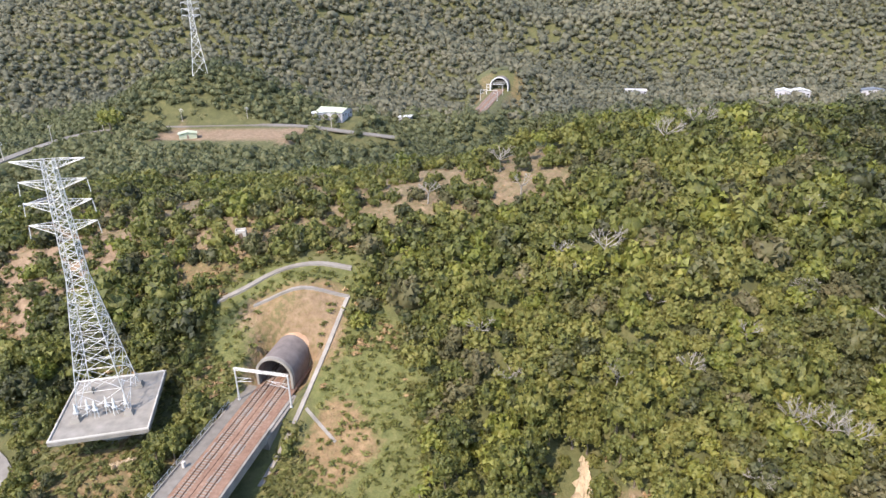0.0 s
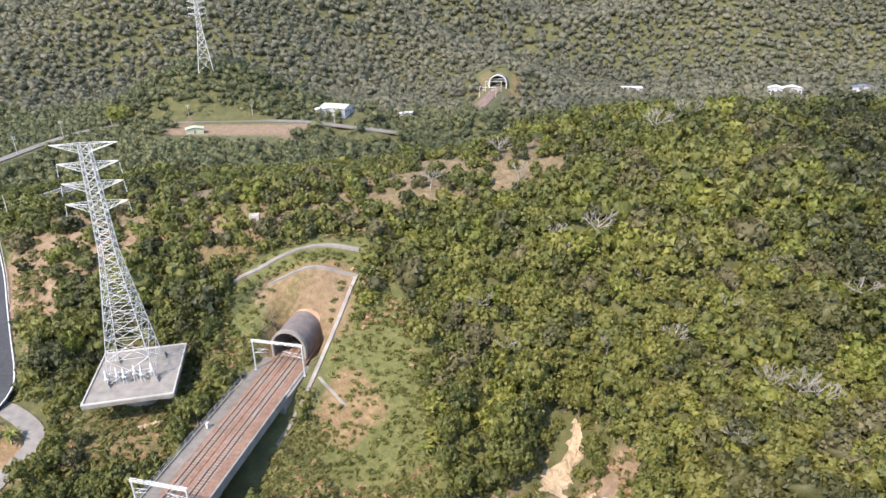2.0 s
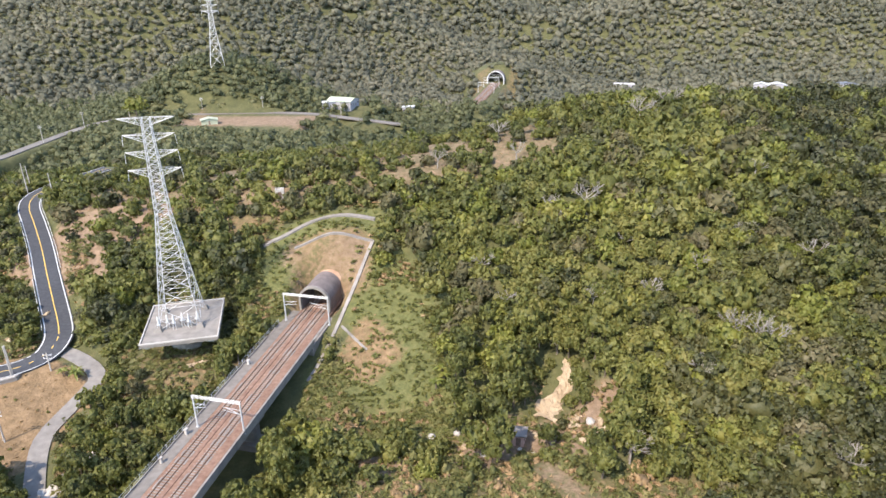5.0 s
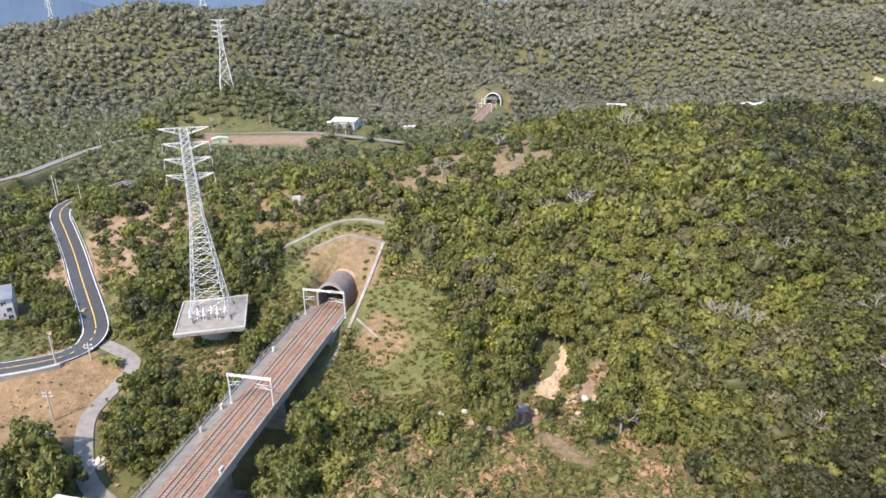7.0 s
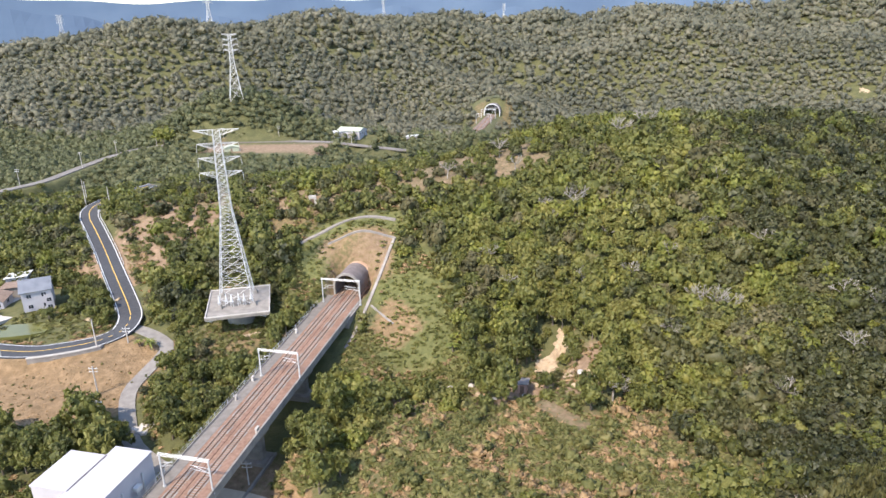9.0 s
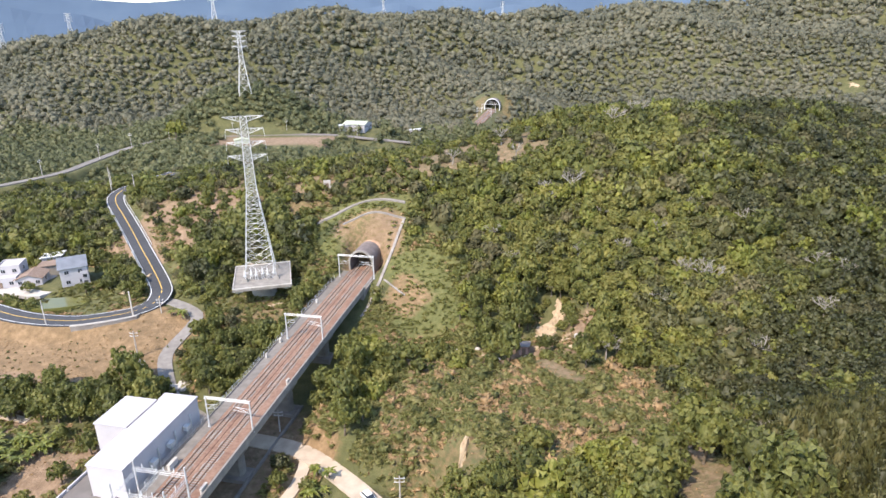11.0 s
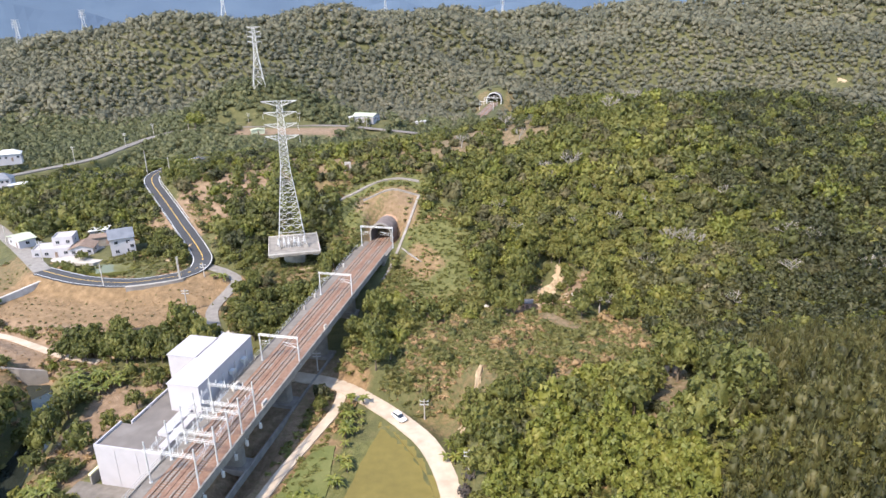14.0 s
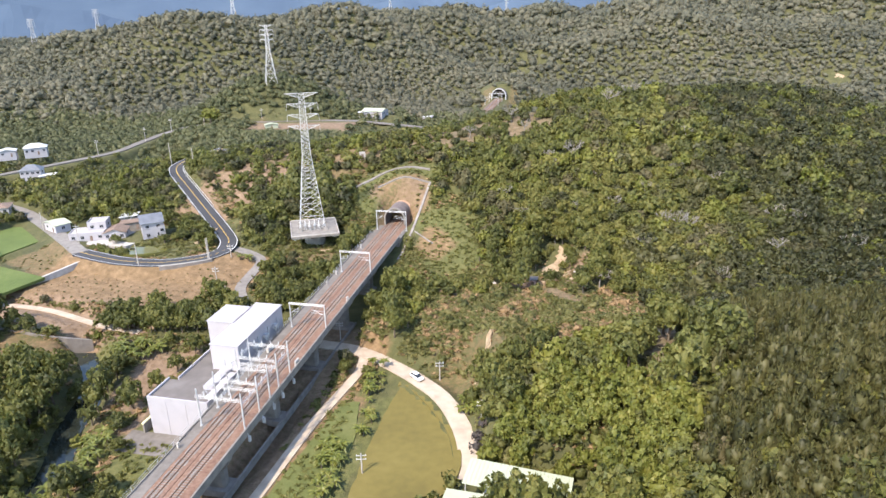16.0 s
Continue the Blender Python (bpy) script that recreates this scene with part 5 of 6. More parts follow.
def build_power_house():
    b = thing("electrical_building", "large white rendered windowless building beside the viaduct", "building")
    g = -13.2
    for s0, s1, o0, o1, top in ((-101.5, -77.5, -16.4, -8.9, 4.0), (-90.0, -80.2, -24.0, -16.4, 4.0)):
        w = Shape()
        slab_rs(w, s0, s1, o0, o1, g, top)
        part("wall_block", w, WHITE_WALL, b)
        r = Shape()
        slab_rs(r, s0 - 0.15, s1 + 0.15, o0 - 0.15, o1 + 0.15, top + 0.004, top + 0.28)
        part("roof", r, WHITE_WALL, b)
    for s0, s1, o0, o1 in ((-116.2, -107.8, -24.6, -9.2), (-107.76, -101.5, -22.3, -9.24), (-101.46, -90.04, -22.3, -16.44)):
        w = Shape()
        slab_rs(w, s0, s1, o0, o1, g, -2.9 - 0.02 * (o0 > -23) - 0.02 * (s0 > -105))
        part("low_wall_block", w, WHITE_WALL, b)
        r = Shape()
        slab_rs(r, s0 + (0.35 if s0 < -110 else -0.3), s1 - 0.04, o0 + 0.35, o1 - 0.35, -2.9, -2.72 - 0.006 * (s0 > -110) - 0.006 * (s0 > -105))
        part("flat_roof", r, ROOF_DECK, b, "dark stained flat roof")
        for q in ((s0, s0 + 0.33, o0, o1), (s0 + 0.33, s1, o0, o0 + 0.33), (s0 + 0.33, s1, o1 - 0.33, o1))[0 if s0 < -110 else 1:2 if s0 > -105 else 3]:
            p = Shape()
            slab_rs(p, *q, -2.94, -2.2)
            part("parapet", p, WHITE_WALL, b)
    # raised hatch and lean-to between the blocks
    for s0, s1, o0, o1, z0, z1 in ((-110.5, -101.6, -13.6, -11.2, -2.7, -1.75), (-114.0, -103.0, -11.0, -9.6, -2.7, -2.2)):
        h = Shape()
        slab_rs(h, s0, s1, o0, o1, z0, z1)
        part("roof_hatch", h, WHITE_WALL, b)
    sl = Shape()
    slab_rs(sl, -109.5, -102.2, -13.75, -13.62, -2.5, -1.95)
    part("vent_slot", sl, GLASS_DARK, b, "long dark ventilation slot")
    for s in (-81, -86.5, -92):
        d = Shape()
        d.tube(R(s, -8.65, 3.2), R(s, -8.65, -9), 0.16, 0.16, 8)
        part("downpipe", d, GALV, b)
        hood = Shape()
        c = R(s - 2.2, -8.2, 1.8)
        hood.box(c.x, c.y, c.z, 1.1, 1.4, 0.9, RAIL_TURN)
        hood.tube(c, R(s - 2.2, -8.2, 0.4), 0.35, 0.25, 8)
        part("vent_hood", hood, GALV, b, "grey metal vent hood")
    dr = Shape()
    c = rail_xy(-116.28, -13)
    dr.box(c[0], c[1], -11.2, 2.4, 0.12, 2.8, RAIL_TURN)
    part("door", dr, GALV, b, "grey steel door")
    for s in (-111.3, -106.4):
        c = Shape()
        slab_rs(c, -116.26, -116.2, -20 if s < -110 else -15, -19.85 if s < -110 else -14.85, g + 0.5, -3)
        part("wall_joint", c, WHITE_WALL, b)
    # yard wall with yellow coping
    y = thing("yard_wall", "low concrete yard wall with a pale yellow coping", "wall", kind="structure")
    for s0, s1, o0, o1 in ((-117, -84, -26.6, -26.2),):
        w = Shape()
        slab_rs(w, s0, s1, o0, o1, -14, -9.6)
        part("wall_body", w, CONCRETE, y)
        w = Shape()
        slab_rs(w, s0 - 0.1, s1 + 0.1, o0 - 0.1, o1 + 0.1, -9.6, -9.3)
        part("coping", w, YELLOW_TRIM, y, "pale yellow coping")
    apron = Shape()
    slab_rs(apron, -124, -116.4, -30, -8, -14, -12.05)
    solid("yard_paving", apron, WALKWAY, "brownish concrete yard at the building's foot", "paving", kind="structure")


build_power_house()


def house(x, y, z, w, d, h, turn, label, roof="flat", wall=None, roof_mat=None, storeys=2, cols=3, rise=1.8, name="house", group="houses in the valley"):
    """A small house: walls, roof, windows with frames and sills, door."""
    wall, roof_mat = wall or WHITE_WALL, roof_mat or CONCRETE_PALE
    b = thing(name, label, "house", group, at=pose(x, y, z, 0, 0, turn))
    m = Shape()
    if roof == "gable":
        m.add([(-w / 2, -d / 2, -2), (w / 2, -d / 2, -2), (w / 2, d / 2, -2), (-w / 2, d / 2, -2), (-w / 2, -d / 2, h), (w / 2, -d / 2, h), (w / 2, d / 2, h), (-w / 2, d / 2, h), (0, -d / 2, h + rise), (0, d / 2, h + rise)],
              [(3, 2, 1, 0), (0, 1, 5, 8, 4), (2, 3, 7, 9, 6), (1, 2, 6, 5), (3, 0, 4, 7)])
    else:
        m.box(0, 0, h / 2 - 1, w, d, h + 2)
    part("wall", m, wall, b)
    e = 0.5
    if roof == "gable":
        for sgn in (-1, 1):
            r = Shape()
            drop = rise * e / (w / 2)
            prof = [(0.0, h + rise + 0.05), (sgn * (w / 2 + e), h - drop + 0.05), (sgn * (w / 2 + e), h - drop + 0.2), (0.0, h + rise + 0.22)]
            prof = prof if sgn > 0 else prof[::-1]
            r.sweep([[(px, yy, pz) for px, pz in prof] for yy in (-d / 2 - e, d / 2 + e)])
            part("roof", r, roof_mat, b)
    elif roof == "hip":
        r = Shape()
        r.sweep([[(-w / 2 - e, -d / 2 - e, h), (w / 2 + e, -d / 2 - e, h), (w / 2 + e, d / 2 + e, h), (-w / 2 - e, d / 2 + e, h)], [(-w / 2 + d / 2 - e, -0.1, h + rise), (w / 2 - d / 2 + e, -0.1, h + rise), (w / 2 - d / 2 + e, 0.1, h + rise), (-w / 2 + d / 2 - e, 0.1, h + rise)]])
        part("roof", r, roof_mat, b)
    elif roof == "shed":
        r = Shape()
        r.sweep([[(px, yy, pz) for px, pz in ((-w / 2 - e, h + 0.05), (w / 2 + e, h + rise + 0.05), (w / 2 + e, h + rise + 0.2), (-w / 2 - e, h + 0.2))] for yy in (-d / 2 - e, d / 2 + e)])
        part("roof", r, roof_mat, b)
    else:
        r = Shape()
        r.box(0, 0, h + 0.09, w - 0.5, d - 0.5, 0.16)
        part("roof", r, roof_mat, b)
        for cx, cy, sx, sy in ((0, -d / 2 + 0.1, w, 0.2), (0, d / 2 - 0.1, w, 0.2), (-w / 2 + 0.1, 0, 0.2, d - 0.42), (w / 2 - 0.1, 0, 0.2, d - 0.42)):
            p = Shape()
            p.box(cx, cy, h + 0.3, sx, sy, 0.6)
            part("parapet", p, wall, b)
    for k in range(storeys):
        zz = (k + 0.55) * h / storeys
        for side, span in (("front", w), ("side", d)):
            n = cols if side == "front" else max(1, int(d / 4))
            for j in range(n):
                u = (j + 0.5) * span / n - span / 2
                is_door = k == 0 and side == "front" and j == n // 2
                ww, wh = (1.0, 2.1) if is_door else (1.2, 1.1)
                zc = 1.05 if is_door else zz
                g = Shape()
                if side == "front":
                    g.box(u, -d / 2 - 0.02, zc, ww, 0.08, wh)
                else:
                    g.box(w / 2 + 0.02, u, zc, 0.08, ww, wh)
                if is_door:
                    part("door", g, ROOF_BROWN, b, "brown door")
                    continue
                o = part("window", g, GLASS_DARK, b)
                f = Shape()
                if side == "front":
                    f.box(u, -d / 2 - 0.06, zc - wh / 2 - 0.06, ww + 0.3, 0.22, 0.1)
                    f.box(u, -d / 2 - 0.075, zc, 0.07, 0.05, wh)
                else:
                    f.box(w / 2 + 0.06, u, zc - wh / 2 - 0.06, 0.22, ww + 0.3, 0.1)
                    f.box(w / 2 + 0.075, u, zc, 0.05, 0.07, wh)
                part("sill", f, wall, o)
    return b


# the farm by the lane
house(-134.5, 122.5, -3.6, 9.6, 8.0, 6.8, -63, "tall white house with a dark grey pitched metal roof", "gable", roof_mat=ROOF_GREY, storeys=2, cols=2, rise=2.3)
house(-130.2, 121.0, -3.6, 4.5, 2.2, 4.6, -63, "white annex under the eaves of the tall house", "flat", storeys=2, cols=1)
house(-160, 122.5, -4.1, 13, 8, 3.0, 12, "low white farmhouse with a flat pale roof", "flat", storeys=1, cols=4)
house(-157.5, 126.5, -4.1, 7, 7, 6.0, 12, "two-storey white block of the farmhouse", "flat", storeys=2, cols=2)
house(-149.5, 123.5, -4.1, 8, 7.5, 2.9, 12, "low farm wing with a brown tiled roof", "gable", roof_mat=ROOF_BROWN, storeys=1, cols=3, rise=1.3)
house(-151, 140, -3.2, 6.5, 5, 3.0, 12, "small pale blue metal shed in the yard", "shed", wall=WHITE_WALL, roof_mat=WHITE_PAINT, storeys=1, cols=1, rise=0.5)
house(-147, 133, -3.4, 9, 5, 2.6, 12, "low open shed with a weathered brown roof", "shed", wall=CONCRETE, roof_mat=ROOF_BROWN, storeys=1, cols=2, rise=0.5)
house(-178.5, 133.5, -3.6, 10, 6, 3.0, -38, "low shed beside the lane with a cream metal roof", "gable", wall=WHITE_WALL, roof_mat=ROOF_PALE, storeys=1, cols=2, rise=0.9)
house(-189, 159, -1.8, 9, 6, 2.8, 15, "old dark tiled cottage among trees", "hip", wall=CONCRETE, roof_mat=ROOF_BROWN, storeys=1, cols=2, rise=1.4)
house(-179, 154, -2.0, 8, 5, 3.0, 10, "small white flat-roofed house among trees", "flat", storeys=1, cols=3)
house(-172, 156, -2.0, 5, 5, 2.8, 10, "small shed with a cream roof", "shed", roof_mat=ROOF_PALE, storeys=1, cols=1, rise=0.5)
house(-170, 170, 0, 7, 5, 2.6, 10, "weathered grey hut on the hillside", "gable", wall=CONCRETE, roof_mat=ROOF_BROWN, storeys=1, cols=1, rise=1.0)
house(-214, 150, -4.2, 12, 9, 6.4, 20, "two-storey grey house with balconies by the lane", "hip", wall=CONCRETE_PALE, roof_mat=ROOF_BROWN, storeys=2, cols=4, rise=1.5)
house(-229, 206, 0.5, 9.5, 7, 5.6, 15, "white villa with a blue-grey hipped roof", "hip", roof_mat=ROOF_GREY, storeys=2, cols=4, rise=2.6)
house(-220, 204, 0.5, 7, 5, 2.8, 15, "white shed with a pale blue roof", "shed", roof_mat=WHITE_PAINT, storeys=1, cols=2, rise=0.5)
house(-264, 271, 1.5, 12, 8, 4.2, 25, "large white house with a pale hipped metal roof", "hip", roof_mat=WHITE_PAINT, storeys=1, cols=4, rise=2.2)
house(-277, 264, 1.5, 9, 7, 3.5, 25, "low white outbuilding with a pale roof", "gable", roof_mat=WHITE_PAINT, storeys=1, cols=2, rise=0.9)
# far valley
house(-65, 395, 2.6, 13, 17, 4.0, 70, "white house with a pale sheet roof and blue door", "gable", wall=WHITE_WALL, roof_mat=ROOF_PALE, storeys=1, cols=4, rise=1.6)
house(-73, 392, 2.6, 10, 6, 3.2, 8, "white lean-to beside the blue house", "shed", roof_mat=WHITE_PAINT, storeys=1, cols=2, rise=0.6)
house(-23, 420, ground_at(-23, 420), 8, 5, 4.5, -10, "small white hillside house", "shed", roof_mat=WHITE_PAINT, storeys=1, cols=3, rise=0.7)
house(-136, 342, 2.7, 9, 5, 2.6, 20, "pale green metal shed on the terrace", "gable", wall=ROOF_PALE, roof_mat=ROOF_PALE, storeys=1, cols=1, rise=0.9)
for i, (x, y, w) in enumerate(((154, 513, 17), (265, 478, 12), (322, 482, 17), (250, 474, 10))):
    house(x, y, ground_at(x, y) + 0.8, w, 8, 5.0, -10 - 6 * i, ("white flat-roofed house on a far hillside", "white cottage far off among trees", "white house with a grey roof far off", "low white shed far off among trees")[i], "flat" if i == 0 else "gable", roof_mat=ROOF_GREY if i == 2 else WHITE_PAINT, storeys=2 if i == 0 else 1, cols=4, rise=1.4)
# metal-roofed barn at the end of the dirt road
def build_barn():
    b = thing("open_barn", "open-sided barn with a pale green-yellow metal roof", "barn", at=pose(-6.2, -24.3, -12, 0, 0, -19.5))
    for k in range(26):
        r = Shape()
        x0, x1 = -10.4 + 0.8 * k, -10.4 + 0.8 * (k + 1) - 0.03
        zf = lambda yy: 5.6 + 0.13 * yy
        r.sweep([[(x0, yy, zf(yy)), (x1, yy, zf(yy)), (x1, yy, zf(yy) + 0.07), ((x0 + x1) / 2, yy, zf(yy) + 0.12), (x0, yy, zf(yy) + 0.07)] for yy in (-3.4, 3.4)])
        part("roof_sheet", r, ROOF_PALE, b)
    for x in (-9.8, -4.9, 0, 4.9, 9.8):
        for y in (-3, 3):
            p = Shape()
            p.box(x, y, 2.5 + 0.065 * y, 0.22, 0.22, 5.4 + 0.13 * y)
            part("post", p, GALV, b)
    w = Shape()
    w.box(0, 3.2, 2.4, 20, 0.12, 4.9)
    part("back_wall", w, WHITE_WALL, b)
    for x in (-6, -2.2, 2.5, 6):
        c = Shape()
        c.box(x, 0.6, 0.6, 1.8, 2.2, 1.2)
        part("crate", c, (CONCRETE_PALE, YELLOW_TRIM, WHITE_PAINT, CONCRETE)[int(x) % 4], b)


build_barn()
house(-17.5, -29.0, -12, 7, 6, 4.2, -19.5, "low shed with a cream roof beside the barn", "shed", roof_mat=ROOF_PALE, storeys=1, cols=2, rise=0.5)
# hut and rubble in the gully
house(12.2, 74.6, ground_at(12.2, 74.6), 2.3, 2.4, 2.5, -15, "small pink hut with a grey sheet roof in the gully", "shed", wall=PINK_WALL, roof_mat=ROOF_DECK, storeys=1, cols=1, rise=0.4, name="hut")
house(-51.5, 152.4, ground_at(-51.5, 152.4), 2.6, 2.2, 2.2, 10, "small grey concrete water tank shed in the orchard", "flat", wall=CONCRETE_PALE, storeys=1, cols=1, name="hut")

# ---- fields and water ----
def flat_field(name, pts, z, mat, label, category="field", straight=False):
    sh = Shape()
    c = sum((Vector((x, y, 0)) for x, y in pts), Vector()) / len(pts)
    ring = curve_points([(x, y, 0) for x, y in (*pts, pts[0])], 2.5)[:-1]
    r = random.Random(len(name))
    rim = list(pts) if straight else [(x + r.uniform(-0.25, 0.25), y + r.uniform(-0.25, 0.25)) for x, y, _ in ring]
    if sum(a[0] * b[1] - b[0] * a[1] for a, b in zip(rim, rim[1:])) < 0:
        rim = rim[::-1]
    sh.prism(rim, z - 1.0, z)
    return solid(name, sh, mat, label, category, kind="structure")


flat_field("rice_field", [(-30.2, 22.0), (-27.2, 17), (-22.8, 9.5), (-19.4, 1.5), (-17.8, -6), (-17.8, -13), (-20, -20), (-30, -29), (-41, -29), (-39.5, -18), (-37, -4), (-33, 12)], -12.0, RICE, "ripe yellow-green rice field with a rounded tip")
ribbon([(-31.5, 20.5, -12), (-29.0, 19.6, -11.7), (-25.6, 14.4, -11.6), (-22.3, 8.6, -11.6), (-19.2, 1.5, -11.6), (-17.6, -6, -11.6), (-17.6, -13, -11.7), (-20, -20, -11.9)], 1.8, 0.25, RICE, "field_bund", "low grassy bund round the rice field", "bund", 1.8)
flat_field("grass_plot", [(-41, 14), (-45.5, 13), (-50, 1), (-56, -17), (-59, -30), (-45, -30), (-43.5, -16), (-41, -2)], -12.75, material("plot_grass", [(0.075, 0.092, 0.024), (0.112, 0.126, 0.034), (0.170, 0.165, 0.062)], 1.1, 0.95, bump=0.9, bump_scale=4, stain=0.6), "rough green grass plot beside the farm track")
flat_field("paddy_field", [(-224.8, 144.8), (-198.2, 143.0), (-180.5, 125.6), (-187.0, 107.2), (-191.9, 95.4)], -5.3, PADDY, "bright green flooded paddy field", straight=True)
flat_field("paddy_field", [(-198.2, 104.6), (-180.6, 96.7), (-158.0, 85.2), (-164.8, 71.2), (-169.2, 61.1)], -5.65, PADDY, "bright green paddy field by the dry field", straight=True)
flat_field("pond", [(-137, 100.5), (-130, 101), (-123, 103.5), (-124, 109), (-138, 108)], -3.55, POND, "small murky green pond below the house", "pond")
flat_field("yard", [(-158, 115), (-141, 112), (-139, 124), (-150, 132), (-160, 130)], -4.05, CONCRETE_PALE, "pale concrete farmyard", "yard")
sh = Shape().sweep([[(x - 3.4, y, -15.6), (x + 3.4, y, -15.6)] for x, y, _ in curve_points([tuple(p) for p in STREAM], 4)], closed=False, caps=False)
solid("stream", sh, WATER, "dark slow stream between trees", "stream", kind="structure")
ribbon([(-151, 97.5, -4.4), (-159.9, 85.5, -6.0), (-168.6, 76.5, -7.2), (-184, 63, -8.2)], 1.0, 0.15, CONCRETE_PALE, "field_wall", "low concrete field wall", "wall", 2.6)

ribbon([(-168, 54.5, -8.4), (-152, 51.0, -8.7), (-140, 48.4, -9.4), (-132, 48.2, -10.6), (-126, 50.5, -12.6)], 0.7, 0.2, CONCRETE_DARK, "river_wall", "weathered pale stone wall along the stream bank", "wall", 5.0)
solid("drain_kerb", Shape().sweep([[R(s, o, z - deck_z(s)) for o, z in ((3.3, -13.2), (3.8, -13.2), (3.8, -11.6), (3.3, -11.6))] for s in np.arange(-150.0, -52.0, 8.0)]), CONCRETE, "low grey concrete kerb below the viaduct", "kerb", kind="structure")

# ---- bare soil faces ----
def rock_face(name, x0, y0, x1, y1, w, label, seed, mat):
    """Broken bare bank that lies on the slope."""
    r = np.random.default_rng(seed)
    n, m = 26, 13
    rings = []
    for i in range(n):
        t = i / (n - 1)
        cx, cy = x0 + (x1 - x0) * t + 0.13 * w * math.sin(t * 8 + seed), y0 + (y1 - y0) * t
        ww = w * (0.28 + 0.72 * (1 - t) ** 0.7) * (1 + 0.22 * math.sin(t * 17 + seed) + 0.12 * math.sin(t * 41 + 2 * seed)) * r.uniform(0.8, 1.2)
        ux, uy = -(y1 - y0), x1 - x0
        l = math.hypot(ux, uy)
        row = []
        for j in range(m):
            q = (j / (m - 1) - 0.5) * ww
            x, y = cx + ux / l * q + r.normal(0, 0.2), cy + uy / l * q + r.normal(0, 0.2)
            row.append((x, y, ground_at(x, y) + (0.25 + r.uniform(0, 0.5)) * (1 if 1 < j < m - 2 else -1.6)))
        rings.append(row)
    return solid(name, Shape().sweep(rings, closed=False, caps=False), mat, label, "bank", kind="structure")


PALE_SOIL = material("pale_bare_soil", [(0.22, 0.15, 0.09), (0.37, 0.28, 0.18), (0.48, 0.385, 0.27)], 0.6, 0.95, bump=0.8, bump_scale=3)
rock_face("soil_bank", 18.6, 80.5, 27.0, 95.5, 7.2, "pale yellow landslip scar on the wooded slope", 3, PALE_SOIL)
rock_face("soil_bank", 23.0, 74.5, 25.0, 79.5, 3.4, "bare cream soil patch below the landslip", 14, PALE_SOIL)
rock_face("soil_bank", 27.5, 70, 29.5, 76, 2.2, "small bare soil scar beside the gully", 4, PALE_SOIL)
rock_face("soil_bank", -12, 15, -5.5, 25.5, 3.2, "pale bare soil strip below the scrub", 5, PALE_SOIL)
rock_face("soil_bank", -80, 62, -73, 72, 5.0, "stony grey bank beside the side road", 6, CONCRETE_PALE)
rock_face("soil_bank", -113, 108, -107, 118, 2.2, "bare yellow road cutting", 7, PALE_SOIL)
rock_face("soil_bank", -62.5, 94.0, -58.5, 96.5, 2.4, "bare orange soil under the pylon platform", 8, PALE_SOIL)
rock_face("soil_bank", 382, 520, 396, 538, 16, "bare pale earth cut on a far hillside", 9, PALE_SOIL)
_r = random.Random(5)
for i in range(34):
    x, y = _r.uniform(-14, 34), 74 + _r.uniform(-4.5, 4.5)
    if i > 25:
        x, y = _r.uniform(-13, -8), _r.uniform(75, 79)
    s = _r.uniform(0.35, 1.1)
    k = Shape()
    ring = lambda h, q: [(x + q * math.cos(a) * _r.uniform(0.7, 1.1), y + q * math.sin(a) * _r.uniform(0.7, 1.1), ground_at(x, y) + h) for a in np.arange(7) * 0.897]
    k.sweep([ring(-0.3, s), ring(s * 0.35, s * 1.05), ring(s * 0.75, s * 0.6)])
    solid("boulder", k, CONCRETE_PALE if i % 3 else PALE_SOIL, "pale rough boulder lying in the gully", "boulder", "boulders in the gully")

# ---- poles ----
def utility_pole(x, y, h, label="grey concrete utility pole with a crossarm", turn=0.0, arms=True, z=None):
    z = ground_at(x, y) if z is None else z
    p = thing("utility_pole", label, "utility pole", "utility poles", at=pose(x, y, z - 0.3, 0, 0, turn))
    s = Shape()
    s.tube((0, 0, 0), (0, 0, h + 0.3), 0.2, 0.13, 8)
    part("shaft", s, CONCRETE_PALE, p)
    if arms:
        for zz in (h - 0.4, h - 1.3):
            a = Shape()
            a.box(0, 0.15, zz, 2.2, 0.12, 0.14)
            arm = part("crossarm", a, GALV, p)
            for u in (-0.95, 0, 0.95):
                i = Shape()
                i.tube((u, 0.15, zz + 0.07), (u, 0.15, zz + 0.35), 0.09, 0.06, 6)
                part("insulator", i, WHITE_PAINT, arm)


for x, y, h, t in ((-102.8, 93.4, 9, 20), (-104, 95.4, 8, 20), (-127, 90, 8, 10), (-147.5, 184, 11, 30), (-134, 176, 10, 30), (-150, 190, 10, 20), (-160, 114, 8, 0), (-185, 134, 8, 40), (-95, 76, 8, 0), (-20.6, 23, 6, 0), (-11.5, -2, 6.5, 0), (-37.8, -14, 6, 0),
                   (-50, 46.5, 6, 0), (-88, 63, 8, 0), (-83, 49, 8, 0), (-209, 300, 10, 0), (-205, 335, 10, 0), (-190, 360, 10, 0), (-150, 373, 10, 0), (-113, 376, 10, 0), (-62, 362, 9, 0), (-222, 262, 9, 0), (-96, 97, 5, 0)):
    if t == 0:
        utility_pole(x, y, h, turn=t)
    else:
        utility_pole(x, y, h, "plain grey concrete utility pole by the road", t, False)

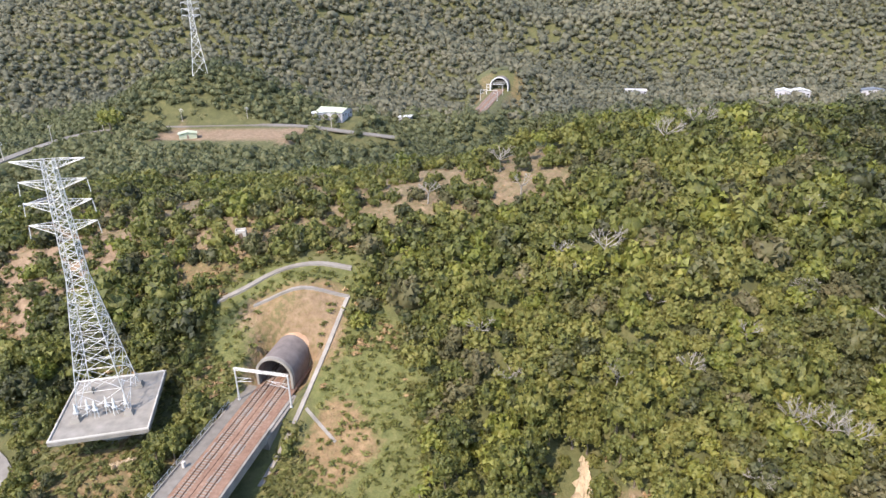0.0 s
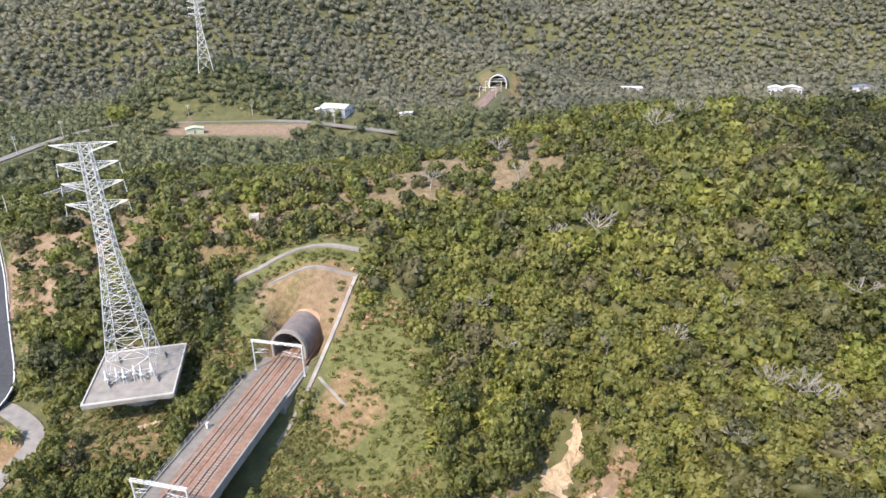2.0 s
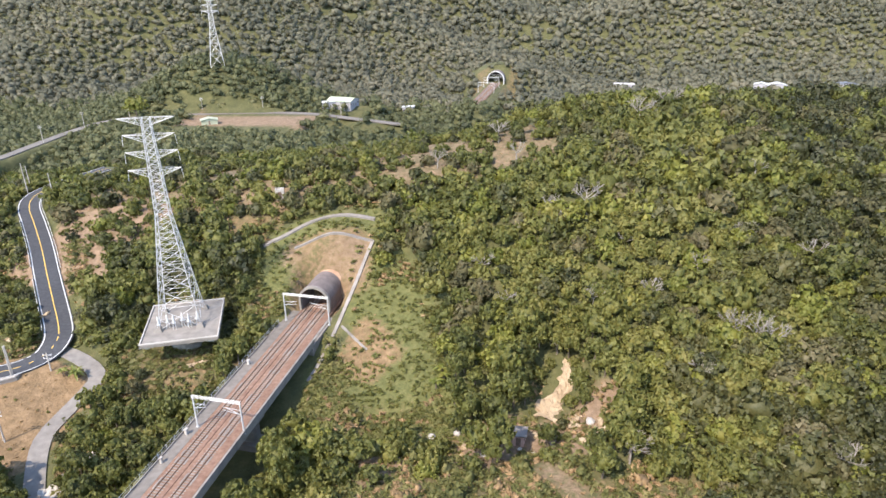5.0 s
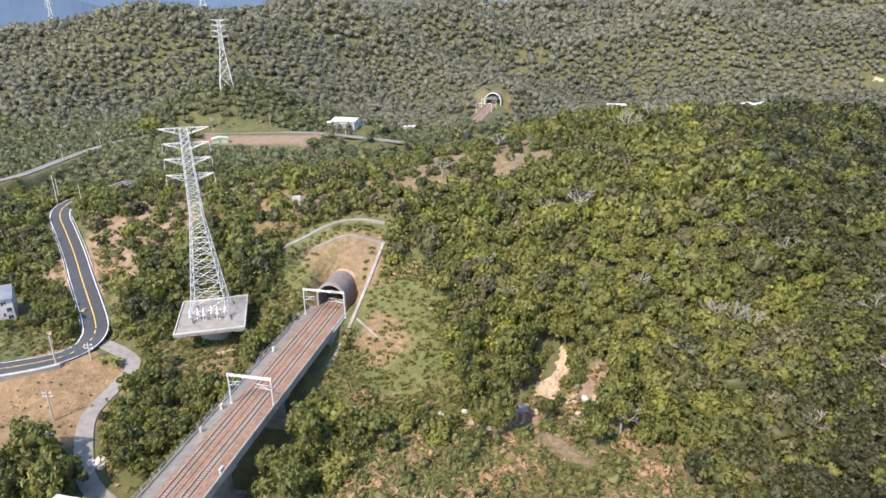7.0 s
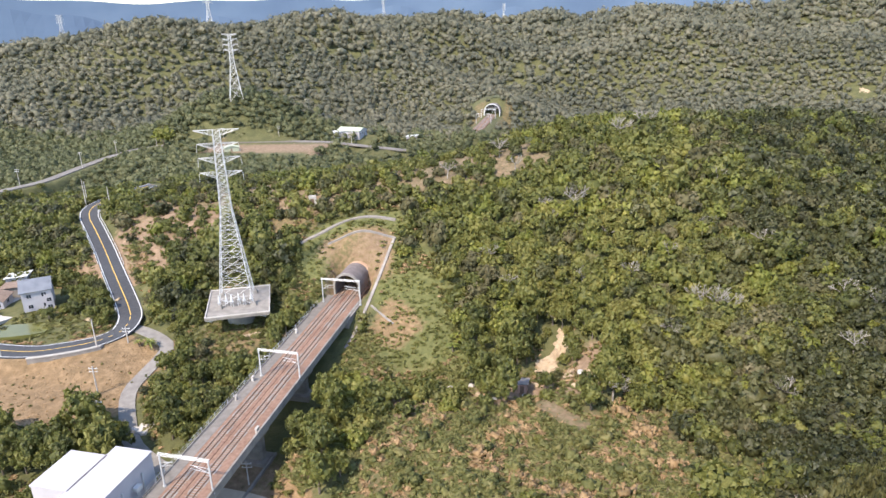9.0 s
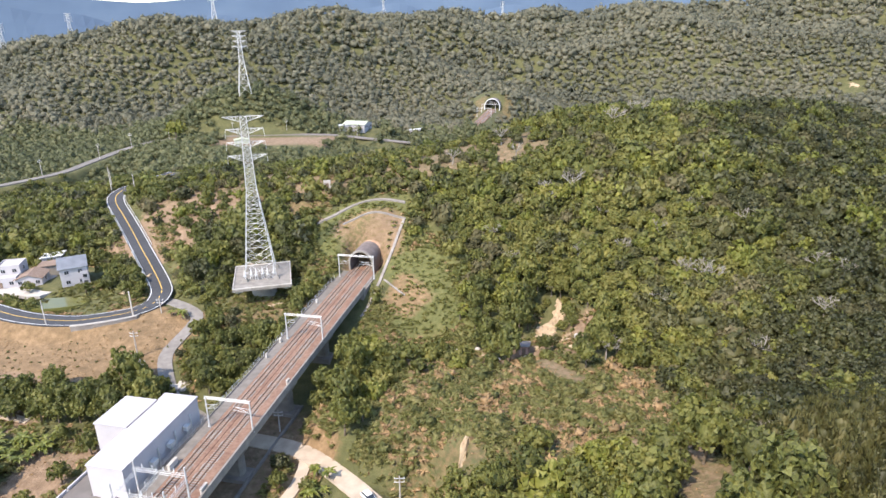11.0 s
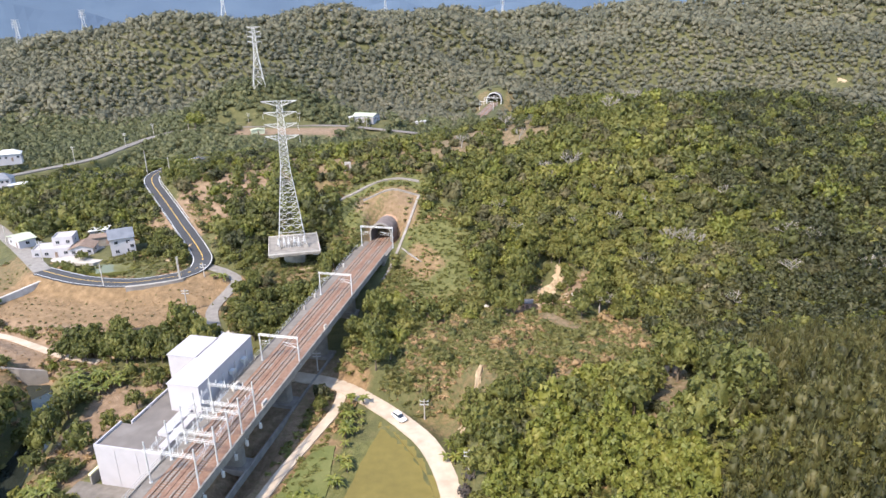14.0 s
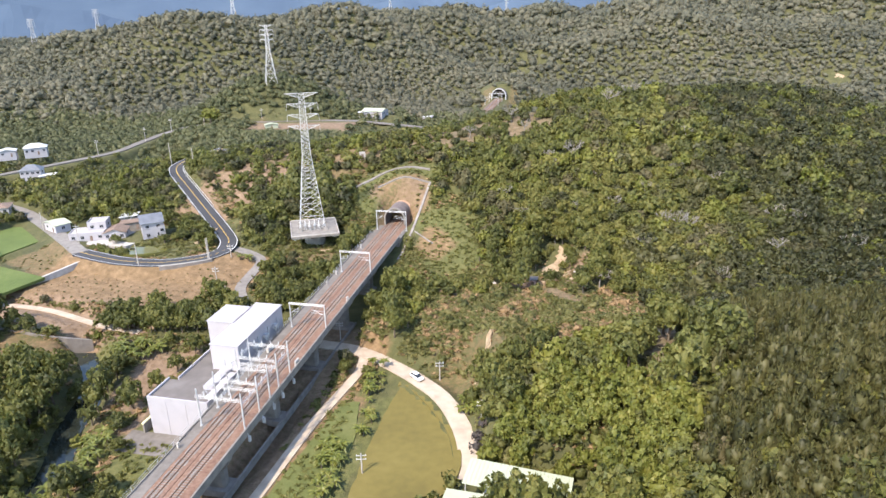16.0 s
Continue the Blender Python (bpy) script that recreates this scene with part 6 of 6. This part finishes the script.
# ---- car ----
def build_car(x, y, z, turn):
    c = thing("car", "white hatchback car parked on the dirt road", "car", at=pose(x, y, z, 0, 0, turn))
    b = Shape()
    rings = []
    for px, lo, hi, w in ((-2.15, 0.45, 0.80, 0.70), (-1.95, 0.32, 0.92, 0.82), (-0.9, 0.28, 0.98, 0.87), (0.9, 0.28, 0.95, 0.87), (1.7, 0.30, 0.86, 0.84), (2.15, 0.42, 0.66, 0.70)):
        rings.append([(px, -w, lo), (px, w, lo), (px, w, hi - 0.12), (px, w - 0.1, hi), (px, -w + 0.1, hi), (px, -w, hi - 0.12)])
    b.sweep(rings)
    part("body", b, CAR_WHITE, c)
    g = Shape()
    g.sweep([[(px, -w, z0), (px, w, z0), (px, w - 0.16, z1), (px, -w + 0.16, z1)] for px, w, z0, z1 in ((-1.95, 0.74, 0.9, 0.94), (-1.35, 0.76, 0.94, 1.42), (0.25, 0.76, 0.94, 1.44), (1.15, 0.76, 0.92, 0.96))])
    part("windows", g, GLASS_DARK, c)
    r = Shape()
    r.sweep([[(px, -w, z) for w in (0.62, -0.62)] + [(px, -w, z + 0.05) for w in (-0.6, 0.6)] for px, z in ((-1.45, 1.41), (-0.6, 1.45), (0.3, 1.43))])
    part("roof", r, CAR_WHITE, c)
    for px in (-1.35, 1.35):
        for sy in (-1, 1):
            w = Shape()
            w.tube((px, sy * 0.72, 0.32), (px, sy * 0.9, 0.32), 0.32, 0.32, 14)
            t = part("wheel", w, RUBBER, c)
            q = Shape()
            q.tube((px, sy * 0.9, 0.32), (px, sy * 0.915, 0.32), 0.2, 0.17, 10)
            part("rim", q, GALV, t)
    for sy in (-0.6, 0.6):
        l = Shape()
        l.box(2.08, sy, 0.62, 0.12, 0.3, 0.14)
        part("headlight", l, GLASS_DARK, c)
        l = Shape()
        l.box(-2.1, sy, 0.72, 0.1, 0.26, 0.16)
        part("tail_light", l, RED_PAINT, c)


build_car(-26.6, 20.6, -10.53, -52)
# red signs by the field
for i, (x, y) in enumerate(((-92, 58), (-93.2, 57.2))):
    s = thing("banner", "small red cloth banner on a pole by the field", "banner", "red banners", at=pose(x, y, ground_at(x, y)))
    q = Shape()
    q.tube((0, 0, 0), (0, 0, 3.2), 0.04, 0.04)
    part("pole", q, GALV, s)
    q = Shape()
    q.sweep([[(0.05 + 0.25 * k, 0.08 * math.sin(k * 1.5), 1.4), (0.05 + 0.25 * k, 0.08 * math.sin(k * 1.5) + 0.02, 1.4), (0.05 + 0.25 * k, 0.08 * math.sin(k * 1.5) + 0.02, 3.0), (0.05 + 0.25 * k, 0.08 * math.sin(k * 1.5), 3.0)] for k in range(5)])
    part("cloth", q, RED_PAINT, s)


# ---- bare trees, palms, scrub ----
def bare_tree(x, y, h, seed, label="leafless grey tree with spreading pale branches", sink=0.0):
    r = random.Random(seed)
    t = thing("bare_tree", label, "tree", "bare trees", at=pose(x, y, ground_at(x, y) - sink))
    trunk = Shape()
    trunk.tube((0, 0, -0.3), (0.1 * h * r.uniform(-0.5, 0.5), 0.05 * h, 0.42 * h), 0.022 * h + 0.05, 0.016 * h + 0.03, 7)
    top = Vector(trunk.v[-1])

    def grow(limbs, p, way, l, w, n):
        q = p + way * l
        limbs.tube(p, q, w, w * 0.62, 4)
        if n:
            for _ in range(3):
                d = (way + Vector((r.uniform(-0.8, 0.8), r.uniform(-0.8, 0.8), r.uniform(-0.25, 0.5)))).normalized()
                grow(limbs, q, d, l * r.uniform(0.6, 0.85), w * 0.6, n - 1)

    for k in range(5):
        a = k * 1.257 + r.uniform(-0.3, 0.3)
        limb = Shape()
        grow(limb, top - Vector((0, 0, 0.1 * h * (k % 3) / 2)), Vector((math.cos(a), math.sin(a), r.uniform(0.5, 1.0))).normalized(), 0.2 * h, 0.012 * h + 0.03, 3)
        part("limb", limb, DEADWOOD, t)
    part("trunk", trunk, DEADWOOD, t)


for i, (x, y, h) in enumerate(((36.3, 131, 11), (70.4, 175, 13), (61, 171, 11), (26, 133, 7), (29, 128, 7), (7, 118, 7), (33, 104, 8), (47, 104, 7), (24, 98, 6), (62, 92, 9), (66, 90, 10), (69, 88, 9), (104, 82, 9), (100, 88, 8), (16, 172, 9), (20, 158, 7), (85, 140, 8), (52, 83, 7), (32, 64, 8),
                               (68, 57, 8), (88, 110, 9), (44, 118, 6), (110, 60, 9), (60, 110, 7), (-4, 160, 7), (74, 118, 7), (92, 70, 8), (46, 10, 6), (12, 108, 6))):
    bare_tree(x, y, h, 100 + i)


def palm_mesh(seed):
    """Long arching leaves from one stem."""
    r = random.Random(seed)
    sh = Shape()
    for k in range(11):
        a, up, l = k * 2.4 + r.uniform(-0.3, 0.3), r.uniform(0.35, 1.3), r.uniform(0.8, 1.25)
        rings = []
        for j in range(6):
            u = j / 5
            rr, z = l * u * math.cos(up * (1 - u * 0.6)), l * (u * math.sin(up) - 0.75 * u * u)
            w = 0.17 * math.sin(math.pi * (0.12 + 0.85 * u))
            cx, cy = rr * math.cos(a), rr * math.sin(a)
            rings.append([(cx - w * math.sin(a), cy + w * math.cos(a), z + 0.05), (cx, cy, z), (cx + w * math.sin(a), cy - w * math.cos(a), z + 0.05)])
        sh.sweep(rings, closed=False, caps=False)
    me = bpy.data.meshes.new("leaves")
    me.from_pydata(sh.v, [], sh.f)
    me.materials.append(LEAF_PALM)
    return me


PALMS = [palm_mesh(i) for i in range(5)]
_st = Shape()
_st.tube((0, 0, -0.9), (0, 0, 0.1), 0.09, 0.06, 7)
STEM = bpy.data.meshes.new("stem")
STEM.from_pydata(_st.v, [], _st.f)
STEM.materials.append(BARK)
_r = random.Random(11)
spots = []
for cx, cy, n, sx, sy in ((-107, 40, 36, 7, 5), (-37.8, 22, 16, 2.2, 10), (-38.6, 4, 8, 1.6, 5), (-45, -12, 34, 2.2, 9), (-90, 95, 5, 2.5, 2), (-4, 90, 4, 2, 2), (-16, 72, 5, 3, 3), (33, 70, 4, 3, 2), (-101, -6, 44, 4.5, 10), (-14, 8, 6, 3, 4)):
    spots += [(cx + _r.uniform(-sx, sx), cy + _r.uniform(-sy, sy)) for _ in range(n)]
for i, (x, y) in enumerate(spots):
    s = _r.uniform(1.2, 2.1)
    t = thing("banana_plant", "banana plant with long arching yellow-green leaves", "banana plant", "banana plants", at=Matrix.LocRotScale((x, y, ground_at(x, y) + s * 0.85), Euler((0, 0, _r.uniform(0, 6.28))), (s, s, s)))
    for nm, me in (("stem", STEM), ("leaves", PALMS[i % 5])):
        o = new(nm, me)
        o.parent = t

# single trees that stand out: x, y, crown radius, tint
LIME_CROWN = arrays_mesh("crown", *NEAR_CROWNS[3], LEAF_LIME, np.full(len(NEAR_CROWNS[3][0]), 0.75))
for x, y, r, tint, lab in ((-81, 54.5, 4.6, 0.15, "dense dark green tree beside the side road"), (10.5, 91, 5.0, 0.95, "bright yellow-green tree above the gully"), (8, 82, 3.6, 0.05, "dark olive tree beside the gully"), (90, 104, 6.0, 0.02, "tall dark grey-green tree on the hillside"),
                           (-183, 355, 8.0, 0.95, "pale yellow-green tree by the far road"), (-146.5, 115.5, 2.6, 0.3, "small round tree in the farmyard"), (32, 128, 4.0, 0.99, "bright lime-green tree on the hillside"), (-1.5, 96, 4.0, 0.9, "light green tree with a flat crown")):
    t = tree(x, y, r, 0.95, tint, int(x) % 8, lab)
    if tint > 0.85:
        for o in t.children:
            if o.name.startswith("crown"):
                o.data = LIME_CROWN

for x, y, r, tint in ((-133, 138, 3.4, 0.3), (-126, 136, 3.0, 0.6), (-118, 129, 3.2, 0.2), (-127, 127, 2.8, 0.5), (-119.5, 122.5, 3.1, 0.3), (-112.5, 118.5, 2.6, 0.7), (-126, 112, 2.4, 0.4), (-118.5, 113, 2.9, 0.2), (-111.5, 108.5, 2.6, 0.5), (-106.5, 108.5, 2.2, 0.6)):
    if near_line(np.array([x]), np.array([y]), ROADS["road"])[0][0] > r + 3.2:
        tree(x, y, r, 0.95, tint, int(-x) % 8, "leafy green tree between the farmhouse and the road")

_r = random.Random(21)
for i in range(30):
    u, v = _r.uniform(0, 1), _r.uniform(-1, 1)
    x, y = -124 + 37 * u, 57.5 - 4 * u + 4.2 * v
    tree(x, y, _r.uniform(2.4, 3.6), 0.95, _r.uniform(0.05, 0.5), i, "dense dark green tree in the clump beside the dry field")
for x, y, r, tint in ((-131, 32, 3.4, 0.6), (-125, 17, 3.8, 0.4), (-136, 27, 3.0, 0.7), (-115, 22, 3.6, 0.45), (-97, 4, 2.6, 0.2), (-128, 5, 4.2, 0.3), (-113, 28.5, 3.0, 0.6)):
    tree(x, y, r, 0.95, tint, int(-x) % 10, "leafy olive-green tree on the stream bank")
for x, y, r in ((-12.2, -5.2, 2.2), (-12.8, -8.0, 2.0), (-11.4, -2.6, 1.7)):
    b = thing("dark_bush", "dark purplish-brown bush at the edge of the dirt road", "bush", "dark bushes", at=Matrix.LocRotScale((x, y, ground_at(x, y) + 0.45 * r), Euler((0, 0, x * 5)), (r, r, r * 0.9)))
    v, q = SHRUBS[int(-y) % 5]
    o = new("foliage", arrays_mesh("foliage", v, q, LEAF_DARK))
    o.parent = b

# low scrub under and between the trees
ux, uy = jittered(-200, 200, -60, 215, 2.3)
cv = cover(ux, uy)
opened = np.maximum(cv[:, 0], np.maximum(cv[:, 1], cv[:, 2]))
clear = clear_of_works(ux, uy)
slope_scrub = smooth(1.25 - np.hypot((ux - 8) / 54, (uy - 40) / 36)) * (ux > -36)
p_keep = np.where((clear > 0.8) & (uy < 215), (0.62 * slope_scrub + 0.6 * smooth((7 - clear) / 4) * (1 - opened)) * bare(ux, uy), 0)
m = rng.uniform(size=ux.size) < p_keep
ux, uy, opened, slope_scrub = ux[m], uy[m], opened[m], slope_scrub[m]
ur = rng.uniform(0.7, 1.6, ux.size) * (1 - 0.35 * opened * (1 - slope_scrub)) * rng.choice([0.75, 1.0, 1.5], ux.size)
rows = np.stack([ux, uy, height(ux, uy) + ur * 0.35, ur, rng.uniform(0.7, 1.2, ux.size), np.clip(rng.normal(0.55, 0.2, ux.size), 0, 1), rng.integers(0, 5, ux.size)], -1)
straw = rng.uniform(size=ux.size) < 0.04 + 0.36 * slope_scrub * (np.sin(ux * 0.23 + 1.6 * np.sin(uy * 0.19)) > 0.1)
tagged(scatter_mesh("undergrowth", LEAF_SCRUB, SHRUBS, rows[~straw], rng), "green undergrowth and shrubs between the trees", "shrubs", kind="stuff")
tagged(scatter_mesh("dry_brush", LEAF_DRY, SHRUBS, rows[straw], rng), "straw-coloured dry brush on the slopes", "dry brush", kind="stuff")

# grass tufts on the cleared ground, and rows of young shrubs on the dry field
TUFTS = []
for i in range(5):
    v = crown_shape(np.random.default_rng(90 + i), 16, 5, 0.42, 0.6, 0.5)
    TUFTS.append((v, np.arange(len(v)).reshape(-1, 4)))


def tuft_rows(x, y, lo, hi, mean):
    r = rng.uniform(lo, hi, x.size)
    return np.stack([x, y, height(x, y) + r * 0.14, r, rng.uniform(0.38, 0.7, x.size), np.clip(rng.normal(mean, 0.2, x.size), 0, 1), rng.integers(0, 5, x.size)], -1)


qx, qy = jittered(-215, 60, -40, 215, 1.4)
cv = cover(qx, qy)
s_, off_ = along_rail(qx, qy)
ok = near_line(qx, qy, ROADS["dirt"])[0] > 3
for name, pts in ROADS.items():
    ok &= near_line(qx, qy, pts)[0] > HALF[name] + 0.4
for pts in (((-43.6, 130.4, 0), (-34.6, 131.6, 0), (-22.1, 132.0, 0), (-25.4, 121, 0), (-28.5, 111, 0), (-31, 103, 0), (-34.5, 92, 0)), ((-53, 133.5, 0), (-47, 136, 0), (-40, 139.3, 0), (-30, 140.3, 0), (-22, 139.6, 0))):
    ok &= near_line(qx, qy, np.array(pts, float))[0] > 1.7
ok &= ~((np.abs(off_) < 7.6) & (s_ < 7)) & ~((np.abs(off_) < 6) & (s_ < 22)) & (np.abs(height(qx, qy)) < 40)
for cx, cy, hx, hy, turn in ((-66.4, 105.5, 9.5, 10.5, 12), (-74, 20, 17, 24, 13.5), (-31, -2, 14, 27, 12), (-150, 126, 20, 9, 12), (-133, 122, 7, 10, 20), (-194, 127, 18, 17, 20), (-178, 82, 18, 12, 15), (-5, -25, 13, 6, 18)):
    ok &= in_box(qx, qy, cx, cy, hx, hy, turn) > 0
green = ok & (rng.uniform(size=qx.size) < np.maximum(cv[:, 1] * 0.8, 0.35 * cv[:, 2] * (qx > -60) * (qx < -8)))
dryg = ok & (rng.uniform(size=qx.size) < cv[:, 2] * np.where(qx > -60, 0.6, 0.35) + cv[:, 0] * 0.35)
# low growth on the scrubby slope and beside the works
kx, ky = jittered(-175, 100, -40, 150, 1.05)
ck = clear_of_works(kx, ky)
near_slope = smooth(1.3 - np.hypot((kx - 10) / 52, (ky - 42) / 36)) * (kx > -36)
m = bare(kx, ky) & (ck > 0.3) & (rng.uniform(size=kx.size) < np.maximum(0.85 * near_slope, 0.9 * smooth((9 - ck) / 4)))
kx, ky = kx[m], ky[m]
brown = rng.uniform(size=kx.size) < 0.10 + 0.42 * (np.sin(kx * 0.23 + 1.6 * np.sin(ky * 0.19)) > 0.2)
tagged(scatter_mesh("ground_cover", LEAF_SCRUB, TUFTS, tuft_rows(kx[~brown], ky[~brown], 0.7, 1.4, 0.6), rng), "low green weeds and creepers covering the slopes", "weeds", kind="stuff")
tagged(scatter_mesh("dead_weeds", LEAF_DRY, TUFTS, tuft_rows(kx[brown], ky[brown], 0.6, 1.2, 0.5), rng), "reddish dead weeds on the slopes", "weeds", kind="stuff")
tagged(scatter_mesh("grass_tufts", LEAF_GRASS, TUFTS, tuft_rows(qx[green], qy[green], 0.6, 1.25, 0.6), rng), "rough green grass tufts on cleared slopes", "grass", kind="stuff")
tagged(scatter_mesh("dry_grass_tufts", LEAF_DRY, TUFTS, tuft_rows(qx[dryg], qy[dryg], 0.2, 0.42, 0.5), rng), "straw-coloured dry grass tufts", "grass", kind="stuff")
# weeds below the platform and round the farm
wx = np.concatenate([rng.uniform(-79, -50, 520), rng.uniform(-140, -104, 420)])
wy = np.concatenate([rng.uniform(86, 121, 520), rng.uniform(98, 122, 420)])
m = (np.hypot(wx + 66.4, wy - 105.5) > 3.4) & (in_box(wx, wy, -152, 124, 16, 12, 12) > 0)
for name, pts in ROADS.items():
    m &= near_line(wx, wy, pts)[0] > HALF[name] + 1
m &= ~((np.abs(along_rail(wx, wy)[1]) < 8))
wx, wy = wx[m], wy[m]
tagged(scatter_mesh("rough_weeds", LEAF_SCRUB, TUFTS, tuft_rows(wx, wy, 0.6, 1.5, 0.5), rng), "rough green weeds below the platform and round the farm", "weeds", kind="stuff")
bush = []
for i in range(30):
    for j in range(9):
        u, v = -32 + 2.9 * i, -14 + 3.6 * j
        c, s = math.cos(radians(14)), math.sin(radians(14))
        x, y = -128 + u * c + v * s + rng.uniform(-0.6, 0.6), 79 - u * s + v * c + rng.uniform(-0.6, 0.6)
        if near_line(np.array([x]), np.array([y]), ROADS["road"])[0][0] > 8 and rng.uniform() < 0.6 and x < -88:
            bush.append((x, y))
for i in range(45):
    bush.append((-168 + rng.uniform(-9, 9), 102 + rng.uniform(-7, 7)))
for i in range(130):
    bush.append((-106 + rng.uniform(-17, 17), 150 + rng.uniform(-18, 18)))
bush = np.array(bush)
bush = bush[near_line(bush[:, 0], bush[:, 1], ROADS["road"])[0] > 6]
br = rng.uniform(0.22, 0.5, len(bush)) + np.where(bush[:, 1] > 120, rng.uniform(0.3, 1.1, len(bush)), 0)
tagged(scatter_mesh("orchard_shrubs", LEAF, SHRUBS, np.stack([bush[:, 0], bush[:, 1], height(bush[:, 0], bush[:, 1]) + br * 0.35, br, np.full(len(br), 1.0), rng.uniform(0.1, 0.6, len(br)), rng.integers(0, 5, len(br))], -1), rng), "small young fruit shrubs in rows on dry fields", "shrubs", kind="stuff")

# ---- far distance ----
def far_range(dist, a0, a1, low, high, seed, name):
    r = random.Random(seed)
    ph = [r.uniform(0, 6.28) for _ in range(5)]
    rings = []
    for k in range(90):
        a = radians(a0 + (a1 - a0) * k / 89)
        h = low + (high - low) * (0.5 + 0.25 * math.sin(k * 0.11 + ph[0]) + 0.15 * math.sin(k * 0.31 + ph[1]) + 0.1 * math.sin(k * 0.83 + ph[2]))
        x, y = dist * math.sin(a), dist * math.cos(a)
        rings.append([(x * 0.93, y * 0.93, -20), (x * 0.97, y * 0.97, h * 0.55), (x, y, h), (x * 1.02, y * 1.02, -20)])
    return solid(name, Shape().sweep(rings, closed=False, caps=False), FAR_BLUE, "mountains on the horizon, coloured blue with painted haze", "hills", kind="structure")


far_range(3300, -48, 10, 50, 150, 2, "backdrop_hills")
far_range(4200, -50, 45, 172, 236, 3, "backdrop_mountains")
_r = random.Random(8)
for i in range(26):
    a, d = radians(_r.uniform(-37, -14)), _r.uniform(2000, 2900)
    x, y = d * math.sin(a), d * math.cos(a)
    k = Shape()
    w, h = _r.uniform(8, 22), _r.uniform(5, 12)
    k.prism([(x - w, y - 8), (x + w, y - 8), (x + w, y + 8), (x - w, y + 8)], ground_at(x, y) - 2, ground_at(x, y) + h)
    k.prism([(x - w * 0.5, y - 6), (x + w * 0.3, y - 6), (x + w * 0.3, y + 6), (x - w * 0.5, y + 6)], ground_at(x, y) + h, ground_at(x, y) + h + 3)
    solid("far_building", k, WHITE_PAINT, "white building far out on the hazy plain", "building", "far buildings on the plain")
